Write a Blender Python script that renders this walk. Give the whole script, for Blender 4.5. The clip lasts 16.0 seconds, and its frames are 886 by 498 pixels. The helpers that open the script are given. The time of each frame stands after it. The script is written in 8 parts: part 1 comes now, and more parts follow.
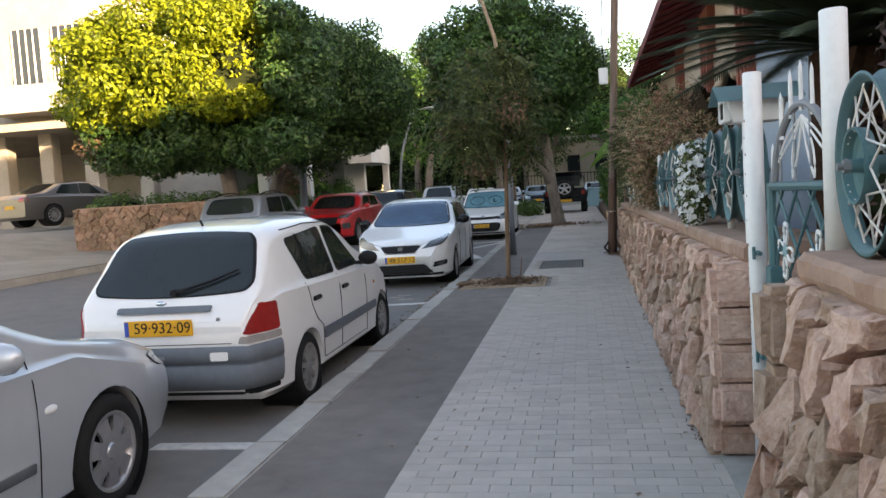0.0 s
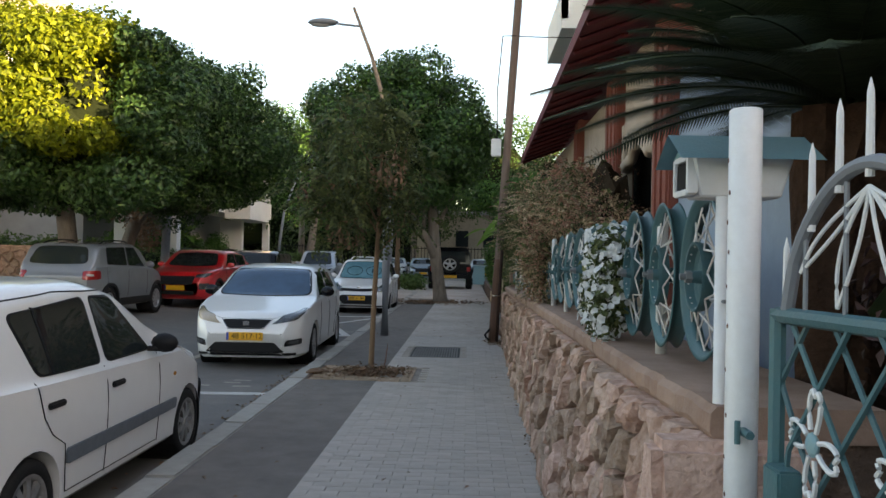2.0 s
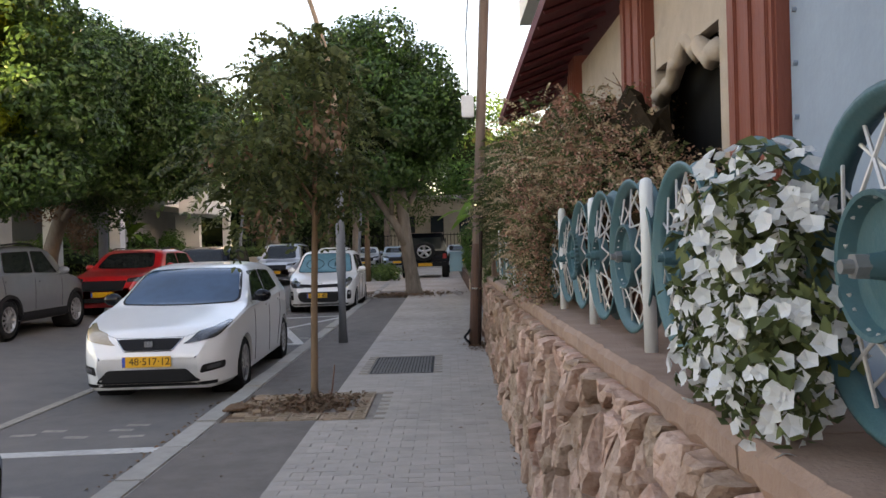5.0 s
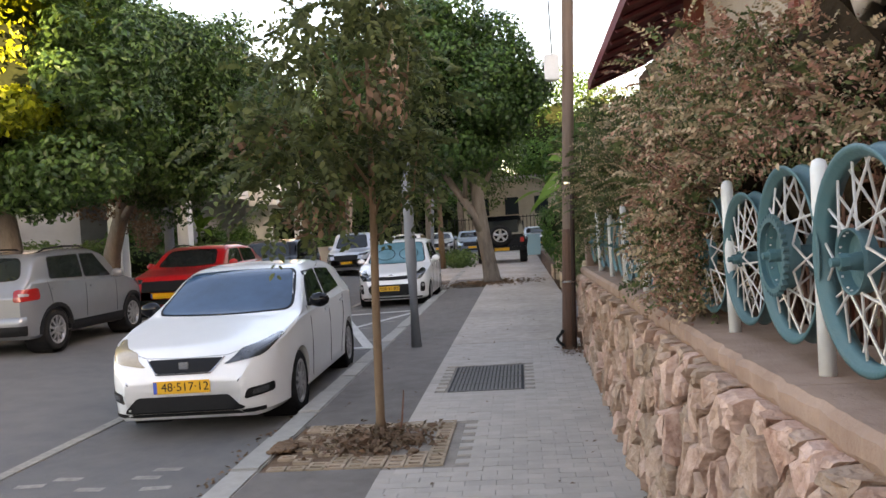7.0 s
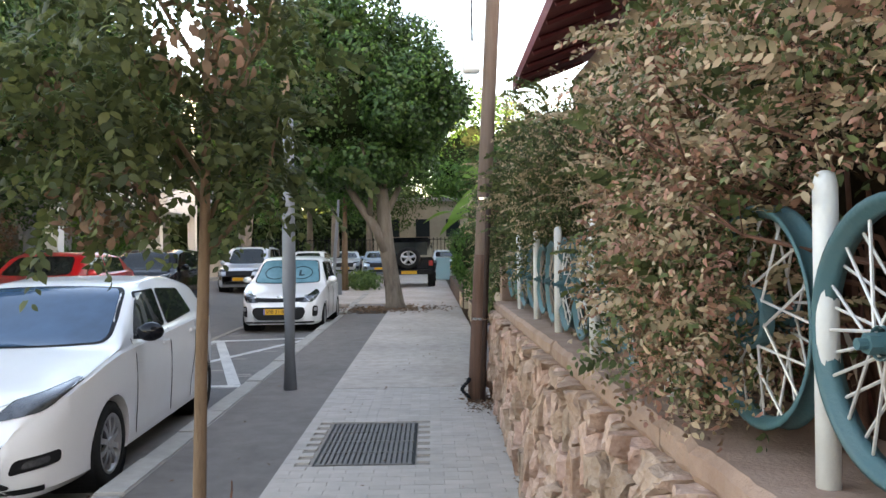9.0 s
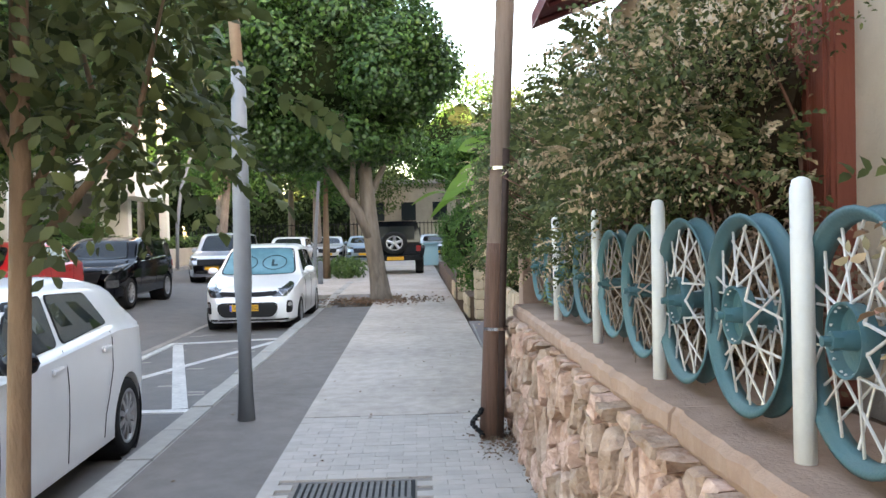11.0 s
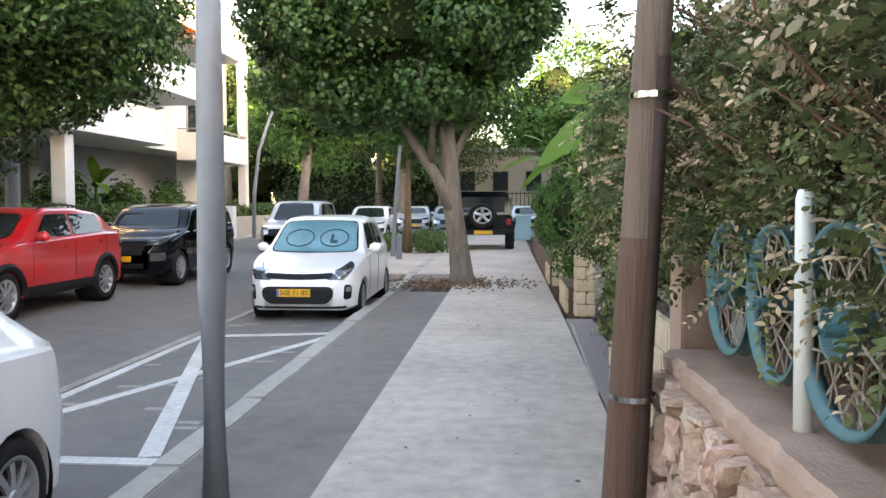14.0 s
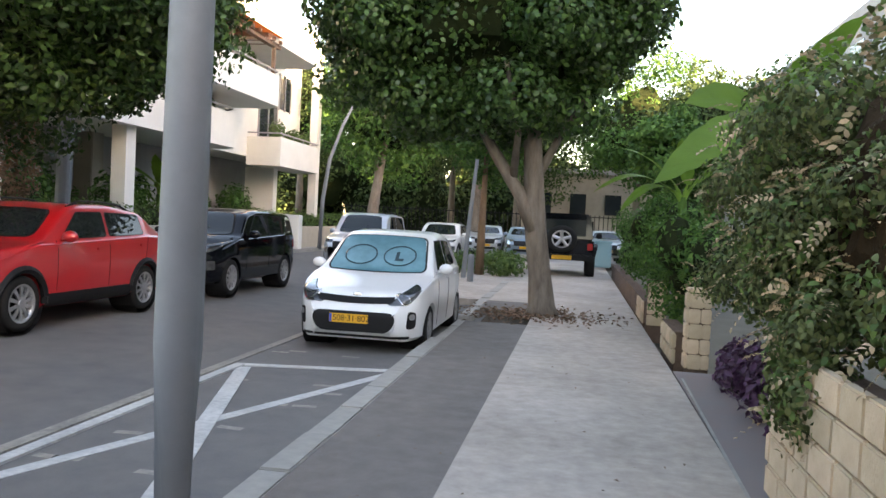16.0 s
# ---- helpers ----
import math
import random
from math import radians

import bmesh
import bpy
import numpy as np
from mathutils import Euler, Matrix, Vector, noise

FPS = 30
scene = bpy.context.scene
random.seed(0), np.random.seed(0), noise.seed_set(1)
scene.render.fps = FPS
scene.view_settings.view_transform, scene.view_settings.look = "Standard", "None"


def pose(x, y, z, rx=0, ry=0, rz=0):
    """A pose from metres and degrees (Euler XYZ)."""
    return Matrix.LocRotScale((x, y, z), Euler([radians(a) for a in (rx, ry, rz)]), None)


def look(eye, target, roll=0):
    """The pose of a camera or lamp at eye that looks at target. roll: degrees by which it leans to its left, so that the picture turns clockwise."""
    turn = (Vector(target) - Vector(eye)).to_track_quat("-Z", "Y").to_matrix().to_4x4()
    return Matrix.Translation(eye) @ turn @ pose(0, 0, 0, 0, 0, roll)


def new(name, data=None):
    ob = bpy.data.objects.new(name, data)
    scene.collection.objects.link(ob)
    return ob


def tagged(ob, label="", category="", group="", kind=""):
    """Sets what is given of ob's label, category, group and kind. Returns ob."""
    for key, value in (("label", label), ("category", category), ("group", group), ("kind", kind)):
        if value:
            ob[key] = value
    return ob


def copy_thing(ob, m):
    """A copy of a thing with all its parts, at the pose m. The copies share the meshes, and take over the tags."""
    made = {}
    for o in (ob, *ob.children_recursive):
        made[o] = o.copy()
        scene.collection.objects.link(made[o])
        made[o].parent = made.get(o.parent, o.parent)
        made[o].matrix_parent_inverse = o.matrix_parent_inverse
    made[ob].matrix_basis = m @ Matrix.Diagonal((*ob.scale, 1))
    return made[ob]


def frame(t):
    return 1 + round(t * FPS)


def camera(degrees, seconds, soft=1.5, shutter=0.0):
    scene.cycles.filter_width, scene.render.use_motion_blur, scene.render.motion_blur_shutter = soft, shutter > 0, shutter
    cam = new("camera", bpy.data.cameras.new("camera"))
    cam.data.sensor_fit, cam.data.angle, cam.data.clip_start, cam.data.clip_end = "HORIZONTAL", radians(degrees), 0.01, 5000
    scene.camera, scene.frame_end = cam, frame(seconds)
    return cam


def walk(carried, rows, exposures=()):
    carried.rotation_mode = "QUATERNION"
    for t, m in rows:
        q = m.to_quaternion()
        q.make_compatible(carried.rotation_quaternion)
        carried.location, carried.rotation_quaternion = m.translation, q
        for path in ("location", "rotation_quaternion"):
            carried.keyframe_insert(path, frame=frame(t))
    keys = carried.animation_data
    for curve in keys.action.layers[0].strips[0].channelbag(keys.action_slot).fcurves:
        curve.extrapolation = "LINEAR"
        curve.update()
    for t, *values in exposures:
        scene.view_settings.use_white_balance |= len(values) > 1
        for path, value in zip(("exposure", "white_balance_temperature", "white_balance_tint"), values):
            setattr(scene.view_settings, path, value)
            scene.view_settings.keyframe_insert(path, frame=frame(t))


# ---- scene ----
cam = camera(58.0, 16.0)
PATH = [
    (0, (0.42, 2.178, 1.452), (0.074, 4.143, 1.311), -3.6),
    (0.5, (0.434, 2.68, 1.492), (0.108, 4.652, 1.415), -2.3),
    (1, (0.509, 3.173, 1.523), (0.242, 5.155, 1.476), -2.4),
    (1.5, (0.512, 3.557, 1.499), (0.315, 5.547, 1.475), -3.6),
    (2, (0.506, 4.058, 1.508), (0.443, 6.057, 1.533), 1.2),
    (2.5, (0.54, 4.535, 1.533), (0.489, 6.534, 1.574), -1.0),
    (3, (0.537, 5.048, 1.482), (0.488, 7.047, 1.528), -0.2),
    (3.5, (0.537, 5.524, 1.467), (0.499, 7.523, 1.51), -0.2),
    (4, (0.6, 5.973, 1.514), (0.569, 7.972, 1.556), 0.3),
    (4.2, (0.599, 6.139, 1.51), (0.578, 8.139, 1.545), 0.1),
    (6.5, (0.513, 8.031, 1.548), (0.422, 10.028, 1.491), -5.3),
    (7, (0.451, 8.467, 1.593), (0.258, 10.458, 1.549), -3.7),
    (7.5, (0.403, 8.909, 1.586), (0.212, 10.899, 1.587), 0.1),
    (8, (0.493, 9.421, 1.548), (0.492, 11.421, 1.547), -0.7),
    (8.5, (0.546, 9.921, 1.562), (0.573, 11.921, 1.565), -0.6),
    (11, (0.438, 12.523, 1.612), (0.506, 14.522, 1.571), -1.3),
    (11.5, (0.442, 13.055, 1.602), (0.53, 15.052, 1.55), 0.3),
    (12, (0.478, 13.503, 1.578), (0.595, 15.499, 1.531), -0.8),
    (12.5, (0.573, 13.948, 1.618), (0.689, 15.943, 1.556), 0.3),
    (13, (0.548, 14.465, 1.626), (0.665, 16.46, 1.551), 0.5),
    (13.5, (0.515, 14.921, 1.613), (0.503, 16.918, 1.503), -1.3),
    (14, (0.528, 15.365, 1.663), (0.365, 17.356, 1.55), -0.1),
    (14.5, (0.442, 15.882, 1.667), (0.258, 17.871, 1.569), -0.3),
    (15, (0.303, 16.386, 1.606), (-0.032, 18.356, 1.514), -0.5),
    (15.5, (0.258, 16.81, 1.652), (-0.117, 18.773, 1.565), 1.2),
    (16, (0.176, 17.2, 1.639), (-0.158, 19.171, 1.569), 2.9),
]
walk(cam, [(t, look(eye, target, roll)) for t, eye, target, roll in PATH],
     exposures=[(0.0, 2.4, 7800, 20), (0.5, 1.72, 7700, 17), (1.0, 1.9, 7700, 16), (2.5, 2.04, 7900, 18), (3.5, 2.3, 8300, 24), (6.5, 2.66, 8500, 27), (7.0, 2.90, 8700, 27), (7.5, 2.88, 8500, 26), (8.0, 3.12, 8300, 24), (8.5, 3.18, 8200, 22), (11.5, 3.75, 7900, 20), (13.0, 3.69, 8000, 21), (14.5, 3.64, 8000, 21), (16.0, 3.25, 7900, 21)])

# ---- world, sun, exposure ----
world = bpy.data.worlds.new("world")
scene.world = world
world.use_nodes = True
wn = world.node_tree.nodes
sky = wn.new("ShaderNodeTexSky")
sky.sky_type = "NISHITA"
sky.sun_disc = False
SUN_ELEV, SUN_AZ = radians(11.0), radians(128.0)   # azimuth clockwise from +y: behind and to the right
sky.sun_elevation = SUN_ELEV
sky.sun_rotation = SUN_AZ
sky.air_density, sky.dust_density, sky.ozone_density = 1.0, 1.2, 1.0
world.node_tree.links.new(sky.outputs["Color"], wn["Background"].inputs["Color"])
wn["Background"].inputs["Strength"].default_value = 0.15
sun_data = bpy.data.lights.new("sun", "SUN")
sun_data.energy, sun_data.angle, sun_data.color = 5.0, radians(0.6), (1.0, 0.80, 0.52)
sun = new("sun", sun_data)
sun_dir = Vector((math.sin(SUN_AZ) * math.cos(SUN_ELEV), math.cos(SUN_AZ) * math.cos(SUN_ELEV), math.sin(SUN_ELEV)))
sun.matrix_world = look(sun_dir * 60, (0, 0, 0))

# ---- materials ----
def material(name, color, rough=0.7, metal=0.0, scale=8.0, vary=0.25, bump=0.0, bump_scale=60.0, island=0.0, second=None,
             coat=0.0, stretch=(1, 1, 1), trans=0.0, obj_random=0.0, spec=0.5):
    m = bpy.data.materials.new(name)
    m.use_nodes = True
    nt = m.node_tree
    N, L = nt.nodes, nt.links
    b = N["Principled BSDF"]
    b.inputs["Roughness"].default_value = rough
    b.inputs["Metallic"].default_value = metal
    b.inputs["Coat Weight"].default_value = coat
    b.inputs["Coat Roughness"].default_value = 0.06
    co = N.new("ShaderNodeTexCoord")
    mp = N.new("ShaderNodeMapping")
    mp.inputs["Scale"].default_value = stretch
    L.new(co.outputs["Object"], mp.inputs["Vector"])
    n1 = N.new("ShaderNodeTexNoise")
    n1.inputs["Scale"].default_value = scale
    n1.inputs["Detail"].default_value = 6
    n1.inputs["Roughness"].default_value = 0.65
    n2 = N.new("ShaderNodeTexNoise")
    n2.inputs["Scale"].default_value = scale / 9
    n2.inputs["Detail"].default_value = 3
    L.new(mp.outputs["Vector"], n1.inputs["Vector"])
    L.new(mp.outputs["Vector"], n2.inputs["Vector"])
    mix = N.new("ShaderNodeMix")
    mix.data_type = "RGBA"
    c2 = second or tuple(c * 0.55 for c in color)
    mix.inputs[6].default_value = (*color, 1)
    mix.inputs[7].default_value = (*c2, 1)
    add = N.new("ShaderNodeMath")
    add.operation = "MULTIPLY_ADD"
    add.inputs[1].default_value = 0.6
    L.new(n1.outputs["Fac"], add.inputs[0])
    half = N.new("ShaderNodeMath")
    half.operation = "MULTIPLY"
    half.inputs[1].default_value = 0.5
    L.new(n2.outputs["Fac"], half.inputs[0])
    L.new(half.outputs[0], add.inputs[2])
    ramp = N.new("ShaderNodeMapRange")
    ramp.inputs["From Min"].default_value = 0.38
    ramp.inputs["From Max"].default_value = 0.75
    ramp.inputs["To Max"].default_value = min(1.0, vary * 2.2)
    L.new(add.outputs[0], ramp.inputs["Value"])
    L.new(ramp.outputs["Result"], mix.inputs[0])
    out = mix.outputs[2]
    if island or obj_random:
        hsv = N.new("ShaderNodeHueSaturation")
        src = N.new("ShaderNodeNewGeometry").outputs["Random Per Island"] if island else N.new("ShaderNodeObjectInfo").outputs["Random"]
        amount = island or obj_random
        mr = N.new("ShaderNodeMapRange")
        mr.inputs["To Min"].default_value = 1 - amount
        mr.inputs["To Max"].default_value = 1 + amount
        L.new(src, mr.inputs["Value"])
        L.new(mr.outputs["Result"], hsv.inputs["Value"])
        hr = N.new("ShaderNodeMapRange")
        hr.inputs["To Min"].default_value = 0.5 + amount * 0.035
        hr.inputs["To Max"].default_value = 0.5 - amount * 0.035
        L.new(src, hr.inputs["Value"])
        L.new(hr.outputs["Result"], hsv.inputs["Hue"])
        L.new(out, hsv.inputs["Color"])
        out = hsv.outputs["Color"]
    L.new(out, b.inputs["Base Color"])
    rr = N.new("ShaderNodeMapRange")
    rr.inputs["To Min"].default_value = max(0.0, rough - min(0.12, rough * 0.35))
    rr.inputs["To Max"].default_value = min(1.0, rough + min(0.12, rough * 0.35))
    L.new(n1.outputs["Fac"], rr.inputs["Value"])
    L.new(rr.outputs["Result"], b.inputs["Roughness"])
    if bump:
        n3 = N.new("ShaderNodeTexNoise")
        n3.inputs["Scale"].default_value = bump_scale
        n3.inputs["Detail"].default_value = 5
        L.new(mp.outputs["Vector"], n3.inputs["Vector"])
        bp = N.new("ShaderNodeBump")
        bp.inputs["Strength"].default_value = min(1.0, bump)
        bp.inputs["Distance"].default_value = 0.02
        L.new(n3.outputs["Fac"], bp.inputs["Height"])
        L.new(bp.outputs["Normal"], b.inputs["Normal"])
    if trans:
        tr = N.new("ShaderNodeBsdfTranslucent")
        L.new(out, tr.inputs["Color"])
        ms = N.new("ShaderNodeMixShader")
        ms.inputs[0].default_value = trans
        L.new(b.outputs[0], ms.inputs[1])
        L.new(tr.outputs[0], ms.inputs[2])
        L.new(ms.outputs[0], N["Material Output"].inputs["Surface"])
    b.inputs["Specular IOR Level"].default_value = spec
    return m


def glass_material(name, tint, rough=0.03):
    m = bpy.data.materials.new(name)
    m.use_nodes = True
    b = m.node_tree.nodes["Principled BSDF"]
    b.inputs["Base Color"].default_value = (*tint, 1)
    b.inputs["Roughness"].default_value = rough
    b.inputs["Transmission Weight"].default_value = 1.0
    b.inputs["IOR"].default_value = 1.45
    return m


M_ROAD = material("asphalt", (0.168, 0.156, 0.142), 0.85, scale=3.0, vary=0.3, bump=0.35, bump_scale=220, second=(0.095, 0.095, 0.10), spec=0.3)
M_STRIP = material("asphalt_strip", (0.205, 0.178, 0.155), 0.85, scale=4, vary=0.5, bump=0.4, bump_scale=200, second=(0.125, 0.108, 0.096), spec=0.3)
M_PAVER = material("paver_concrete", (0.46, 0.40, 0.345), 0.85, scale=5, vary=0.4, bump=0.3, bump_scale=180, obj_random=0.07, second=(0.34, 0.305, 0.27))
M_PAVER_J = material("paver_concrete_far", (0.46, 0.40, 0.345), 0.85, scale=5, vary=0.4, bump=0.3, bump_scale=180, island=0.07, second=(0.34, 0.305, 0.27))
M_GROUT = material("paver_bed", (0.31, 0.265, 0.225), 0.95, scale=30, vary=0.4, bump=0.3)
M_SLAB = material("slab_concrete", (0.49, 0.42, 0.36), 0.85, scale=6, vary=0.55, bump=0.25, bump_scale=150, second=(0.28, 0.235, 0.195))
M_KERB = material("kerb_stone", (0.37, 0.345, 0.305), 0.85, scale=6, vary=0.35, bump=0.3, bump_scale=120, obj_random=0.1, second=(0.19, 0.18, 0.165))
M_STONE = material("rubble_stone", (0.60, 0.425, 0.335), 0.9, scale=16, vary=0.6, bump=1.0, bump_scale=38, obj_random=0.26, second=(0.28, 0.15, 0.095), spec=0.2)
M_STONE_J = material("rubble_stone_far", (0.60, 0.425, 0.335), 0.9, scale=16, vary=0.6, bump=1.0, bump_scale=38, island=0.26, second=(0.28, 0.15, 0.095), spec=0.2)
M_STONE_D = material("dark_rubble_stone", (0.34, 0.235, 0.165), 0.9, scale=14, vary=0.6, bump=1.0, bump_scale=36, obj_random=0.3, second=(0.17, 0.10, 0.065), spec=0.2)
M_MORTAR = material("wall_mortar", (0.155, 0.095, 0.066), 0.95, scale=12, vary=0.5, bump=0.9, bump_scale=40)
M_CAP = material("coping_concrete", (0.42, 0.275, 0.205), 0.9, scale=5, vary=0.5, bump=0.3, bump_scale=70, second=(0.25, 0.145, 0.10))
M_LIME = material("limestone_block", (0.60, 0.465, 0.325), 0.85, scale=7, vary=0.35, bump=0.5, bump_scale=50, obj_random=0.18, second=(0.42, 0.30, 0.19))
M_PAINT = material("road_paint", (0.56, 0.55, 0.52), 0.8, scale=16, vary=0.5, bump=0.2, bump_scale=150, second=(0.3, 0.3, 0.29))
M_PAINT2 = material("road_paint_worn", (0.34, 0.31, 0.26), 0.85, scale=20, vary=0.45, bump=0.2, bump_scale=150, second=(0.14, 0.13, 0.12))
M_SOIL = material("soil", (0.20, 0.115, 0.065), 0.95, scale=14, vary=0.5, bump=0.9, bump_scale=60)
M_GROUND = material("earth_ground", (0.17, 0.15, 0.11), 0.95, scale=0.6, vary=0.5, bump=0.4, bump_scale=20)
M_DRIVE = material("driveway_concrete", (0.26, 0.235, 0.205), 0.9, scale=1.4, vary=0.4, bump=0.3, bump_scale=90)
M_WHITE = material("white_paint_metal", (0.74, 0.74, 0.73), 0.5, scale=30, vary=0.12, bump=0.1, bump_scale=120, second=(0.45, 0.40, 0.34))
M_TEAL = material("teal_paint", (0.042, 0.130, 0.145), 0.5, scale=22, vary=0.3, bump=0.15, bump_scale=90, second=(0.10, 0.15, 0.15), obj_random=0.15, spec=0.35)
M_TEAL_L = material("pale_teal_paint", (0.17, 0.33, 0.36), 0.55, scale=22, vary=0.3, bump=0.15, bump_scale=90, second=(0.25, 0.34, 0.34))
M_SPOKE_W = material("spoke_weathered", (0.34, 0.285, 0.24), 0.6, metal=0.15, scale=40, vary=0.45, second=(0.17, 0.12, 0.09))
M_SPOKE = material("spoke_silver_paint", (0.62, 0.60, 0.58), 0.45, metal=0.25, scale=40, vary=0.3, second=(0.42, 0.35, 0.30))
M_GREYM = material("grey_post_paint", (0.20, 0.21, 0.225), 0.55, scale=9, vary=0.15, bump=0.08, bump_scale=90)
M_WOOD = material("weathered_pole_wood", (0.235, 0.16, 0.122), 0.85, scale=10, vary=0.5, bump=0.8, bump_scale=50, stretch=(3, 3, 0.12), second=(0.13, 0.075, 0.05))
M_BARK = material("bark", (0.245, 0.20, 0.165), 0.95, scale=9, vary=0.5, bump=1.0, bump_scale=28, stretch=(1, 1, 0.3), second=(0.10, 0.075, 0.055))
M_BARK_Y = material("young_bark", (0.22, 0.135, 0.078), 0.9, scale=14, vary=0.45, bump=0.6, bump_scale=60, stretch=(1, 1, 0.3), second=(0.12, 0.07, 0.04))
M_FICUS = material("ficus_leaf", (0.052, 0.115, 0.026), 0.36, scale=3, vary=0.25, island=0.5, trans=0.2, second=(0.022, 0.05, 0.014), spec=0.35)
# ficus leaf with warm sunlight put into its colour
M_FICUS_SUN = material("ficus_leaf_sunlit", (0.20, 0.245, 0.016), 0.42, scale=3, vary=0.25, island=0.45, trans=0.35, second=(0.10, 0.145, 0.012), spec=0.25)
M_SAP = material("sapling_leaf", (0.092, 0.118, 0.040), 0.5, scale=3, vary=0.3, island=0.5, trans=0.45, second=(0.05, 0.055, 0.022), spec=0.25)
M_DRY = material("dry_leaf", (0.22, 0.13, 0.075), 0.7, scale=4, vary=0.4, island=0.4, trans=0.2)
M_BUSH = material("shrub_leaf", (0.115, 0.138, 0.050), 0.6, scale=4, vary=0.35, island=0.5, trans=0.18, second=(0.065, 0.08, 0.034), spec=0.2)
M_BUSH_P = material("shrub_leaf_pale", (0.50, 0.385, 0.235), 0.65, scale=4, vary=0.35, island=0.5, trans=0.18, second=(0.30, 0.205, 0.13), spec=0.2)
M_BUSH_R = material("shrub_leaf_reddish", (0.42, 0.235, 0.155), 0.65, scale=4, vary=0.35, island=0.5, trans=0.18, second=(0.24, 0.12, 0.085), spec=0.2)
M_CYTRUNK = material("cycad_trunk", (0.085, 0.045, 0.030), 0.95, scale=16, vary=0.5, bump=1.0, bump_scale=30, second=(0.03, 0.018, 0.012), spec=0.1)
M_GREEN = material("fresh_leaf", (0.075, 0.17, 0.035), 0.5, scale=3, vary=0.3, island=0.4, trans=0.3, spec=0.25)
M_FAR = material("far_foliage", (0.085, 0.135, 0.045), 0.6, scale=2, vary=0.4, island=0.5, trans=0.3, spec=0.2)
M_HEDGE = material("hedge_leaf", (0.10, 0.17, 0.045), 0.55, scale=3, vary=0.3, island=0.4, trans=0.25, spec=0.25)
# near-black colour for the blobs that stand in for shade inside foliage
M_CORE = material("foliage_shade", (0.022, 0.030, 0.012), 0.9, scale=6, vary=0.5, bump=0.8, bump_scale=14, spec=0.05)
# dark brown for the blobs that imitate shade inside the wall shrubs
M_CORE_B = material("shrub_shade", (0.045, 0.030, 0.018), 0.9, scale=6, vary=0.5, bump=0.8, bump_scale=30, spec=0.05)
M_TWIG_D = material("dead_twig", (0.23, 0.165, 0.12), 0.85, scale=20, vary=0.45)
M_TWIG = material("red_twig", (0.19, 0.085, 0.055), 0.8, scale=20, vary=0.4)
M_BANANA = material("banana_leaf", (0.20, 0.36, 0.055), 0.4, scale=3, vary=0.2, bump=0.25, bump_scale=30, trans=0.4, stretch=(1, 8, 1))
M_PALM = material("cycad_frond", (0.038, 0.062, 0.030), 0.5, scale=5, vary=0.3, island=0.3, trans=0.15, second=(0.07, 0.075, 0.045), spec=0.25)
M_PETAL = material("white_petal", (0.80, 0.79, 0.77), 0.6, scale=6, vary=0.1, island=0.08, trans=0.3)
M_PURPLE = material("purple_leaf", (0.085, 0.030, 0.075), 0.55, scale=6, vary=0.3, island=0.4, trans=0.15)
M_REDROOF = material("dark_red_roof_paint", (0.17, 0.030, 0.032), 0.7, scale=4, vary=0.3, bump=0.2, bump_scale=40, second=(0.10, 0.024, 0.025), spec=0.3)
M_REDPIL = material("red_wood_paint", (0.25, 0.062, 0.036), 0.65, scale=6, vary=0.35, bump=0.3, bump_scale=40, stretch=(1, 1, 0.2), second=(0.2, 0.05, 0.03))
M_CREAM = material("cream_plaster", (0.55, 0.43, 0.33), 0.85, scale=4, vary=0.3, bump=0.3, bump_scale=60)
M_BLUEW = material("blue_grey_sheet", (0.28, 0.345, 0.42), 0.6, scale=2, vary=0.25, bump=0.1, bump_scale=30)
M_DARKIN = material("dark_interior", (0.03, 0.028, 0.026), 0.9, scale=3, vary=0.3, spec=0.1)
M_PLASTER = material("white_render", (0.77, 0.745, 0.695), 0.85, scale=1.4, vary=0.22, bump=0.2, bump_scale=50, second=(0.58, 0.545, 0.49))
# pale render darkened in colour for the shade on the column building
M_FLATS = material("shaded_render", (0.36, 0.325, 0.275), 0.85, scale=1.2, vary=0.4, bump=0.2, bump_scale=50, second=(0.23, 0.205, 0.175))
M_BEIGE = material("beige_render", (0.50, 0.43, 0.34), 0.85, scale=1.4, vary=0.3, bump=0.2, bump_scale=50)
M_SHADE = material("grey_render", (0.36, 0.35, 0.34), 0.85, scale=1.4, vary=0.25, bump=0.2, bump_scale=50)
M_ORANGE = material("terracotta_awning", (0.50, 0.20, 0.06), 0.8, scale=5, vary=0.3)
M_WIN = material("window_pane_dark", (0.03, 0.036, 0.042), 0.03, scale=2, vary=0.2)
M_RUBBER = material("tyre_rubber", (0.013, 0.013, 0.014), 0.8, scale=30, vary=0.3, bump=0.2, bump_scale=120, second=(0.028, 0.027, 0.025), spec=0.12)
M_RIM = material("alloy_rim", (0.42, 0.42, 0.43), 0.35, metal=0.7, scale=20, vary=0.25)
M_STEELRIM = material("steel_rim", (0.27, 0.27, 0.27), 0.5, metal=0.4, scale=20, vary=0.35)
M_BLACKP = material("black_plastic", (0.012, 0.012, 0.013), 0.55, scale=30, vary=0.2, spec=0.15)
M_GREYP = material("grey_bumper_plastic", (0.115, 0.135, 0.155), 0.65, scale=14, vary=0.25, bump=0.08, bump_scale=160)
M_CARGLASS = material("car_glass_dark", (0.012, 0.016, 0.017), 0.015, scale=2, vary=0.3, second=(0.02, 0.026, 0.024), spec=0.5)
M_SUNSHADE = material("windscreen_with_sunshade", (0.12, 0.28, 0.335), 0.02, scale=3, vary=0.4, second=(0.045, 0.12, 0.15))
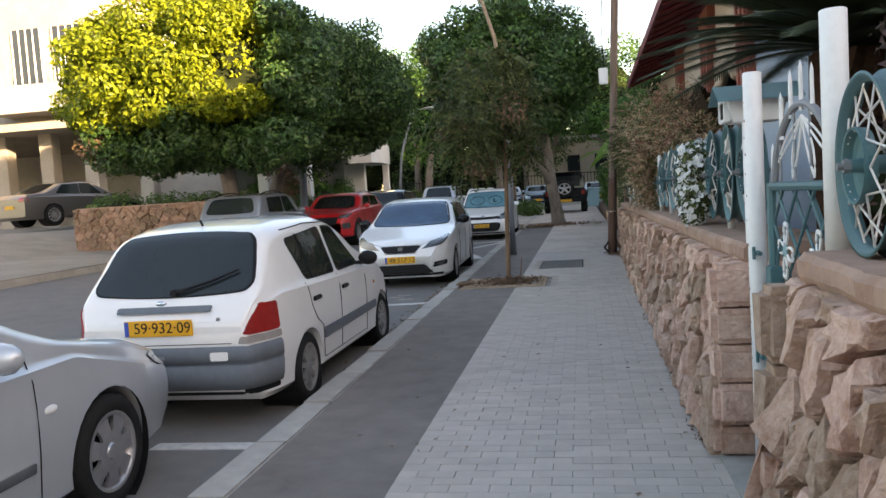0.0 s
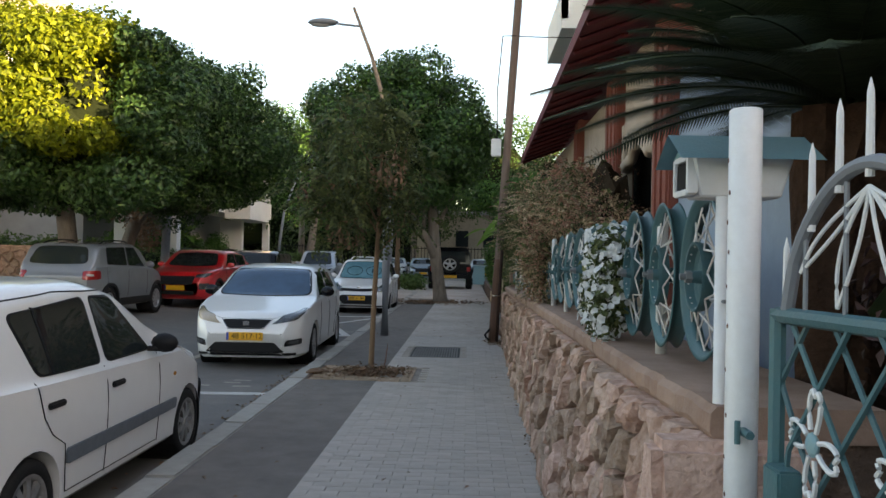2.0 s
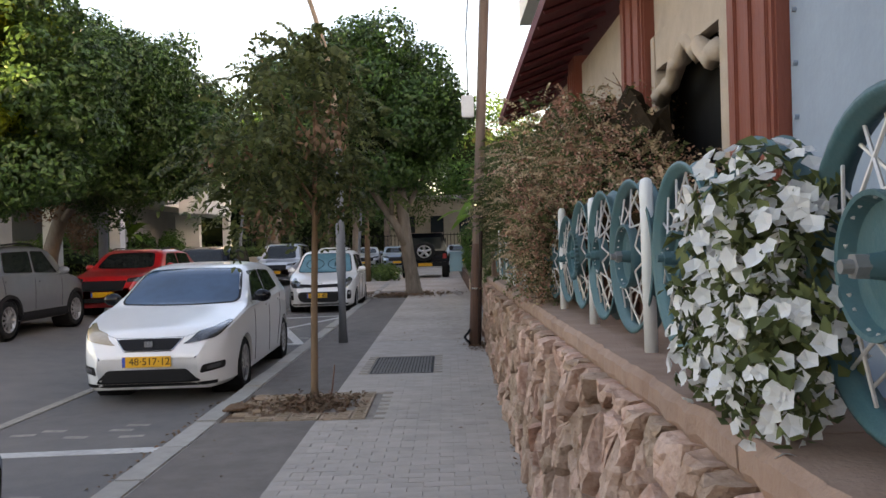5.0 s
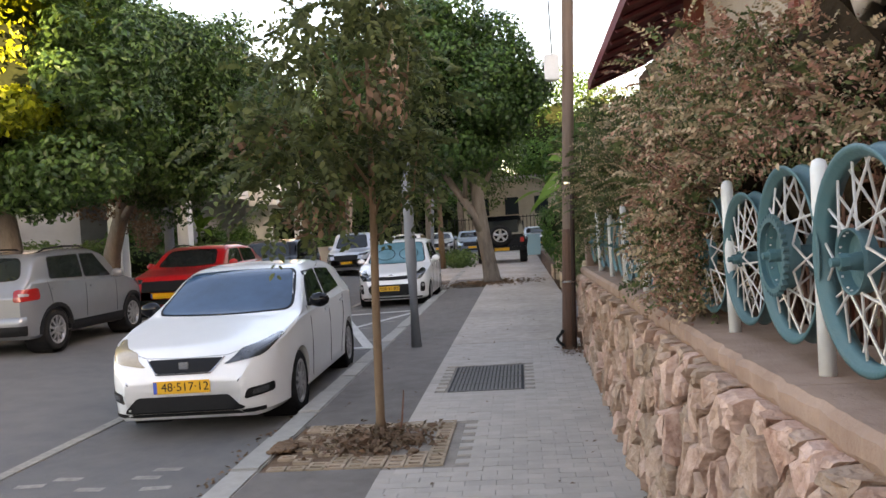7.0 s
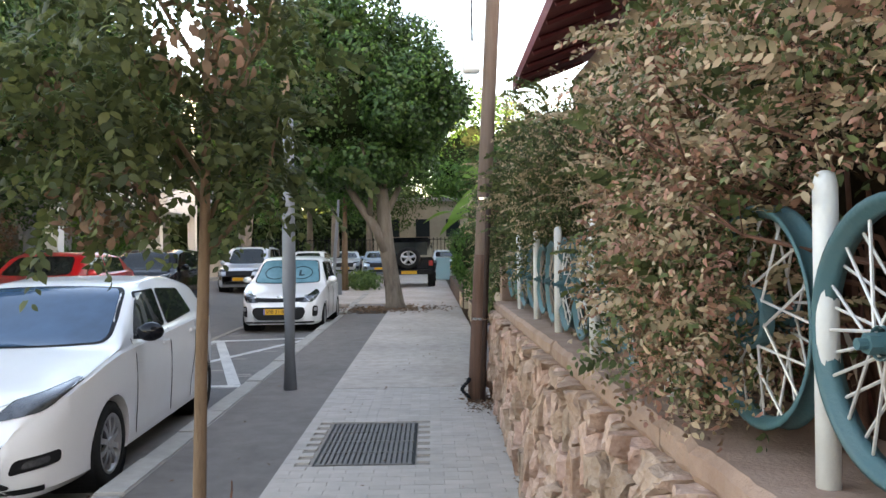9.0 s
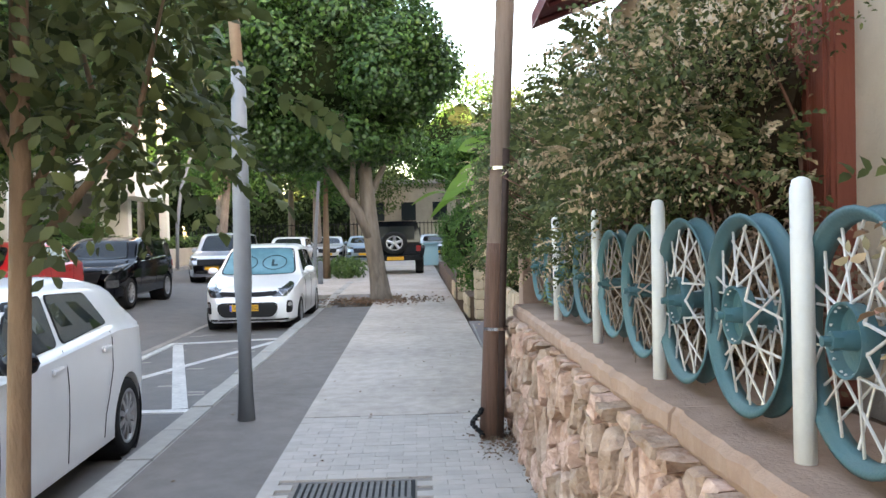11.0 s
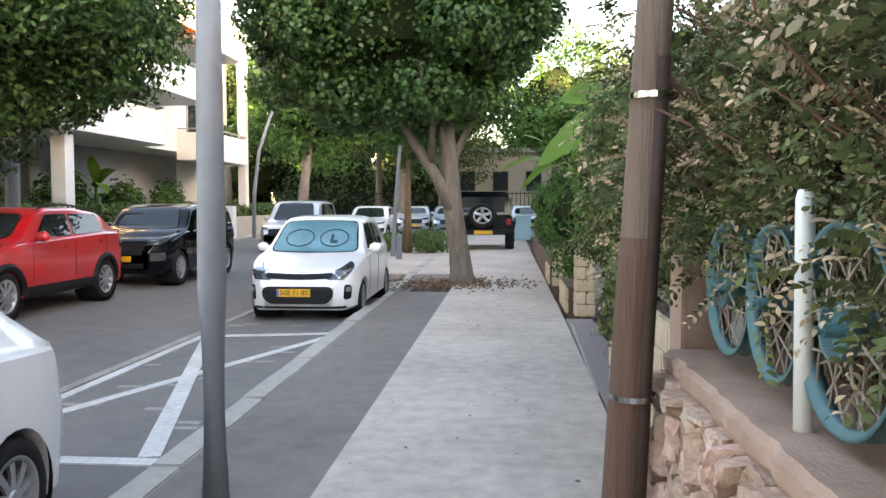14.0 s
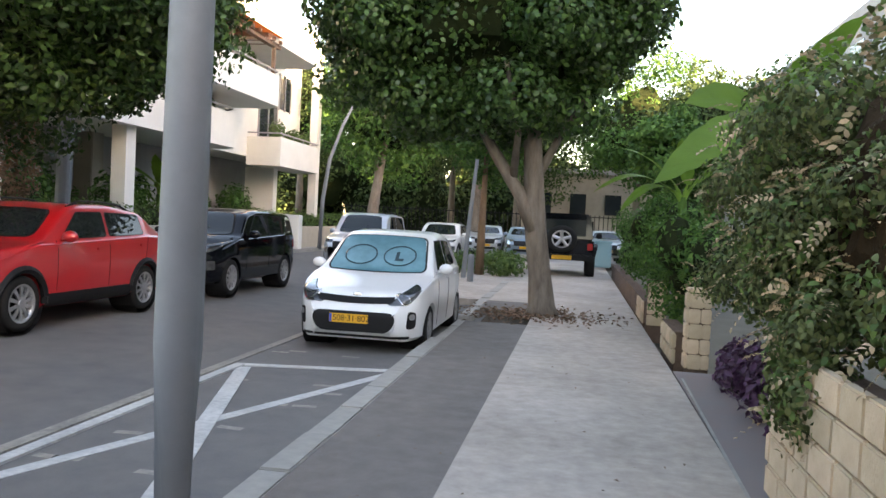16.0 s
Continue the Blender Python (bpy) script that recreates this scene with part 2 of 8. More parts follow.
M_SHADEDRAW = material("sunshade_print", (0.02, 0.05, 0.06), 0.2, scale=4, vary=0.1)
M_PLATE = material("yellow_plate", (0.72, 0.36, 0.015), 0.45, scale=9, vary=0.12)
M_PLATEB = material("plate_blue", (0.03, 0.08, 0.38), 0.45, scale=9, vary=0.1)
M_INK = material("black_ink", (0.015, 0.015, 0.015), 0.5, scale=9, vary=0.1, spec=0.15)
M_TAIL = material("red_lens", (0.30, 0.012, 0.012), 0.15, scale=18, vary=0.25, coat=0.5)
M_REVERSE = material("grey_reversing_lens", (0.34, 0.31, 0.30), 0.2, scale=18, vary=0.3, coat=0.5)
M_LAMP = material("clear_headlamp", (0.10, 0.105, 0.11), 0.10, metal=0.4, scale=16, vary=0.6, coat=1.0, second=(0.015, 0.015, 0.017))
M_LAMPY = material("yellowed_headlamp", (0.50, 0.40, 0.28), 0.2, metal=0.3, scale=12, vary=0.3, coat=0.8)
M_AMBER = material("amber_lens", (0.55, 0.22, 0.03), 0.2, scale=12, vary=0.2)
M_CHROME = material("chrome", (0.6, 0.6, 0.61), 0.15, metal=1.0, scale=9, vary=0.1)
def car_paint(name, color, metal=0.0, rough=0.35):
    return material(name, color, rough, metal=metal, scale=5, vary=0.10, coat=0.9, second=tuple(c * 0.8 for c in color))
M_CARWHITE = car_paint("white_car_paint", (0.74, 0.74, 0.735))
M_CARWHITE2 = car_paint("aged_white_car_paint", (0.68, 0.68, 0.67))
M_CARSILVER = car_paint("silver_car_paint", (0.50, 0.525, 0.555), 0.40)
M_CARRED = car_paint("red_car_paint", (0.47, 0.012, 0.016))
M_CARBLACK = material("black_car_paint", (0.004, 0.0045, 0.007), 0.06, scale=5, vary=0.1, spec=0.3)
M_CARGREY = car_paint("grey_car_paint", (0.20, 0.21, 0.225), 0.4)
M_CARBRONZE = car_paint("bronze_car_paint", (0.155, 0.14, 0.135), 0.6)
M_CARBLUE = car_paint("pale_blue_car_paint", (0.20, 0.27, 0.34), 0.35)

# ---- mesh helpers ----
def part(name, bm, mat, parent=None, label="", smooth=False):
    me = bpy.data.meshes.new(name)
    bm.to_mesh(me)
    bm.free()
    if smooth:
        me.polygons.foreach_set("use_smooth", [True] * len(me.polygons))
    me.materials.append(mat)
    ob = new(name, me)
    if parent is not None:
        ob.parent = parent
    if label:
        ob["label"] = label
    return ob


def empty(name, x=0, y=0, z=0, rz=0):
    ob = new(name)
    ob.matrix_basis = pose(x, y, z, 0, 0, rz)
    return ob


def box(bm, x0, x1, y0, y1, z0, z1, bevel=0.0):
    g = bmesh.ops.create_cube(bm, size=1)
    for v in g["verts"]:
        v.co = Vector(((x0 + x1) / 2 + v.co.x * (x1 - x0), (y0 + y1) / 2 + v.co.y * (y1 - y0), (z0 + z1) / 2 + v.co.z * (z1 - z0)))
    if bevel:
        edges = {e for v in g["verts"] for e in v.link_edges}
        bmesh.ops.bevel(bm, geom=list(edges), offset=bevel, segments=2, affect="EDGES", clamp_overlap=True)
    return bm


def rod(bm, p0, p1, r0, r1=None, n=8):
    p0, p1 = Vector(p0), Vector(p1)
    r1 = r0 if r1 is None else r1
    q = (p1 - p0).to_track_quat("Z", "Y").to_matrix()
    rings = []
    for p, r in ((p0, r0), (p1, r1)):
        rings.append([bm.verts.new(p + q @ Vector((math.cos(a) * r, math.sin(a) * r, 0))) for a in (2 * math.pi * k / n for k in range(n))])
    for k in range(n):
        bm.faces.new((rings[0][k], rings[0][(k + 1) % n], rings[1][(k + 1) % n], rings[1][k]))
    bm.faces.new(rings[0][::-1])
    bm.faces.new(rings[1])
    return bm


def tube(bm, pts, radii, n=10, wobble=0.0, seed=0):
    rnd = random.Random(seed)
    pts = [Vector(p) for p in pts]
    rings = []
    for i, p in enumerate(pts):
        d = pts[min(i + 1, len(pts) - 1)] - pts[max(i - 1, 0)]
        q = d.to_track_quat("Z", "Y").to_matrix()
        r = radii[i] if isinstance(radii, (list, tuple)) else radii
        rings.append([bm.verts.new(p + q @ Vector((math.cos(a), math.sin(a), 0)) * r * (1 + wobble * rnd.uniform(-1, 1))) for a in (2 * math.pi * k / n for k in range(n))])
    for a, b in zip(rings, rings[1:]):
        for k in range(n):
            bm.faces.new((a[k], a[(k + 1) % n], b[(k + 1) % n], b[k]))
    bm.faces.new(rings[0][::-1])
    bm.faces.new(rings[-1])
    return bm


def lathe(bm, profile, n=32, axis="x", closed=False, center=(0, 0, 0)):
    """profile: (along axis, radius) pairs turned about the axis."""
    c = Vector(center)
    rings = []
    for a, r in profile:
        ring = []
        for k in range(n):
            t = 2 * math.pi * k / n
            u, w = math.cos(t) * r, math.sin(t) * r
            ring.append(bm.verts.new(c + (Vector((a, u, w)) if axis == "x" else Vector((u, w, a)))))
        rings.append(ring)
    pairs = list(zip(rings, rings[1:]))
    if closed:
        pairs.append((rings[-1], rings[0]))
    for a, b in pairs:
        for k in range(n):
            bm.faces.new((a[k], a[(k + 1) % n], b[(k + 1) % n], b[k]))
    return bm


def sheet(bm, grid):
    """A surface through a grid of points."""
    V = [[bm.verts.new(p) for p in row] for row in grid]
    for a, b in zip(V, V[1:]):
        for k in range(len(a) - 1):
            bm.faces.new((a[k], a[k + 1], b[k + 1], b[k]))
    return V


def prism(bm, poly, lo, hi):
    """A polygon in x, y raised from z=lo to z=hi."""
    a = [bm.verts.new((x, y, lo)) for x, y in poly]
    b = [bm.verts.new((x, y, hi)) for x, y in poly]
    n = len(poly)
    for k in range(n):
        bm.faces.new((a[k], a[(k + 1) % n], b[(k + 1) % n], b[k]))
    bm.faces.new(a[::-1])
    bm.faces.new(b)
    bmesh.ops.recalc_face_normals(bm, faces=bm.faces)
    return bm


def leaves_mesh(name, pts, normals, size, aspect, mat, parent=None, seed=0, droop=0.0, label="", oval=False, dirs=None):
    """Folded leaf blades (four corners, two triangles) at pts."""
    rng = np.random.default_rng(seed)
    n = len(pts)
    nrm = normals / np.maximum(1e-6, np.linalg.norm(normals, axis=1, keepdims=True))
    ref = rng.normal(size=(n, 3))
    ref[:, 2] -= droop
    if dirs is not None:
        ref = dirs
    u = ref - nrm * np.sum(ref * nrm, axis=1, keepdims=True)
    u /= np.maximum(1e-6, np.linalg.norm(u, axis=1, keepdims=True))
    w = np.cross(nrm, u)
    s = size * rng.uniform(0.6, 1.35, size=(n, 1))
    a = pts - u * s * 0.5
    c = pts + u * s * 0.5 - nrm * s * 0.10
    if oval:
        rim = [a] + [pts + u * s * f + g * w * s * aspect * 0.5 + nrm * s * 0.09 for g, f in ((1, -0.20), (1, 0.16))] + [c] + [pts + u * s * f - w * s * aspect * 0.5 + nrm * s * 0.09 for f in (0.16, -0.20)]
        verts = np.stack(rim, axis=1).reshape(-1, 3)
        fan = ((0, 1, 5), (1, 2, 5), (5, 2, 4), (2, 3, 4))
    else:
        b = pts + w * s * aspect * 0.5 + nrm * s * 0.12
        d = pts - w * s * aspect * 0.5 + nrm * s * 0.12
        verts = np.stack([a, b, c, d], axis=1).reshape(-1, 3)
        fan = ((0, 1, 2), (0, 2, 3))
    idx = np.arange(n)[:, None] * (6 if oval else 4)
    tris = np.concatenate([idx + np.array([f]) for f in fan], axis=1).reshape(-1, 3)
    me = bpy.data.meshes.new(name)
    me.vertices.add(len(verts))
    me.vertices.foreach_set("co", verts.ravel())
    me.loops.add(tris.size)
    me.loops.foreach_set("vertex_index", tris.ravel().astype(np.int32))
    me.polygons.add(len(tris))
    me.polygons.foreach_set("loop_start", np.arange(0, tris.size, 3, dtype=np.int32))
    me.update(calc_edges=True)
    me.materials.append(mat)
    ob = new(name, me)
    if parent is not None:
        ob.parent = parent
    if label:
        ob["label"] = label
    ob["kind"] = "stuff"
    return ob


def sprays_mesh(name, base, out, length, pairs, size, aspect, mat, parent, seed=0, sag=0.35):
    """Feathered sprays: leaflets in pairs along curved stalks that start at base and run along out."""
    rng = np.random.default_rng(seed)
    n = len(base)
    d = out / np.linalg.norm(out, axis=1, keepdims=True)
    side = np.cross(d, rng.normal(size=(n, 3)) * 0.5 + np.array([0, 0, 1.0]))
    side /= np.maximum(1e-6, np.linalg.norm(side, axis=1, keepdims=True))
    up = np.cross(side, d)
    L = length * rng.uniform(0.65, 1.3, size=(n, 1))
    P, Nn, U = [], [], []
    for j in range(pairs):
        t = (j + 1) / pairs
        c = base + d * L * t - np.array([0, 0, 1.0]) * L * sag * t * t
        for s in (-1, 1):
            u = side * s * 0.85 + d * 0.55 - np.array([0, 0, 0.25])
            P.append(c + u * size * 0.5)
            Nn.append(up + side * s * 0.25 + rng.normal(size=(n, 3)) * 0.18)
            U.append(u)
    return leaves_mesh(name, np.concatenate(P), np.concatenate(Nn), size, aspect, mat, parent, seed=seed, oval=True, dirs=np.concatenate(U))


def clump_points(clumps, n, seed, inner=0.55, up=0.35):
    """Points and outward directions in the outer shells of ellipsoids (x, y, z, rx, ry, rz), thinned inside others."""
    rng = np.random.default_rng(seed)
    C = np.array(clumps, dtype=float)
    area = (C[:, 3] * C[:, 4] * C[:, 5]) ** (2 / 3)
    pick = rng.choice(len(C), size=n, p=area / area.sum())
    d = rng.normal(size=(n, 3))
    d /= np.linalg.norm(d, axis=1, keepdims=True)
    r = inner + (1.04 - inner) * rng.uniform(size=(n, 1)) ** 0.6
    wob = 1 + 0.16 * np.sin(d[:, :1] * 7 + pick[:, None]) * np.cos(d[:, 1:2] * 8 + d[:, 2:] * 6)
    p = C[pick, :3] + d * r * wob * C[pick, 3:]
    nrm = d + rng.normal(size=(n, 3)) * 0.55
    nrm[:, 2] += up
    return p, nrm


def crown_clumps(x, y, z, rx, ry, rz, n, size, seed, flat=0.0):
    """Many small clumps spread over a large ellipsoid, so that the outline is uneven."""
    rnd = random.Random(seed)
    out = [(x, y, z, rx * 0.80, ry * 0.80, rz * 0.80)]
    for _ in range(n):
        d = Vector((rnd.gauss(0, 1), rnd.gauss(0, 1), rnd.gauss(0, 1))).normalized()
        if d.z < -0.3 and rnd.random() < flat:
            d.z = -0.3
        k = rnd.uniform(0.70, 0.98)
        s = size * rnd.uniform(0.6, 1.3)
        out.append((x + d.x * rx * k, y + d.y * ry * k, z + d.z * rz * k, s, s, s * 0.85))
    return out


def blob(bm, x, y, z, rx, ry, rz, seed=0, sub=3, rough=0.25):
    g = bmesh.ops.create_icosphere(bm, subdivisions=sub, radius=1)
    for v in g["verts"]:
        d = v.co.normalized()
        k = 1 + rough * noise.noise(d * 2.3 + Vector((seed, seed * 2, 0)))
        v.co = Vector((x + d.x * rx * k, y + d.y * ry * k, z + d.z * rz * k))
    return bm


# ---- ground, road and pavements ----
def road_z(x):
    return -0.14 + 0.06 * max(0.0, min(-3.6, 0) - max(x, -9.8)) if x < -3.6 else -0.14


def kerb_x(y):
    return -1.62 - 0.009 * (y - 6)


def wall_x(y):
    return 1.04 + 0.0125 * (y - 6.4)


def wall_top(y):
    return 1.098 - 0.0057 * (y - 6.3)


bm = bmesh.new()
sheet(bm, [[(x, y, -0.35 + (0.45 if x < -9 else 0)) for x in (-300, -60, -25, -9.9, -8.5, 2.4, 40, 300)] for y in (-200, -40, 0, 30, 60, 120, 400)])
tagged(part("ground", bm, M_GROUND), "bare brown earth ground under the street", "ground", kind="structure")

bm = bmesh.new()
xs = [-9.8, -8.6, -7.4, -6.2, -5.0, -4.2, -3.6, -2.6, -1.5]
sheet(bm, [[(x, y, road_z(x)) for x in xs] for y in range(-30, 121, 3)])
tagged(part("road", bm, M_ROAD), "worn grey asphalt road with parking bays", "road", kind="structure")

# dark asphalt strip beside the kerb, with the square of the young tree left open
bm = bmesh.new()
def strip(y0, y1):
    prism(bm, [(kerb_x(y0) + 0.22, y0), (-0.59, y0), (-0.59, y1), (kerb_x(y1) + 0.22, y1)], -0.3, -0.004)
strip(-20, 13.85)
strip(15.15, 30.4)
strip(32.5, 40)
tagged(part("pavement_strip", bm, M_STRIP), "dark asphalt strip along the kerb", "pavement", kind="structure")

bm = bmesh.new()
prism(bm, [(-0.59, -20), (wall_x(6) + 0.3, -20), (wall_x(19.6) + 0.3, 19.6), (-0.59, 19.6)], -0.3, -0.014)
tagged(part("pavement_bed", bm, M_GROUT), "sandy bed under the pavers", "pavement", kind="structure")
pavement = tagged(empty("pavement"), "pale grey concrete paver walkway", "pavement", kind="structure")

bm = bmesh.new()
prism(bm, [(-0.59, 19.62), (1.30, 19.62), (1.34, 27.1), (1.30, 60), (-0.59, 60)], -0.3, 0.0)
prism(bm, [(-3.6, 34.2), (-0.60, 34.2), (-0.60, 60), (-3.6, 60)], -0.3, -0.003)
part("slab", bm, M_SLAB, pavement)
bm = bmesh.new()
prism(bm, [(1.32, 19.62), (2.9, 19.62), (2.9, 27.0), (1.36, 27.0)], -0.3, -0.006)
part("side_slab", bm, material("reddish_slab", (0.24, 0.17, 0.155), 0.85, scale=2.5, vary=0.4, bump=0.25, bump_scale=120, second=(0.21, 0.20, 0.195)), pavement)
bm = bmesh.new()
prism(bm, [(1.30, 22.4), (1.325, 22.4), (1.42, 26.5), (1.395, 26.5)], -0.01, 0.004)
part("edging", bm, M_KERB, pavement)

# kerb stones
kerb = tagged(empty("kerb"), "worn pale concrete kerb stones", "kerb", kind="structure")
def kerb_mesh(length, name):
    bm = bmesh.new()
    box(bm, 0, 0.215, 0.004, length - 0.004, -0.3, 0.004, bevel=0.012)
    me = bpy.data.meshes.new(name)
    bm.to_mesh(me)
    bm.free()
    me.materials.append(M_KERB)
    return me
kerb_me = kerb_mesh(0.9, "kerb_stone")
for k in range(60):
    y = -14 + 0.9 * k
    ob = new("kerb_stone", kerb_me)
    ob.parent = kerb
    lower = -0.07 if 27.5 < y < 31 else 0
    ob.matrix_basis = pose(kerb_x(y), y, lower + 0.006 * math.sin(k * 2.7), 0, 0, 0.52)

# far side: kerb, pavement, garden terrace
bm = bmesh.new()
box(bm, -10.0, -9.75, -20, 120, -0.2, 0.36, bevel=0.02)
tagged(part("kerb_far", bm, M_KERB), "grey kerb across the road", "kerb", kind="structure")
bm = bmesh.new()
box(bm, -11.8, -10.0, -20, 120, -0.2, 0.34)
tagged(part("pavement_far", bm, M_SLAB), "grey pavement across the road", "pavement", kind="structure")
bm = bmesh.new()
prism(bm, [(-12.9, 5), (-9.8, 5), (-9.8, 20.6), (-12.9, 20.6)], 0.0, 0.38)
sheet(bm, [[(-9.8, y, 0.385), (-12.6, y, 0.50), (-15.5, y, 1.0), (-30, y, 1.15)] for y in (8, 14, 20, 26, 32)])
tagged(part("driveway", bm, M_DRIVE), "pale concrete driveway rising from the road", "driveway", kind="structure")
bm = bmesh.new()
box(bm, -40, -11.8, 32, 120, -0.2, 0.55)
box(bm, -12.2, -10.2, 21.8, 32, -0.2, 0.55)
tagged(part("garden_ground", bm, M_GROUND), "planted garden ground across the road", "ground", kind="structure")

# road markings
def marking(name, poly, mat, label, dz=0.005):
    bm = bmesh.new()
    lo = max(road_z(x) for x, _ in poly)
    prism(bm, poly, lo - 0.01, lo + dz)
    return tagged(part(name, bm, mat), label, "road marking", kind="structure")
def line(x0, y0, x1, y1, w):
    d = Vector((x1 - x0, y1 - y0)).normalized()
    n = Vector((-d.y, d.x)) * w / 2
    return [(x0 + n.x, y0 + n.y), (x0 - n.x, y0 - n.y), (x1 - n.x, y1 - n.y), (x1 + n.x, y1 + n.y)]
marking("road_line_diagonal", line(-1.84, 26.15, -3.52, 21.45, 0.13), M_PAINT, "white diagonal line of a no-parking box")
marking("road_line_diagonal", line(-3.50, 25.75, -2.02, 20.78, 0.16), M_PAINT, "white diagonal line of a no-parking box", 0.009)
marking("road_line_end", line(-1.80, 26.25, -3.55, 25.88, 0.12), M_PAINT, "white end line of a no-parking box", 0.013)
marking("road_line_end", line(-1.84, 20.66, -3.55, 20.66, 0.14), M_PAINT, "white end line of a no-parking box", 0.013)
marking("road_line_edge", line(-3.60, 20.6, -3.60, 25.9, 0.11), M_PAINT, "white edge line of the parking bays", 0.017)
marking("road_line_edge", line(-3.76, 8.0, -3.76, 40, 0.12), M_PAINT2, "worn beige edge line of the parking bays")
marking("road_line_bay", line(-1.85, 13.5, -3.5, 13.4, 0.16), M_PAINT, "faded white parking bay line")
marking("road_line_bay", line(-1.75, 7.05, -2.5, 7.05, 0.14), M_PAINT, "faded white parking bay line")
rnd = random.Random(5)
for k in range(34):
    y = [11.4, 12.0, 12.6, 14.1, 14.5, 21.5, 22.3, 23.1, 24.2, 25.0, 26.8][k % 11] + rnd.uniform(-0.25, 0.25)
    x = -1.95 - 1.45 * rnd.random()
    marking("paint_patch", line(x, y, x - 0.22, y + rnd.uniform(-0.03, 0.03), 0.085), M_PAINT2, "worn pale paver in the parking bay", 0.0015)

# tree square beside the kerb: perforated tiles and soil
bm = bmesh.new()
prism(bm, [(kerb_x(14.5) + 0.22, 13.87), (-0.12, 13.87), (-0.12, 15.13), (kerb_x(14.5) + 0.22, 15.13)], -0.3, -0.02)
tagged(part("tree_pit_soil", bm, M_SOIL), "brown soil square round the young tree", "soil", kind="structure")
pit = tagged(empty("tree_pit_paving"), "perforated beige paving round the young tree", "paving", kind="structure")
bm = bmesh.new()
for a, b, c, d in ((0, 0.13, 0, 0.022), (0, 0.13, 0.068, 0.09), (0, 0.022, 0.022, 0.068), (0.108, 0.13, 0.022, 0.068)):
    box(bm, a, b, c, d, -0.06, 0.0)
tile_me = bpy.data.meshes.new("perforated_tile")
bm.to_mesh(tile_me)
bm.free()
tile_me.materials.append(material("beige_tile", (0.40, 0.29, 0.20), 0.9, scale=12, vary=0.4, bump=0.3, obj_random=0.15))
for i in range(9):
    for j in range(14):
        x, y = -1.42 + 0.14 * i, 13.88 + 0.0895 * j
        if (x + 0.72) ** 2 + (y - 14.5) ** 2 < 0.16 or (x < -1.0 and 13.95 < y < 14.9 and (i + j) % 3):
            continue
        ob = new("perforated_tile", tile_me)
        ob.parent = pit
        ob.matrix_basis = pose(x, y, 0.0 + 0.004 * math.sin(i * 3 + j * 5))

# drain grating in the pavement
grate = tagged(empty("drain_grating", 0, 0, 0), "dark steel drain grating set in the pavement", "grating")
bm = bmesh.new()
box(bm, -0.36, 0.40, 16.28, 17.75, -0.05, -0.006)
part("frame", bm, M_BLACKP, grate)
bm = bmesh.new()
box(bm, -0.012, 0.012, 0, 1.40, -0.012, 0.004)
bar_me = bpy.data.meshes.new("bar")
bm.to_mesh(bar_me)
bm.free()
bar_me.materials.append(material("worn_steel", (0.20, 0.18, 0.165), 0.55, metal=0.5, scale=20, vary=0.4))
for k in range(18):
    ob = new("bar", bar_me)
    ob.parent = grate
    ob.matrix_basis = pose(-0.32 + 0.04 * k, 16.31, 0)
for k in range(5):
    bm = bmesh.new()
    box(bm, -0.34, 0.38, 16.32 + 0.345 * k, 16.34 + 0.345 * k, -0.012, 0.006)
    part("cross_bar", bm, bar_me.materials[0], grate)


# ---- garden wall along the pavement: mortar core and coping (its stones come last) ----
garden_wall = tagged(empty("wall_garden"), "rough rubble stone garden wall with brown mortar", "wall", kind="structure")
def wall_core(y0, y1, x_top, name, parent, top=None):
    bm = bmesh.new()
    rows = []
    n = max(2, int((y1 - y0) / 0.12))
    for k in range(n + 1):
        y = y0 + (y1 - y0) * k / n
        zt = (top if top else wall_top(y)) - 0.06
        row = []
        for j in range(9):
            f = j / 8
            x = wall_x(y) + (x_top - wall_x(y)) * f + 0.045 + 0.018 * noise.noise(Vector((y * 3, f * 4, 1)))
            row.append((x, y, -0.25 + (zt + 0.25) * f))
        row.append((1.75, y, zt))
        row.append((1.75, y, -0.25))
        rows.append(row)
    V = sheet(bm, rows)
    bm.faces.new([v for v in V[0]][::-1])
    bm.faces.new([v for v in V[-1]])
    bmesh.ops.recalc_face_normals(bm, faces=bm.faces)
    return part(name, bm, M_MORTAR, parent)
wall_core(6.42, 18.95, 1.20, "mortar", garden_wall)
near_wall = tagged(empty("wall_garden_near"), "rough rubble stone garden wall beside the gate", "wall", kind="structure")
wall_core(-4.0, 5.32, 1.20, "mortar", near_wall, top=1.14)
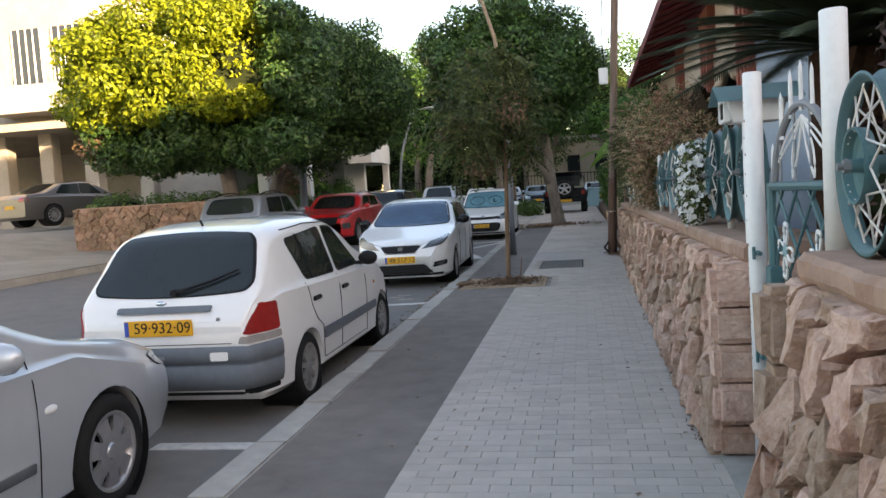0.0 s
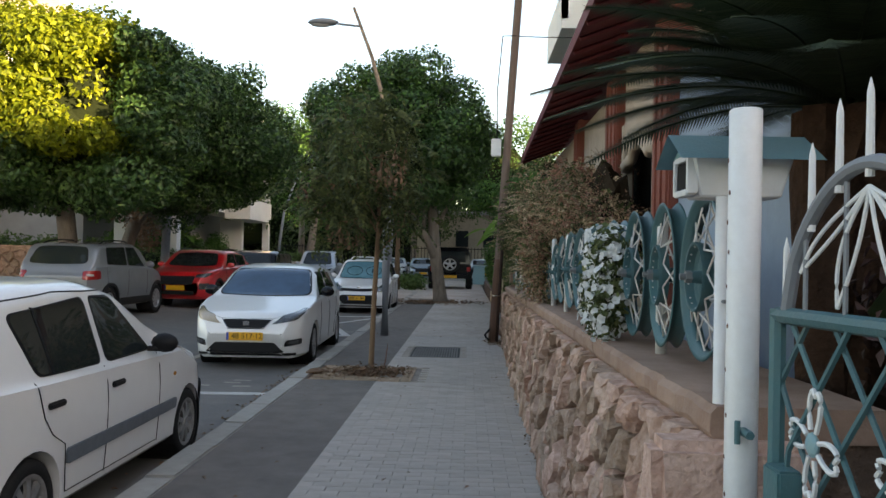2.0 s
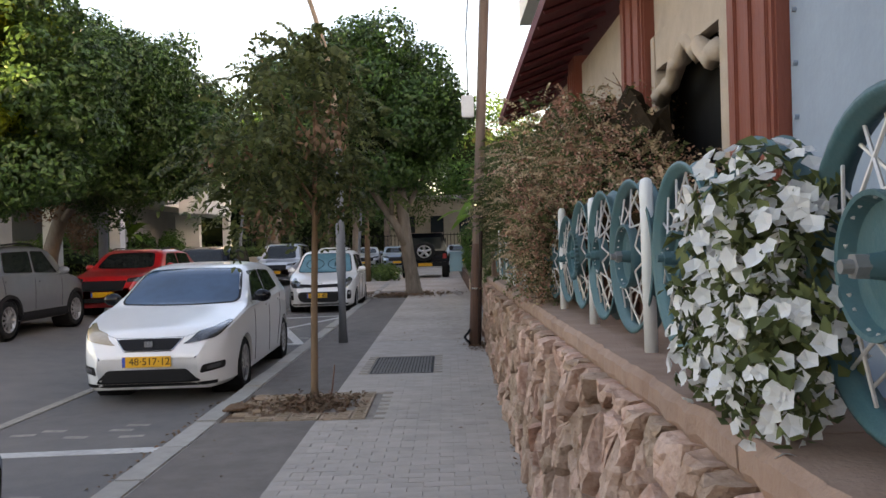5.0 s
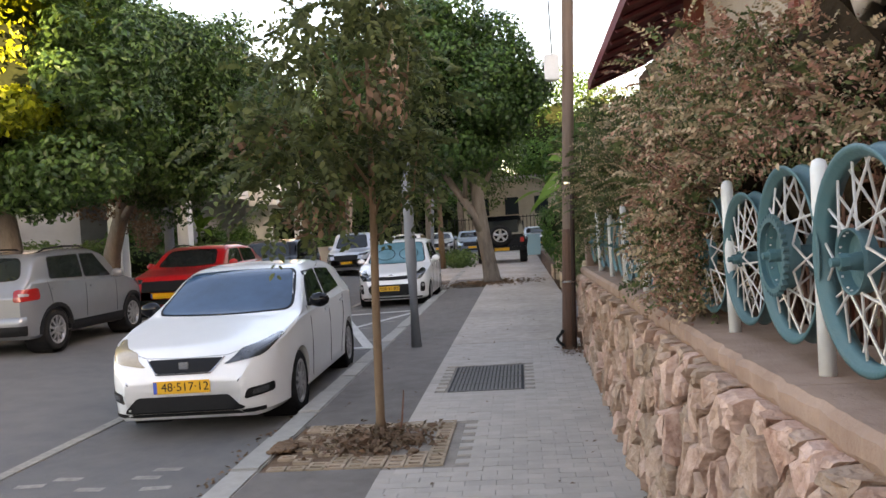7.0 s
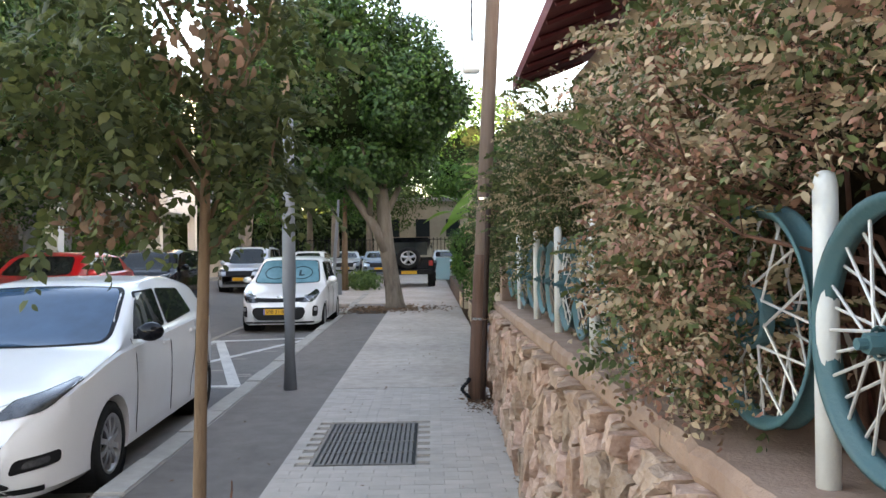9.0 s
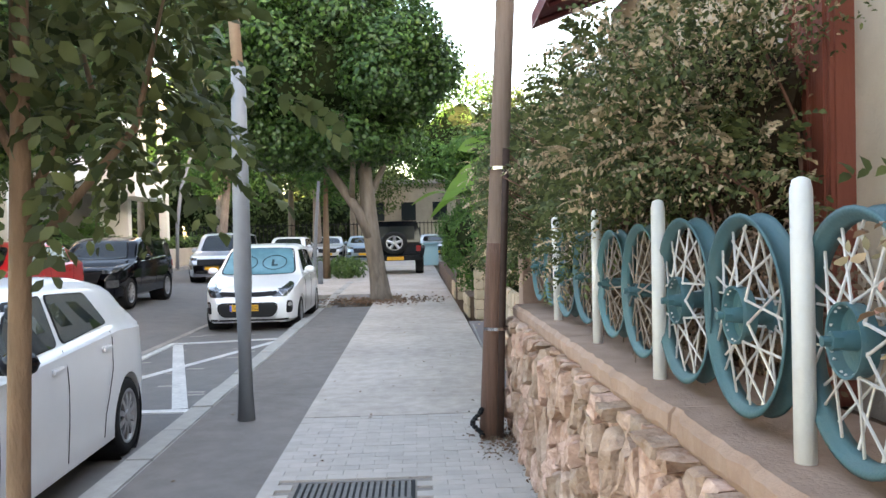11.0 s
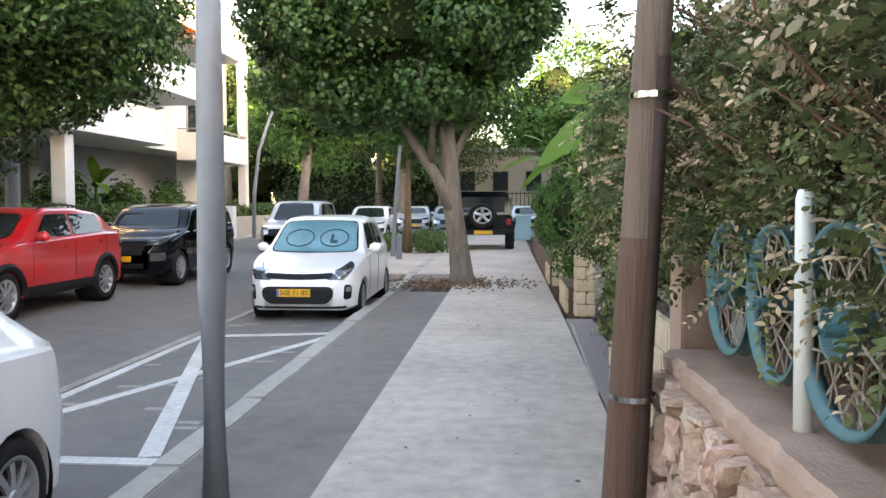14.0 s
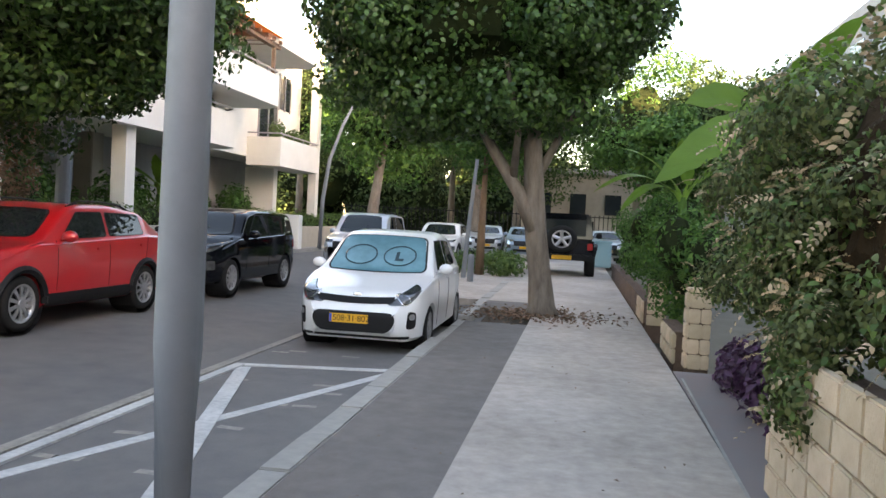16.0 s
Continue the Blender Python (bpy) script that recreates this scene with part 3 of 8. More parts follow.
def coping(y0, y1, x0, x1, parent, top=None, seed=0):
    bm = bmesh.new()
    rows = []
    n = max(2, int((y1 - y0) / 0.05))
    rnd = random.Random(seed)
    for k in range(n + 1):
        y = y0 + (y1 - y0) * k / n
        zt = top if top else wall_top(y)
        e = 0.014 * noise.noise(Vector((y * 2.5, seed, 0))) + 0.016 * noise.noise(Vector((y * 11, seed, 4)))
        dz = 0.016 * noise.noise(Vector((y * 7, seed, 9))) + 0.008 * noise.noise(Vector((y * 23, seed, 2)))
        rows.append([(x0 + 0.02 + e, y, zt - 0.11 + dz), (x0 + e, y, zt - 0.075 + dz), (x0 + e * 1.6, y, zt - 0.022 + dz * 0.4), (x0 + 0.022 + e, y, zt + 0.001 * rnd.uniform(-1, 1)),
                     (x1 - 0.3, y, zt + 0.0015 * rnd.uniform(-1, 1)), (x1, y, zt), (x1, y, zt - 0.10)])
    V = sheet(bm, rows)
    bm.faces.new(V[0][::-1])
    bm.faces.new(V[-1])
    bmesh.ops.recalc_face_normals(bm, faces=bm.faces)
    return part("coping", bm, M_CAP, parent)
y = 6.40
for k, L in enumerate((2.1, 2.4, 1.9, 2.2, 1.8, 2.12)):
    coping(y, y + L - 0.006, 1.21, 1.72, garden_wall, seed=k)
    y += L
coping(-4, 5.30, 1.19, 1.75, near_wall, top=1.15, seed=9)

# garden soil behind the walls, gate threshold
bm = bmesh.new()
box(bm, 1.72, 2.6, 6.42, 19.6, -0.3, 0.88)
box(bm, 1.72, 3.2, -4, 5.3, -0.3, 0.9)
tagged(part("garden_soil", bm, M_SOIL), "brown planting soil behind the garden wall", "soil", kind="structure")
bm = bmesh.new()
box(bm, 1.06, 6.0, 5.32, 6.42, -0.3, 0.02, bevel=0.01)
tagged(part("gate_threshold", bm, M_KERB), "grey concrete threshold under the gate", "threshold", kind="structure")

# limestone wall beyond the wooden pole
lime_wall = tagged(empty("wall_limestone"), "low wall of pale limestone blocks", "wall", kind="structure")
bm = bmesh.new()
box(bm, 1.47, 1.75, 18.97, 22.6, -0.3, 0.90)
part("wall_body", bm, M_MORTAR, lime_wall)
pil_wall = tagged(empty("wall_limestone_far"), "low limestone garden wall with a block pillar", "wall", kind="structure")
bm = bmesh.new()
box(bm, 1.42, 1.62, 27.5, 29.0, -0.3, 0.40)
box(bm, 1.54, 1.79, 27.2, 27.44, -0.3, 0.90)
part("wall_body", bm, M_MORTAR, pil_wall)
pil_wall2 = tagged(empty("wall_limestone_end"), "low limestone garden wall beyond the entrance", "wall", kind="structure")
bm = bmesh.new()
box(bm, 1.38, 1.60, 31.75, 46, -0.3, 0.40)
box(bm, 1.40, 1.74, 31.5, 31.72, -0.3, 0.80)
part("wall_body", bm, M_MORTAR, pil_wall2)
block_cache = {}
def block(parent, x, y, z, sx, sy, sz):
    key = (round(sx, 2), round(sy, 2), round(sz, 2))
    if key not in block_cache:
        bm = bmesh.new()
        box(bm, -sx / 2, sx / 2, -sy / 2, sy / 2, -sz / 2, sz / 2, bevel=0.012)
        me = bpy.data.meshes.new("stone_block")
        bm.to_mesh(me)
        bm.free()
        me.materials.append(M_LIME)
        block_cache[key] = me
    ob = new("stone_block", block_cache[key])
    ob.parent = parent
    ob.matrix_basis = pose(x, y, z, 0, 0, random.uniform(-0.6, 0.6))
random.seed(11)
for r in range(5):
    y = 18.95
    while y < 22.55:
        L = random.choice((0.26, 0.34, 0.42))
        L = min(L, 22.62 - y)
        if L > 0.08:
            block(lime_wall, 1.47, y + L / 2, 0.10 + 0.195 * r, 0.07, L - 0.012, 0.183)
        y += L
    block(lime_wall, 1.62, 22.62, 0.10 + 0.195 * r, 0.30, 0.07, 0.183)
for r in range(5):
    block(pil_wall, 1.60 if r % 2 else 1.62, 27.19, 0.09 + 0.185 * r, 0.135 if r % 2 else 0.16, 0.05, 0.175)
    block(pil_wall, 1.735 if r % 2 else 1.745, 27.19, 0.09 + 0.185 * r, 0.12 if r % 2 else 0.095, 0.05, 0.175)
    block(pil_wall, 1.53, 27.32, 0.09 + 0.185 * r, 0.05, 0.25, 0.175)
block(pil_wall, 1.665, 27.32, 0.955, 0.30, 0.30, 0.05)
for r in range(2):
    for k in range(4):
        block(pil_wall, 1.41, 27.62 + 0.36 * k, 0.10 + 0.195 * r, 0.05, 0.345, 0.183)
        block(pil_wall2, 1.37, 31.95 + 0.36 * k, 0.10 + 0.195 * r, 0.05, 0.345, 0.183)
for r in range(4):
    block(pil_wall2, 1.57, 31.48, 0.10 + 0.195 * r, 0.33, 0.05, 0.183)
bm = bmesh.new()
box(bm, 1.30, 1.52, 18.98, 19.25, 0.0, 1.42, bevel=0.01)
tagged(part("gate_column", bm, M_CAP), "brown rendered column at the wall's end", "column", kind="structure")

# ---- the low red house ----
house = tagged(empty("house"), "low cream house with dark red eaves and red pillars", "house")
bm = bmesh.new()
box(bm, 2.14, 2.34, 13.5, 19.3, -0.3, 3.45)
box(bm, 2.14, 2.34, 10.3, 13.5, -0.3, 1.5)
box(bm, 2.14, 2.34, 10.3, 13.5, 2.95, 3.6)
box(bm, 2.34, 9, 19.1, 19.3, -0.3, 3.4)
part("wall", bm, M_CREAM, house)
for y0, y1 in ((10.29, 10.86), (12.55, 13.24), (15.55, 15.95)):
    bm = bmesh.new()
    box(bm, 2.05, 2.24, y0, y1, 0.9, 3.55, bevel=0.015)
    pil = part("pillar", bm, M_REDPIL, house, "red painted grooved pillar")
    for k in range(3):
        bm = bmesh.new()
        w = (y1 - y0) / 3
        box(bm, 2.035, 2.06, y0 + w * (k + 0.25), y0 + w * (k + 0.78), 0.95, 3.4, bevel=0.008)
        part("batten", bm, M_REDPIL, pil)
bm = bmesh.new()
for y0, y1 in ((10.88, 11.12), (12.42, 12.53)):
    box(bm, 2.10, 2.20, y0, y1, 1.5, 2.95, bevel=0.01)
box(bm, 2.11, 2.20, 11.12, 12.42, 2.70, 2.95)
part("window_frame", bm, M_CREAM, house, "cream plaster window surround")
bm = bmesh.new()
pts = []
for k in range(15):
    t = k / 14
    pts.append((2.13, 11.14 + 1.27 * t, 2.72 - 0.20 * abs(math.cos(math.pi * t)) ** 1.5 + 0.04 * math.sin(k * 2.1)))
tube(bm, pts, [0.048 + 0.02 * math.sin(k * 1.7) ** 2 for k in range(15)], n=8, wobble=0.25, seed=4)
part("drape", bm, M_CREAM, house, "gathered cream drape over the opening", smooth=True)
# dark sheet stands in for the unlit room behind the opening
bm = bmesh.new()
box(bm, 2.37, 2.41, 10.4, 13.6, 0.9, 3.4)
part("room_shade", bm, M_DARKIN, house)
bm = bmesh.new()
E0, E1 = (1.50, 19.55, 3.38), (1.50, 8.6, 3.72)
def eave(y, dx, dz):
    t = (19.55 - y) / (19.55 - 8.6)
    return (1.50 + dx, y, 3.38 + 0.34 * t + dz)
V = sheet(bm, [[eave(y, 0, 0), eave(y, 0, 0.13), eave(y, 0.03, 0.16), eave(y, 1.0, 0.62), eave(y, 5.5, 2.4)] for y in (19.55, 17, 14.5, 12, 9.5, 8.6)])
V2 = sheet(bm, [[eave(y, 0, -0.001), eave(y, 0.7, 0.26), eave(y, 1.0, 0.40)] for y in (19.55, 17, 14.5, 12, 9.5, 8.6)])
part("roof", bm, M_REDROOF, house, "dark red painted eave")
for k in range(24):
    y = 8.9 + 0.45 * k
    a, b = Vector(eave(y, 0.02, -0.02)), Vector(eave(y, 0.75, 0.25))
    bm = bmesh.new()
    rod(bm, a, b, 0.022, n=4)
    part("rafter", bm, M_REDROOF, house)
bm = bmesh.new()
box(bm, 2.12, 2.17, 7.3, 10.28, 0.9, 3.1)
for k in range(9):
    for yy in (7.36, 10.22):
        rod(bm, (2.10, yy, 1.1 + 0.23 * k), (2.13, yy, 1.1 + 0.23 * k), 0.012, n=6)
part("side_panel", bm, M_BLUEW, house, "pale blue-grey riveted sheet wall")

# taller blocks to the right, added and sized to shade the street; only a corner shows above the eaves
def plain_block(name, x0, x1, y0, y1, z, mat, label):
    b = tagged(empty(name), label, "building")
    bm = bmesh.new()
    box(bm, x0, x1, y0, y1, -0.3, z)
    part("wall", bm, mat, b)
    bm = bmesh.new()
    box(bm, x0 - 0.15, x1 + 0.15, y0 - 0.15, y1 + 0.15, z, z + 0.35)
    part("roof", bm, M_SHADE, b)
    n = int((y1 - y0) / 3.2)
    for k in range(n):
        for f in range(int(z / 3)):
            bm = bmesh.new()
            yy = y0 + 1.2 + 3.2 * k
            box(bm, x0 - 0.03, x0 + 0.05, yy, yy + 1.4, 1.0 + 3 * f, 2.3 + 3 * f)
            part("window", bm, M_WIN, b)
    return b
plain_block("shading_block", 16, 28, -34, 11, 9.4, M_SHADE, "unseen grey block added to shade the street from the right")
plain_block("shading_block", 10.5, 24, 6.9, 34, 12.5, M_PLASTER, "white rendered apartment block behind the red house")
plain_block("shading_block", 9, 24, 34.6, 70, 9, M_SHADE, "grey block added along the street to keep the sun off it")
# unseen block added behind, keeps sunlit ground out of car reflections
plain_block("shading_block", -26, 14, -50, -38, 8, M_BEIGE, "unseen beige block added behind to hide sunlit ground")
bm = bmesh.new()
box(bm, 3.3, 10.4, 29.2, 33.8, 8.85, 9.15)
box(bm, 3.3, 3.5, 29.2, 33.8, 9.15, 10.1)
box(bm, 3.3, 10.4, 29.2, 29.4, 9.15, 10.1)
tagged(part("roof_balcony", bm, M_PLASTER), "white rendered balcony high behind the red house", "balcony", kind="structure")


# ---- cars ----
from mathutils.bvhtree import BVHTree

def interp(table, t):
    if t <= table[0][0]:
        return table[0][1]
    for (a, va), (b, vb) in zip(table, table[1:]):
        if t <= b:
            k = (t - a) / (b - a)
            return va + (vb - va) * k
    return table[-1][1]


def smooth_interp(table, t, w):
    return sum(interp(table, t + w * k / 3) for k in (-3, -2, -1, 0, 1, 2, 3)) / 7


def car_wheel(parent, x, y, z, r, side, rim_mat, spokes, width=0.19):
    w = empty("wheel", x, y, z)
    w.parent = parent
    bm = bmesh.new()
    h = width / 2
    lathe(bm, [(-h * 0.8, r * 0.66), (-h, r * 0.72), (-h, r * 0.90), (-h * 0.8, r * 0.985), (-h * 0.4, r), (h * 0.4, r), (h * 0.8, r * 0.985), (h, r * 0.90), (h, r * 0.72), (h * 0.8, r * 0.66)], n=36, closed=True)
    part("tyre", bm, M_RUBBER, w, smooth=True)
    bm = bmesh.new()
    s = side
    lathe(bm, [(s * h * 0.95, r * 0.70), (s * h * 0.95, r * 0.63), (s * h * 0.5, r * 0.60), (s * h * 0.2, r * 0.55)], n=36)
    part("rim", bm, rim_mat, w, smooth=True)
    bm = bmesh.new()
    lathe(bm, [(s * h * 0.15, r * 0.56), (s * h * 0.15, 0.001)], n=24)
    part("brake_disc", bm, M_BLACKP, w)
    bm = bmesh.new()
    for k in range(spokes):
        a = 2 * math.pi * k / spokes + 0.3
        c, q = math.cos(a), math.sin(a)
        wd = r * (1.15 if spokes > 8 else 1.9) / spokes
        ring = []
        for rr, ww, xx in ((r * 0.12, wd * 0.6, 0.85), (r * 0.40, wd * 0.5, 0.9), (r * 0.66, wd * 0.72, 0.80)):
            ring.append([(s * h * xx, c * rr - q * ww * e, q * rr + c * ww * e) for e in (-1, 1)])
        back = [[(p[0] - s * 0.02, p[1], p[2]) for p in row] for row in ring]
        sheet(bm, ring)
        for row, bk in ((0, 0), (1, 1)):
            sheet(bm, [[r_[row] for r_ in ring], [b_[row] for b_ in back]])
    lathe(bm, [(s * h * 0.80, r * 0.17), (s * h * 0.95, r * 0.13), (s * h * 0.97, 0.001)], n=16)
    part("spokes", bm, rim_mat, w)
    return w


def project(bvh, pts, axis, sign, off):
    """Lays points on the car's skin: looks along 'x' or 'y' from outside at (a, z), or at a corner ('c', sign = (sx, sy)) at (x, y, z)."""
    out = []
    for p in pts:
        if axis == "x":
            o, d = Vector((sign * 3, p[0], p[1])), Vector((-sign, 0, 0))
        elif axis == "y":
            o, d = Vector((p[0], sign * 8, p[1])), Vector((0, -sign, 0))
        else:
            d = Vector((-sign[0], -sign[1], 0)).normalized()
            o = Vector(p) - d * 3
        hit, nrm, _, _ = bvh.ray_cast(o, d)
        if hit is None:
            near = Vector((sign * 0.8, p[0], p[1])) if axis == "x" else Vector((p[0], 0 if sign < 0 else 4, p[1])) if axis == "y" else Vector(p)
            hit, nrm, _, _ = bvh.find_nearest(near)
        if nrm.dot(d) > 0:
            nrm = -nrm
        out.append(hit + nrm * off)
    return out


def skin_patch(name, bvh, quad, axis, sign, mat, parent, off=0.006, nu=10, nv=5, label="", depth=0.02, radius=None, bow=(0.0, 0.0), grow=0.0):
    """A panel with rounded corners (corners in order round) laid on the skin, with a rim going in. bow: how far the lower and upper edges bulge up."""
    C = [Vector(p) for p in quad]
    if grow:
        mid = sum(C, C[0] * 0) / 4
        C = [c + (c - mid).normalized() * grow * 1.4 for c in C]
    lu = max(0.01, ((C[1] - C[0]).length + (C[2] - C[3]).length) / 2)
    lv = max(0.01, ((C[3] - C[0]).length + (C[2] - C[1]).length) / 2)
    R = min(0.028, 0.25 * min(lu, lv)) if radius is None else min(radius, 0.48 * min(lu, lv))
    ru, rv = R / lu, R / lv
    vs = [0, 0.08 * rv, 0.3 * rv, 0.6 * rv] + [rv + (1 - 2 * rv) * j / nv for j in range(nv + 1)] + [1 - 0.6 * rv, 1 - 0.3 * rv, 1 - 0.08 * rv, 1]
    flat = []
    for v in vs:
        e = min(v, 1 - v)
        cut = ru * (1 - math.sqrt(max(0.0, 1 - ((rv - e) / rv) ** 2))) if e < rv else 0.0
        for i in range(nu + 1):
            u = cut + (1 - 2 * cut) * i / nu
            p = C[0].lerp(C[1], u).lerp(C[3].lerp(C[2], u), v)
            p[-1] += 4 * u * (1 - u) * (bow[0] * (1 - v) + bow[1] * v)
            flat.append(tuple(p))
    flat = project(bvh, flat, axis, sign, off)
    n = nu + 1
    grid = [flat[k * n:(k + 1) * n] for k in range(len(vs))]
    bm = bmesh.new()
    V = sheet(bm, grid)
    rim = V[0] + [r[-1] for r in V[1:]] + V[-1][-2::-1] + [r[0] for r in V[-2:0:-1]]
    shift = Vector((-sign * depth, 0, 0)) if axis == "x" else Vector((0, -sign * depth, 0)) if axis == "y" else Vector((-sign[0], -sign[1], 0)) * depth * 0.7
    high = [bm.verts.new(v.co) for v in rim]
    low = [bm.verts.new(v.co + shift) for v in rim]
    for k in range(len(rim)):
        bm.faces.new((high[k], high[(k + 1) % len(rim)], low[(k + 1) % len(rim)], low[k]))
    bmesh.ops.recalc_face_normals(bm, faces=bm.faces)
    return part(name, bm, mat, parent, label, smooth=True)


def band(name, bvh, cy, a0, a1, rows, mat, parent, n=40):
    """A bumper that wraps round an end: rows of (z, how proud) swept round an upright axis at y=cy from angle a0 to a1."""
    grid = []
    for z, off in rows:
        line3 = []
        for k in range(n + 1):
            a = radians(a0 + (a1 - a0) * k / n)
            d = Vector((math.cos(a), math.sin(a), 0))
            hit = bvh.ray_cast(Vector((0, cy, z)) + d * 4, -d)[0]
            if hit is None:
                hit = bvh.find_nearest(Vector((0, cy, z)) + d)[0]
            line3.append(hit + d * off)
        grid.append(line3)
    bm = bmesh.new()
    sheet(bm, grid)
    bmesh.ops.recalc_face_normals(bm, faces=bm.faces)
    return part(name, bm, mat, parent, smooth=True)


def seam(name, bvh, pts, axis, sign, mat, parent, w=0.006, off=0.003):
    pts2 = []
    for (a0, z0), (a1, z1) in zip(pts, pts[1:]):
        for k in range(6):
            pts2.append((a0 + (a1 - a0) * k / 6, z0 + (z1 - z0) * k / 6))
    pts2.append(pts[-1])
    line3 = project(bvh, pts2, axis, sign, off)
    bm = bmesh.new()
    tube(bm, line3, w / 2, n=5)
    return part(name, bm, mat, parent)


def plate(parent, bvh, cx, cz, sign, text, w=0.52, h=0.115):
    """A yellow number plate on the front (sign -1) or the rear (sign +1)."""
    y = project(bvh, [(cx, cz)], "y", sign, 0.0)[0].y + sign * 0.012
    pl = empty("number_plate", cx, y, cz)
    pl.parent = parent
    bm = bmesh.new()
    box(bm, -w / 2, w / 2, -0.008, 0.008, -h / 2, h / 2, bevel=0.004)
    part("plate", bm, M_PLATE, pl)
    bm = bmesh.new()
    x0, x1 = (-w / 2 * 0.985, -w / 2 * 0.86) if sign < 0 else (w / 2 * 0.86, w / 2 * 0.985)
    box(bm, x0, x1, -0.0105, 0.0105, -h / 2 * 0.93, h / 2 * 0.93)
    part("country_band", bm, M_PLATEB, pl)
    if text:
        cu = bpy.data.curves.new("plate_number", "FONT")
        cu.body = text
        cu.size = h * 0.95
        cu.align_x, cu.align_y = "CENTER", "CENTER"
        cu.extrude = 0.001
        cu.space_character = 1.0
        ob = new("plate_number", cu)
        ob.parent = pl
        ob.matrix_basis = pose(0.035 if sign < 0 else -0.035, sign * 0.0105, 0, 90, 0, 0 if sign < 0 else 180)
        cu.materials.append(M_INK)
    return pl


def make_car(name, label, paint, x, y, rz, L, W, top, belt, side_w, wheels, r, rim_mat, spokes, z=None, sill=0.20, tumble=0.13, roof_round=0.10, plan=None, cat="car", arch=1.13):
    """A car with its nose at local y=0 and its tail at y=L. top: roof line; belt: waist line; wheels: front and rear axle."""
    zz = road_z(x) if z is None else z
    car = tagged(empty(name, x, y, zz, rz), label, cat)
    plan = plan or [(0, 0.80), (0.12 * L, 0.95), (0.35 * L, 1.0), (0.7 * L, 1.0), (0.9 * L, 0.96), (L, 0.86)]
    bm = bmesh.new()
    ny = 84
    grid = []
    for i in range(ny + 1):
        u = i / ny
        t = L * (0.5 - 0.5 * math.cos(math.pi * u)) * 0.35 + L * u * 0.65
        hw = W / 2 * smooth_interp(plan, t, 0.10)
        zt, zb = smooth_interp(top, t, 0.07), interp(belt, t)
        zb = min(zb, zt - 0.015)
        end = min(t, L - t)
        zlow = sill + (0.10 * max(0, 1 - end / 0.14))
        g = max(0.0, (zt - zb))
        wr = hw * 0.985 - tumble * min(1.0, g / 0.5) * 1.0
        rr = min(roof_round, g * 0.45 + 0.012)
        sec = [(hw * 0.90, zlow), (hw * 0.975, zlow + 0.05), (hw * 1.0, zlow + (zb - zlow) * 0.45), (hw * 1.005, zlow + (zb - zlow) * 0.70), (hw * 0.99, zb - 0.02), (hw * 0.965, zb)]
        for k in range(1, 6):
            f = k / 5
            sec.append((hw * 0.965 + (wr - hw * 0.965) * f, zb + (zt - rr - zb) * f if g > 0.05 else zb + (zt - zb) * f * 0.5))
        base = sec[-1]
        for k in range(1, 5):
            a = math.pi / 2 * k / 4
            sec.append((max(0.0, base[0] - rr * 1.6 * (1 - math.cos(a))), base[1] + (zt - base[1] - 0.012) * math.sin(a)))
        cx = sec[-1][0]
        for k in range(1, 5):
            f = k / 4
            sec.append((cx * (1 - f), sec[14][1] + (zt - sec[14][1]) * (1 - (1 - f) ** 2)))
        row = [(-a, t, b) for a, b in sec] + [(a, t, b) for a, b in sec[-2::-1]]
        grid.append(row)
    V = sheet(bm, grid)
    bmesh.ops.contextual_create(bm, geom=[e for e in bm.edges if e.is_boundary and e.verts[0].co.y < 1e-4 and e.verts[1].co.y < 1e-4])
    a, b = V[0], V[-1]
    for row, flip in ((a, False), (b, True)):
        half = len(row) // 2
        for k in range(half):
            q = [row[k], row[k + 1], row[-2 - k], row[-1 - k]]
            q = list(dict.fromkeys(q))
            if len(q) >= 3:
                try:
                    bm.faces.new(q if flip else q[::-1])
                except ValueError:
                    pass
    # floor
    for k in range(ny):
        bm.faces.new((V[k][0], V[k + 1][0], V[k + 1][-1], V[k][-1]))
    bmesh.ops.recalc_face_normals(bm, faces=bm.faces)
    bvh = BVHTree.FromBMesh(bm)
    me = bpy.data.meshes.new("body")
    bm.to_mesh(me)
    bm.free()
    tmp = new("body", me)
    cut = bmesh.new()
    for wy in wheels:
        for s in (-1, 1):
            lathe(cut, [(s * W * 0.27, 0.001), (s * W * 0.27, r * arch), (s * W * 0.8, r * arch), (s * W * 0.8, 0.001)], n=28, center=(0, wy, r))
    bmesh.ops.recalc_face_normals(cut, faces=cut.faces)
    cme = bpy.data.meshes.new("cutter")
    cut.to_mesh(cme)
    cut.free()
    cob = new("cutter", cme)
    mod = tmp.modifiers.new("arches", "BOOLEAN")
    mod.object, mod.operation, mod.solver = cob, "DIFFERENCE", "FAST"
    dg = bpy.context.evaluated_depsgraph_get()
    body_me = bpy.data.meshes.new_from_object(tmp.evaluated_get(dg))
    bpy.data.objects.remove(tmp)
    bpy.data.objects.remove(cob)
    body_me.name = "body"
    body_me.materials.clear()
    body_me.materials.append(paint)
    body_me.polygons.foreach_set("use_smooth", [True] * len(body_me.polygons))
    body_me.set_sharp_from_angle(angle=radians(38))
    body = new("body", body_me)
    body.parent = car
    # dark wheel housings
    for wy in wheels:
        for s in (-1, 1):
            bm = bmesh.new()
            lathe(bm, [(s * W * 0.28, 0.001), (s * W * 0.28, r * arch * 1.01), (s * side_w * W * 0.485, r * arch * 1.01)], n=28, center=(0, wy, r))
            part("wheel_housing", bm, M_BLACKP, car)
            car_wheel(car, s * (W / 2 - 0.115), wy, r, r, s, rim_mat, spokes)
    return car, bvh


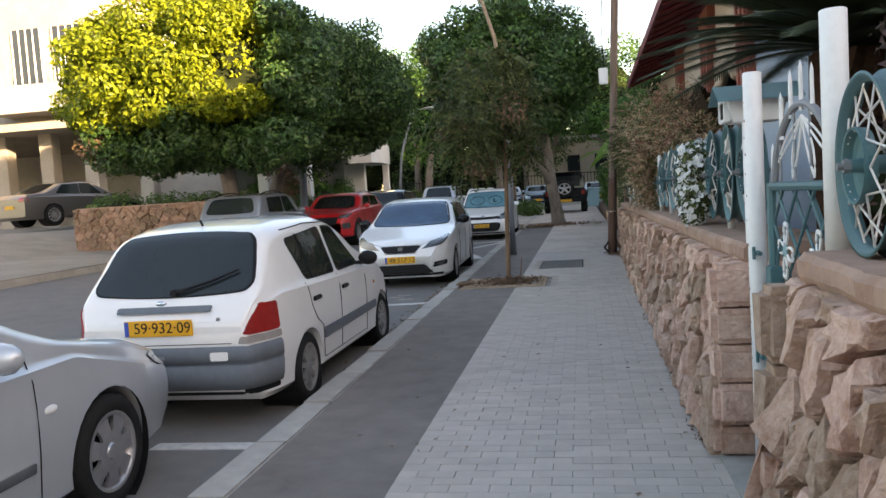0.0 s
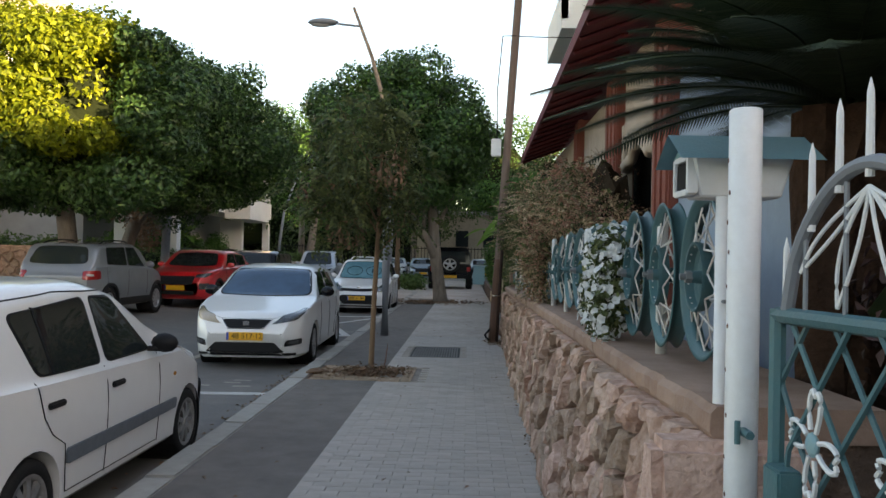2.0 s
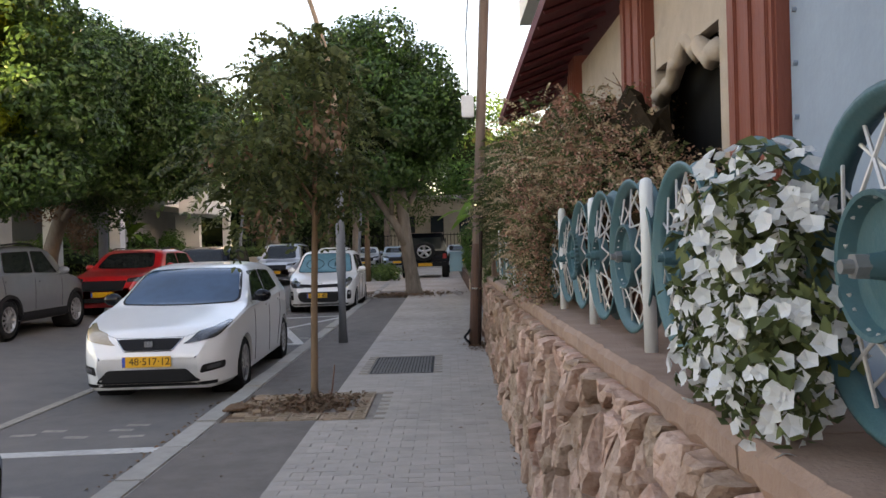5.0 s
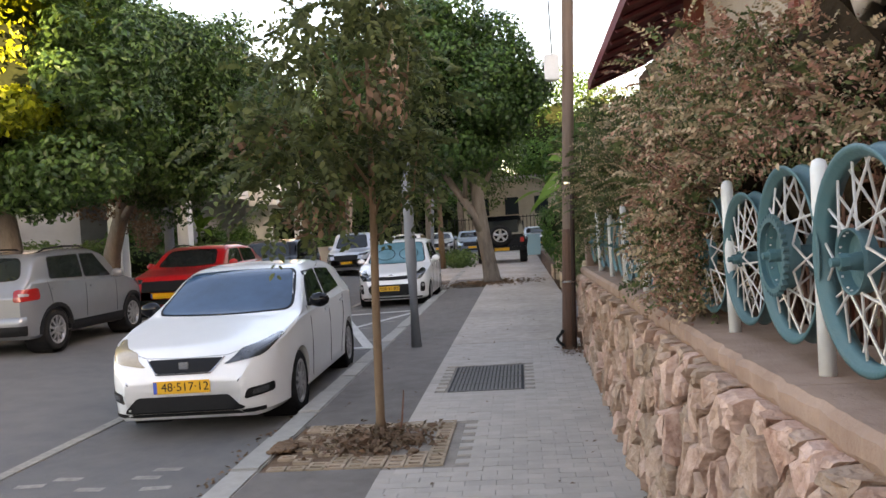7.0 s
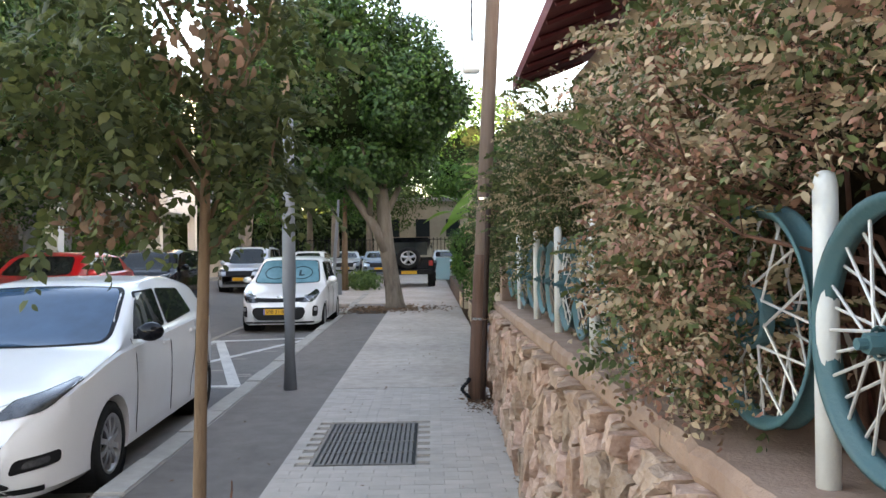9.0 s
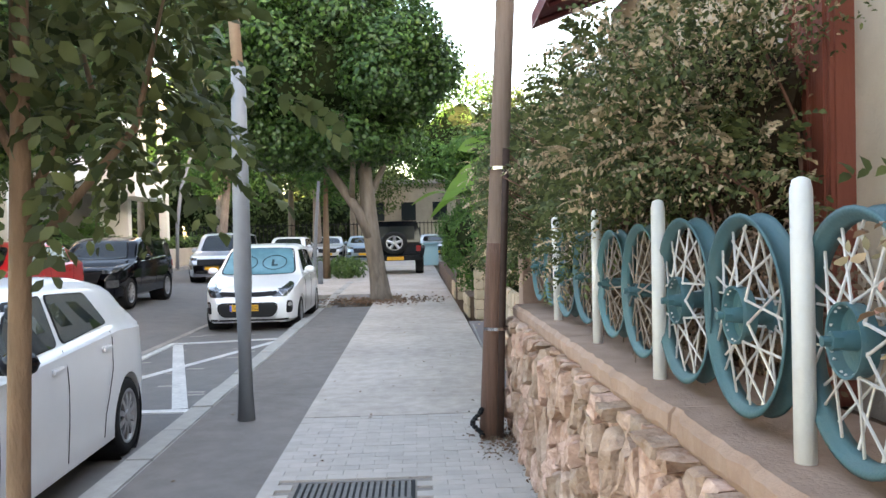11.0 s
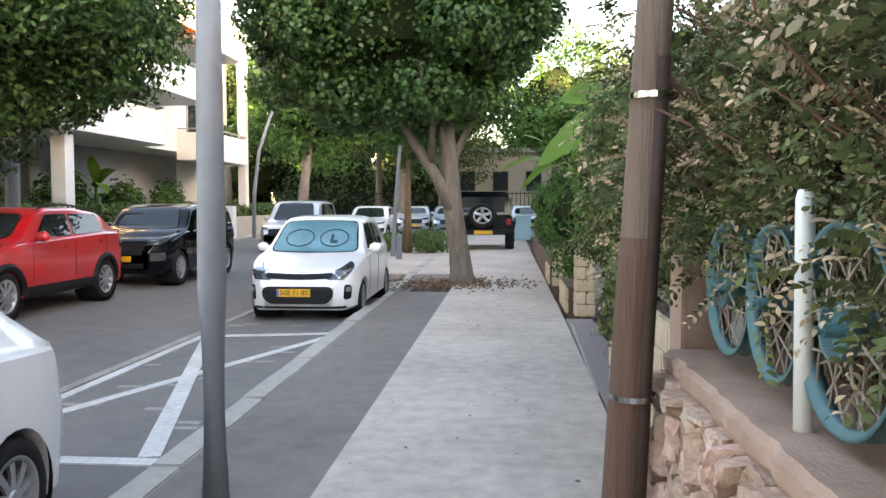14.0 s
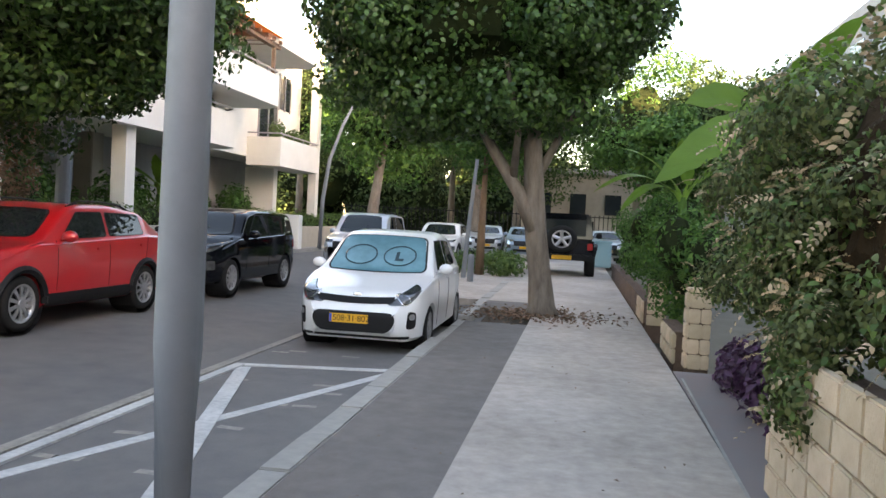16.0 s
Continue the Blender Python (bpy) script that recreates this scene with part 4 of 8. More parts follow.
def mirror(parent, bvh, y, z, mat, both=(-1, 1), size=1.0):
    for s in both:
        p = project(bvh, [(y, z)], "x", s, 0.0)[0]
        bm = bmesh.new()
        blob(bm, p.x + s * 0.115 * size, p.y - 0.02, p.z + 0.05, 0.10 * size, 0.055 * size, 0.072 * size, sub=2, rough=0.05)
        box(bm, min(p.x, p.x + s * 0.08), max(p.x, p.x + s * 0.08), p.y - 0.03, p.y + 0.02, p.z - 0.01, p.z + 0.025)
        part("mirror", bm, mat, parent, smooth=True)


def handle(parent, bvh, y, z, mat, both=(-1, 1)):
    for s in both:
        p = project(bvh, [(y, z)], "x", s, 0.0)[0]
        bm = bmesh.new()
        box(bm, p.x - 0.02, p.x + 0.022, y - 0.085, y + 0.085, z - 0.018, z + 0.018, bevel=0.008)
        part("door_handle", bm, mat, parent)


def windows(car, bvh, side_quads, front, rear, glass=M_CARGLASS, front_mat=None, radius=0.045, bow=0.02):
    for s in (-1, 1):
        for q in side_quads:
            skin_patch("window_seal", bvh, q, "x", s, M_BLACKP, car, off=0.003, nu=8, nv=5, grow=0.014, radius=radius)
            skin_patch("side_window", bvh, q, "x", s, glass, car, nu=8, nv=5, radius=radius)
    if front:
        skin_patch("window_seal", bvh, front, "y", -1, M_BLACKP, car, nu=16, nv=8, off=0.004, grow=0.022, radius=0.08, bow=(-bow, bow))
        skin_patch("windscreen", bvh, front, "y", -1, front_mat or glass, car, nu=16, nv=8, off=0.008, radius=0.07, bow=(-bow, bow))
    if rear:
        skin_patch("window_seal", bvh, rear, "y", 1, M_BLACKP, car, nu=16, nv=6, off=0.004, grow=0.016, radius=0.09, bow=(-bow, bow))
        skin_patch("rear_window", bvh, rear, "y", 1, glass, car, nu=16, nv=6, off=0.008, radius=0.08, bow=(-bow, bow))


def door_seams(car, bvh, ys, z0, z1, mat=M_BLACKP):
    for s in (-1, 1):
        for y in ys:
            seam("door_seam", bvh, [(y, z0), (y, z1)], "x", s, mat, car)


# old white hatchback, tail towards the camera
def hatchback():
    L = 3.90
    top = [(0, 0.60), (0.10, 0.74), (0.55, 0.86), (0.95, 0.93), (1.75, 1.40), (2.20, 1.485), (2.80, 1.48), (3.20, 1.44), (3.40, 1.385), (3.72, 1.00), (3.80, 0.93), (3.87, 0.86), (3.90, 0.74)]
    belt = [(0, 0.60), (0.9, 0.90), (3.5, 0.95), (3.80, 0.90), (3.9, 0.70)]
    plan = [(0, 0.70), (0.12, 0.82), (0.40, 0.95), (1.0, 1.0), (2.9, 1.0), (3.4, 0.975), (3.66, 0.93), (3.80, 0.86), (3.90, 0.76)]
    car, bvh = make_car("hatchback", "old white hatchback with grey plastic bumpers parked at the kerb", M_CARWHITE2, -2.56, 11.28, 180, L, 1.62, top, belt, 1.0, (0.72, 3.08), 0.275, M_STEELRIM, 9, plan=plan, z=-0.14, sill=0.19, tumble=0.15, roof_round=0.13)
    windows(car, bvh, [[(1.48, 0.955), (2.17, 0.955), (2.19, 1.355), (1.88, 1.34)], [(2.27, 0.955), (2.98, 0.97), (3.10, 1.30), (2.29, 1.36)]],
            [(-0.60, 0.96), (0.60, 0.96), (0.52, 1.35), (-0.52, 1.35)], [(-0.625, 0.985), (0.625, 0.985), (0.53, 1.365), (-0.53, 1.365)], radius=0.055, bow=0.03)
    for s in (-1, 1):
        skin_patch("quarter_bar", bvh, [(2.83, 0.96), (2.845, 0.96), (2.885, 1.33), (2.87, 1.33)], "x", s, M_BLACKP, car, off=0.010, nu=2, nv=5)
        skin_patch("side_moulding", bvh, [(1.05, 0.455), (2.74, 0.44), (2.74, 0.53), (1.05, 0.535)], "x", s, M_GREYP, car, off=0.014, nu=16, nv=2)
        skin_patch("tail_light", bvh, [(s * 0.575, 3.88, 0.685), (s * 0.84, 3.68, 0.685), (s * 0.84, 3.70, 0.890), (s * 0.70, 3.80, 0.890)], "c", (s, 1), M_TAIL, car, off=0.010, nu=10, nv=6, radius=0.03)
        skin_patch("reversing_light", bvh, [(s * 0.565, 3.89, 0.625), (s * 0.84, 3.66, 0.625), (s * 0.84, 3.67, 0.675), (s * 0.575, 3.88, 0.675)], "c", (s, 1), M_REVERSE, car, off=0.009, nu=10, nv=2, radius=0.01)
    band("rear_bumper", bvh, 3.10, 33, 147, [(0.61, 0.0), (0.605, 0.022), (0.575, 0.036), (0.50, 0.040), (0.495, 0.030), (0.47, 0.030), (0.465, 0.040), (0.36, 0.036), (0.30, 0.012), (0.29, -0.02)], M_GREYP, car)
    # black band in place of the shadow under the tail
    band("rear_valance", bvh, 3.10, 35, 145, [(0.31, 0.008), (0.27, 0.012), (0.215, -0.02)], M_BLACKP, car)
    band("front_bumper", bvh, 0.70, 215, 325, [(0.56, 0.0), (0.55, 0.02), (0.50, 0.03), (0.30, 0.03), (0.24, -0.01)], M_GREYP, car)
    skin_patch("plate_moulding", bvh, [(-0.36, 0.845), (0.36, 0.845), (0.36, 0.885), (-0.36, 0.885)], "y", 1, M_GREYP, car, off=0.022, nu=8, nv=1, depth=0.04)
    skin_patch("bumper_sticker", bvh, [(-0.50, 0.515), (-0.37, 0.515), (-0.37, 0.575), (-0.50, 0.575)], "y", 1, M_WHITE, car, off=0.043, nu=2, nv=1)
    skin_patch("bumper_lettering", bvh, [(-0.02, 0.53), (0.36, 0.53), (0.36, 0.555), (-0.02, 0.555)], "y", 1, M_GREYM, car, off=0.042, nu=6, nv=1)
    plate(car, bvh, 0.02, 0.755, 1, "59·932·09")
    bm = bmesh.new()
    q = project(bvh, [(0.04, 0.915)], "y", 1, 0.004)[0]
    blob(bm, q.x, q.y, q.z, 0.045, 0.012, 0.022, sub=2, rough=0)
    part("badge", bm, M_CHROME, car, smooth=True)
    bm = bmesh.new()
    q = project(bvh, [(-0.43, 0.80)], "y", 1, 0.0)[0]
    rod(bm, q, q + Vector((0, 0.008, 0)), 0.016, n=10)
    part("lock", bm, M_STEELRIM, car)
    bm = bmesh.new()
    e0, em, e1 = project(bvh, [(-0.05, 0.965), (-0.32, 1.04), (-0.50, 1.11)], "y", 1, 0.03)
    tube(bm, [e0, em, e1], [0.014, 0.011, 0.008], n=6)
    rod(bm, e0 - Vector((0, 0.05, 0)), e0 + Vector((0, 0.015, 0)), 0.026, n=10)
    part("rear_wiper", bm, M_BLACKP, car)
    mirror(car, bvh, 1.50, 0.95, M_BLACKP)
    handle(car, bvh, 2.08, 0.80, M_BLACKP)
    handle(car, bvh, 2.86, 0.80, M_BLACKP)
    door_seams(car, bvh, (1.38, 2.23), 0.27, 0.93)
    for s in (-1, 1):
        seam("door_seam", bvh, [(3.04, 0.94), (2.98, 0.74), (2.90, 0.64), (2.76, 0.56), (2.72, 0.28)], "x", s, M_BLACKP, car)
        seam("door_seam", bvh, [(1.38, 0.28), (2.72, 0.28)], "x", s, M_BLACKP, car)
        seam("roof_gutter", bvh, [(1.95, 1.39), (2.6, 1.405), (3.1, 1.375)], "x", s, M_BLACKP, car, w=0.010)
    seam("tailgate_seam", bvh, [(-0.52, 0.63), (0.52, 0.63)], "y", 1, M_BLACKP, car)
    bm = bmesh.new()
    rod(bm, (0, 3.14, 1.44), (0, 3.18, 1.49), 0.010, n=6)
    part("washer_nozzle", bm, M_BLACKP, car)
    for s in (-1, 1):
        q = project(bvh, [(1.08, 0.72)], "x", s, 0.0)[0]
        bm = bmesh.new()
        blob(bm, q.x, q.y, q.z, 0.012, 0.03, 0.018, sub=1, rough=0)
        part("side_repeater", bm, M_AMBER, car)
hatchback()


def modern_hatch(name, label, paint, x, y, rz, L, W, H, wheels, text, kind, r=0.305):
    k = L / 4.0
    top = [(0, 0.46), (0.05, 0.64), (0.12 * k, 0.73), (0.26 * k, 0.81), (0.95 * k, 0.98), (1.12 * k, 1.02), (1.72 * k, H - 0.09), (2.00 * k, H - 0.005), (2.5 * k, H + 0.03), (2.95 * k, H + 0.01), (3.40 * k, H - 0.07), (3.76 * k, 1.08), (3.93 * k, 0.96), (L, 0.76)]
    belt = [(0, 0.55), (0.3 * k, 0.78), (0.6 * k, 0.90), (1.05 * k, 0.97), (3.2 * k, 1.06), (3.8 * k, 1.02), (L, 0.7)]
    plan = [(0, 0.56), (0.05, 0.69), (0.14, 0.80), (0.30, 0.90), (0.55, 0.965), (1.0, 1.0), (L - 1.0, 1.0), (L - 0.40, 0.975), (L - 0.14, 0.93), (L, 0.82)]
    car, bvh = make_car(name, label, paint, x, y, rz, L, W, top, belt, 1.0, wheels, r, M_RIM if kind != "city" else M_STEELRIM, 10 if kind == "hatch" else 8, plan=plan, z=-0.14, sill=0.17, tumble=0.16, roof_round=0.12)
    return car, bvh, k


# the windscreen's base colour carries the blue reflection of the sky
car, bvh, k = modern_hatch("hatchback", "white modern hatchback parked facing along the kerb", M_CARWHITE, -2.65, 15.36, 2.0, 4.42, 1.72, 1.485, (1.0, 3.74), "48·517·12", "hatch", r=0.315)
windows(car, bvh, [[(1.62, 1.04), (2.42, 1.07), (2.46, 1.39), (2.02, 1.37)], [(2.52, 1.07), (3.36, 1.12), (3.16, 1.36), (2.54, 1.39)]],
        [(-0.71, 1.035), (0.71, 1.035), (0.585, 1.41), (-0.585, 1.41)], [(-0.5, 1.08), (0.5, 1.08), (0.44, 1.32), (-0.44, 1.32)],
        front_mat=material("sky_blue_windscreen", (0.035, 0.085, 0.155), 0.012, scale=2, vary=0.4, second=(0.015, 0.035, 0.06), spec=0.4))
for s in (-1, 1):
    skin_patch("headlight", bvh, [(s * 0.43, 0.02, 0.655), (s * 0.74, 0.16, 0.715), (s * 0.86, 0.56, 0.875), (s * 0.58, 0.16, 0.775)], "c", (s, -1), M_LAMP if s > 0 else M_LAMPY, car, off=0.008, nu=14, nv=7, radius=0.035)
    q = [(s * 0.52, 0.05, 0.345), (s * 0.78, 0.28, 0.375), (s * 0.78, 0.28, 0.455), (s * 0.56, 0.06, 0.435)]
    skin_patch("fog_light_grille", bvh, q, "c", (s, -1), M_BLACKP, car, off=0.007, nu=8, nv=4, radius=0.03)
    q = [(s * 0.58, 0.10, 0.375), (s * 0.72, 0.22, 0.39), (s * 0.72, 0.22, 0.435), (s * 0.60, 0.10, 0.42)]
    skin_patch("fog_light", bvh, q, "c", (s, -1), M_LAMP, car, off=0.013, nu=5, nv=3, radius=0.02)
skin_patch("grille", bvh, [(-0.25, 0.60), (0.25, 0.60), (0.355, 0.715), (-0.355, 0.715)], "y", -1, M_BLACKP, car, off=0.010, nu=12, nv=5, radius=0.03)
seam("grille_trim", bvh, [(-0.36, 0.72), (-0.25, 0.592), (0.25, 0.592), (0.36, 0.72)], "y", -1, M_CHROME, car, w=0.012, off=0.008)
skin_patch("lower_grille", bvh, [(-0.56, 0.265), (0.56, 0.265), (0.42, 0.405), (-0.42, 0.405)], "y", -1, M_BLACKP, car, off=0.010, nu=16, nv=4, radius=0.03)
band("lower_lip", bvh, 0.9, 225, 315, [(0.25, 0.004), (0.22, 0.008), (0.19, -0.01)], M_BLACKP, car)
seam("bonnet_seam", bvh, [(-0.62, 0.80), (-0.38, 0.735), (0.0, 0.725), (0.38, 0.735), (0.62, 0.80)], "y", -1, M_GREYP, car, w=0.006, off=0.0)
p = project(bvh, [(0, 0.665)], "y", -1, 0.02)[0]
bm = bmesh.new()
box(bm, -0.045, 0.045, p.y - 0.012, p.y + 0.01, 0.63, 0.70, bevel=0.006)
part("badge", bm, M_CHROME, car)
plate(car, bvh, 0.0, 0.49, -1, "48·517·12")
mirror(car, bvh, 1.62, 1.03, M_CARBLACK, size=1.15)
handle(car, bvh, 2.32, 0.92, M_CARWHITE)
handle(car, bvh, 3.22, 0.94, M_CARWHITE)
door_seams(car, bvh, (1.52, 2.48), 0.28, 1.03)
for s in (-1, 1):
    seam("door_seam", bvh, [(3.36, 1.05), (3.32, 0.75), (3.18, 0.45), (3.16, 0.28)], "x", s, M_BLACKP, car)

car, bvh, k = modern_hatch("hatchback", "small white city car with a printed sunshade behind its windscreen", M_CARWHITE, -2.66, 27.22, 0.6, 4.0, 1.78, 1.58, (0.86, 3.45), "508·31·802", "city", r=0.30)
windows(car, bvh, [[(1.50, 1.04), (2.22, 1.07), (2.24, 1.47), (1.85, 1.45)], [(2.30, 1.07), (3.00, 1.10), (2.92, 1.44), (2.32, 1.47)]],
        [(-0.71, 1.03), (0.71, 1.03), (0.60, 1.49), (-0.60, 1.49)], [(-0.5, 1.1), (0.5, 1.1), (0.42, 1.36), (-0.42, 1.36)], front_mat=M_SUNSHADE)
for s in (-1, 1):
    skin_patch("headlight", bvh, [(s * 0.46, 0.04, 0.640), (s * 0.72, 0.12, 0.650), (s * 0.86, 0.52, 0.900), (s * 0.62, 0.20, 0.790)], "c", (s, -1), M_LAMP, car, off=0.010, nu=14, nv=7, radius=0.05)
    for rr, mt, of in ((0.072, M_CHROME, 0.012), (0.058, M_LAMP, 0.020)):
        c = Vector((s * 0.66, 0.14, 0.715))
        t = Vector((s, 1, 0)).normalized()
        skin_patch("headlight_lens", bvh, [c - t * rr - Vector((0, 0, rr)), c + t * rr - Vector((0, 0, rr)), c + t * rr + Vector((0, 0, rr)), c - t * rr + Vector((0, 0, rr))], "c", (s, -1), mt, car, off=of, nu=8, nv=2, radius=rr)
    skin_patch("fog_light_grille", bvh, [(s * 0.68, 0.12, 0.335), (s * 0.80, 0.24, 0.35), (s * 0.80, 0.24, 0.555), (s * 0.70, 0.13, 0.575)], "c", (s, -1), M_BLACKP, car, off=0.008, nu=5, nv=6, radius=0.05)
    skin_patch("fog_light", bvh, [(s * 0.70, 0.15, 0.46), (s * 0.78, 0.22, 0.46), (s * 0.78, 0.22, 0.535), (s * 0.71, 0.15, 0.535)], "c", (s, -1), M_RIM, car, off=0.014, nu=4, nv=3, radius=0.036)
    seam("sunshade_print", bvh, [(s * 0.29 + 0.235 * math.cos(a), 1.225 + 0.135 * math.sin(a)) for a in [math.pi * 2 * j / 18 for j in range(19)]], "y", -1, M_SHADEDRAW, car, w=0.020, off=0.014)
skin_patch("grille", bvh, [(-0.50, 0.665), (0.50, 0.665), (0.52, 0.745), (-0.52, 0.745)], "y", -1, M_BLACKP, car, off=0.010, nu=16, nv=3, radius=0.02, bow=(-0.02, -0.02))
skin_patch("lower_grille", bvh, [(-0.50, 0.285), (0.50, 0.285), (0.58, 0.545), (-0.58, 0.545)], "y", -1, M_BLACKP, car, off=0.010, nu=16, nv=6, radius=0.12)
band("lower_lip", bvh, 0.9, 225, 315, [(0.245, 0.004), (0.215, 0.008), (0.19, -0.01)], M_BLACKP, car)
p = project(bvh, [(0, 0.755)], "y", -1, 0.008)[0]
bm = bmesh.new()
blob(bm, 0, p.y, 0.755, 0.06, 0.01, 0.028, sub=2, rough=0)
part("badge", bm, M_CHROME, car)
cu = bpy.data.curves.new("letter", "FONT")
cu.body, cu.size, cu.align_x, cu.align_y, cu.extrude, cu.offset = "L", 0.25, "CENTER", "CENTER", 0.002, 0.012
cu.materials.append(M_SHADEDRAW)
p0, p1 = project(bvh, [(0.29, 1.15), (0.29, 1.30)], "y", -1, 0.016)
ob = new("letter", cu)
ob.parent = car
lean = math.degrees(math.atan2(p1.y - p0.y, p1.z - p0.z))
ob.matrix_basis = pose(0.29, (p0.y + p1.y) / 2 - 0.035, 1.225, 90 - lean, 0, 0)
plate(car, bvh, -0.06, 0.455, -1, "508·31·802")
mirror(car, bvh, 1.50, 1.03, M_CARWHITE, size=1.05)
handle(car, bvh, 2.12, 0.92, M_CARWHITE)
handle(car, bvh, 2.95, 0.94, M_CARWHITE)
door_seams(car, bvh, (1.36, 2.27), 0.28, 1.03)

# silver saloon, only its nose in view
top = [(0, 0.56), (0.07, 0.75), (0.5, 0.88), (1.15, 0.99), (2.0, 1.40), (2.5, 1.44), (3.2, 1.40), (3.8, 1.06), (4.4, 0.95)]
car, bvh = make_car("saloon_car", "silver saloon car parked at the kerb", M_CARSILVER, -2.98, 6.90, 180, 4.4, 1.74, top, [(0, 0.6), (1.1, 0.9), (4.4, 0.92)], 1.0, (0.86, 3.5), 0.31, M_RIM, 7, z=-0.14, sill=0.18)
windows(car, bvh, [[(1.75, 0.98), (2.5, 1.0), (2.5, 1.32), (2.1, 1.32)]], [(-0.6, 0.97), (0.6, 0.97), (0.5, 1.34), (-0.5, 1.34)], None)
for s in (-1, 1):
    q = [(s * 0.42, 0.58), (s * 0.70, 0.60), (s * 0.72, 0.72), (s * 0.46, 0.70)]
    skin_patch("headlight", bvh, q if s > 0 else q[::-1], "y", -1, M_LAMP, car, off=0.01, nu=5, nv=3)
    q = project(bvh, [(1.36, 0.68)], "x", s, 0.0)[0]
    bm = bmesh.new()
    blob(bm, q.x, q.y, q.z, 0.012, 0.05, 0.022, sub=2, rough=0)
    part("side_repeater", bm, M_WHITE, car)
    skin_patch("side_moulding", bvh, [(1.50, 0.42), (2.9, 0.42), (2.9, 0.47), (1.50, 0.47)], "x", s, M_CHROME, car, off=0.01, nu=10, nv=1)
mirror(car, bvh, 1.75, 0.95, M_CARSILVER)
door_seams(car, bvh, (1.46,), 0.28, 0.94)


def suv(name, label, paint, x, y, rz, L, W, H, wheels, r, boxy=0.0, cladding=True, plate_text="", detail=True, rails=True, spokes=10, z=None):
    k = L / 4.2
    top = [(0, 0.62), (0.06, 0.80), (0.25, 0.95), (1.05 * k, 1.06), (1.20 * k, 1.10), ((1.72 - 0.12 * boxy) * k, H - 0.10), (2.0 * k, H - 0.01), (2.7 * k, H), ((3.4 + 0.45 * boxy) * k, H - 0.09 + 0.03 * boxy), ((3.94 + 0.10 * boxy) * k, 1.10 + 0.08 * boxy), (L - 0.04, 0.98), (L, 0.86)]
    belt = [(0, 0.75), (1.1 * k, 1.04), (3.4 * k, 1.12), (L - 0.2, 1.10), (L, 0.85)]
    plan = [(0, 0.62), (0.08, 0.77), (0.22, 0.88), (0.50, 0.97), (1.0, 1.0), (L - 0.8, 1.0), (L - 0.30, 0.96), (L - 0.10, 0.89), (L, 0.78)]
    car, bvh = make_car(name, label, paint, x, y, rz, L, W, top, belt, 1.0, wheels, r, M_RIM, spokes, plan=plan, sill=0.24, tumble=0.15 - 0.05 * boxy, roof_round=0.09, z=z)
    a, b, c = 1.55 * k, 2.50 * k, (3.35 + 0.2 * boxy) * k
    windows(car, bvh, [[(a, 1.09), (b - 0.05, 1.12), (b - 0.05, H - 0.12), (a + 0.42, H - 0.13)], [(b + 0.04, 1.12), (c, 1.14), (c - 0.06, H - 0.14), (b + 0.04, H - 0.12)]],
            [(-0.66, 1.12), (0.66, 1.12), (0.54, H - 0.12), (-0.54, H - 0.12)], [(-0.60, 1.16), (0.60, 1.16), (0.50, H - 0.14), (-0.50, H - 0.14)])
    mirror(car, bvh, a, 1.08, paint, size=1.1)
    if detail:
        for s in (-1, 1):
            if cladding:
                skin_patch("sill_cladding", bvh, [(wheels[0] + r * 1.2, 0.26), (wheels[1] - r * 1.2, 0.26), (wheels[1] - r * 1.2, 0.42), (wheels[0] + r * 1.2, 0.42)], "x", s, M_BLACKP, car, off=0.012, nu=14, nv=2)
                for wy in wheels:
                    ring = []
                    for j in range(17):
                        t = math.pi * (-0.10 + 1.20 * j / 16)
                        ring.append((wy + math.cos(t) * r * 1.22, r + math.sin(t) * r * 1.22))
                    seam("arch_cladding", bvh, [p for p in ring if p[1] > 0.27], "x", s, M_BLACKP, car, w=0.10, off=-0.015)
            hw = W / 2
            skin_patch("headlight", bvh, [(s * hw * 0.60, 0.06, 0.80), (s * hw * 0.90, 0.18, 0.82), (s * hw, 0.52, 0.945), (s * hw * 0.66, 0.10, 0.885)], "c", (s, -1), M_LAMP, car, off=0.010, nu=10, nv=4, radius=0.03)
            skin_patch("fog_light", bvh, [(s * hw * 0.66, 0.06, 0.50), (s * hw * 0.94, 0.26, 0.50), (s * hw * 0.94, 0.26, 0.66), (s * hw * 0.66, 0.06, 0.66)], "c", (s, -1), M_LAMP, car, off=0.010, nu=6, nv=4, radius=0.03)
            skin_patch("tail_light", bvh, [(s * hw * 0.66, L - 0.02, 0.82), (s * hw, L - 0.30, 0.84), (s * hw, L - 0.27, 1.02), (s * hw * 0.70, L - 0.04, 1.0)], "c", (s, 1), M_TAIL, car, off=0.012, nu=10, nv=5, radius=0.05)
            skin_patch("reversing_light", bvh, [(s * hw * 0.74, L - 0.06, 0.90), (s * hw * 0.86, L - 0.16, 0.90), (s * hw * 0.86, L - 0.16, 0.94), (s * hw * 0.74, L - 0.06, 0.94)], "c", (s, 1), M_REVERSE, car, off=0.018, nu=5, nv=2)
            if rails:
                bm = bmesh.new()
                pts = [(s * (W / 2 - 0.27), 1.9 * k + j * 0.25, smooth_interp(top, 1.9 * k + j * 0.25, 0.07) + (0.03 if 0 < j < 6 else -0.02)) for j in range(7)]
                tube(bm, pts, 0.016, n=6)
                part("roof_rail", bm, M_BLACKP, car)
            seam("door_seam", bvh, [(c + 0.10, 1.10), (c + 0.02, 0.75), (c - 0.15, 0.45)], "x", s, M_BLACKP, car)
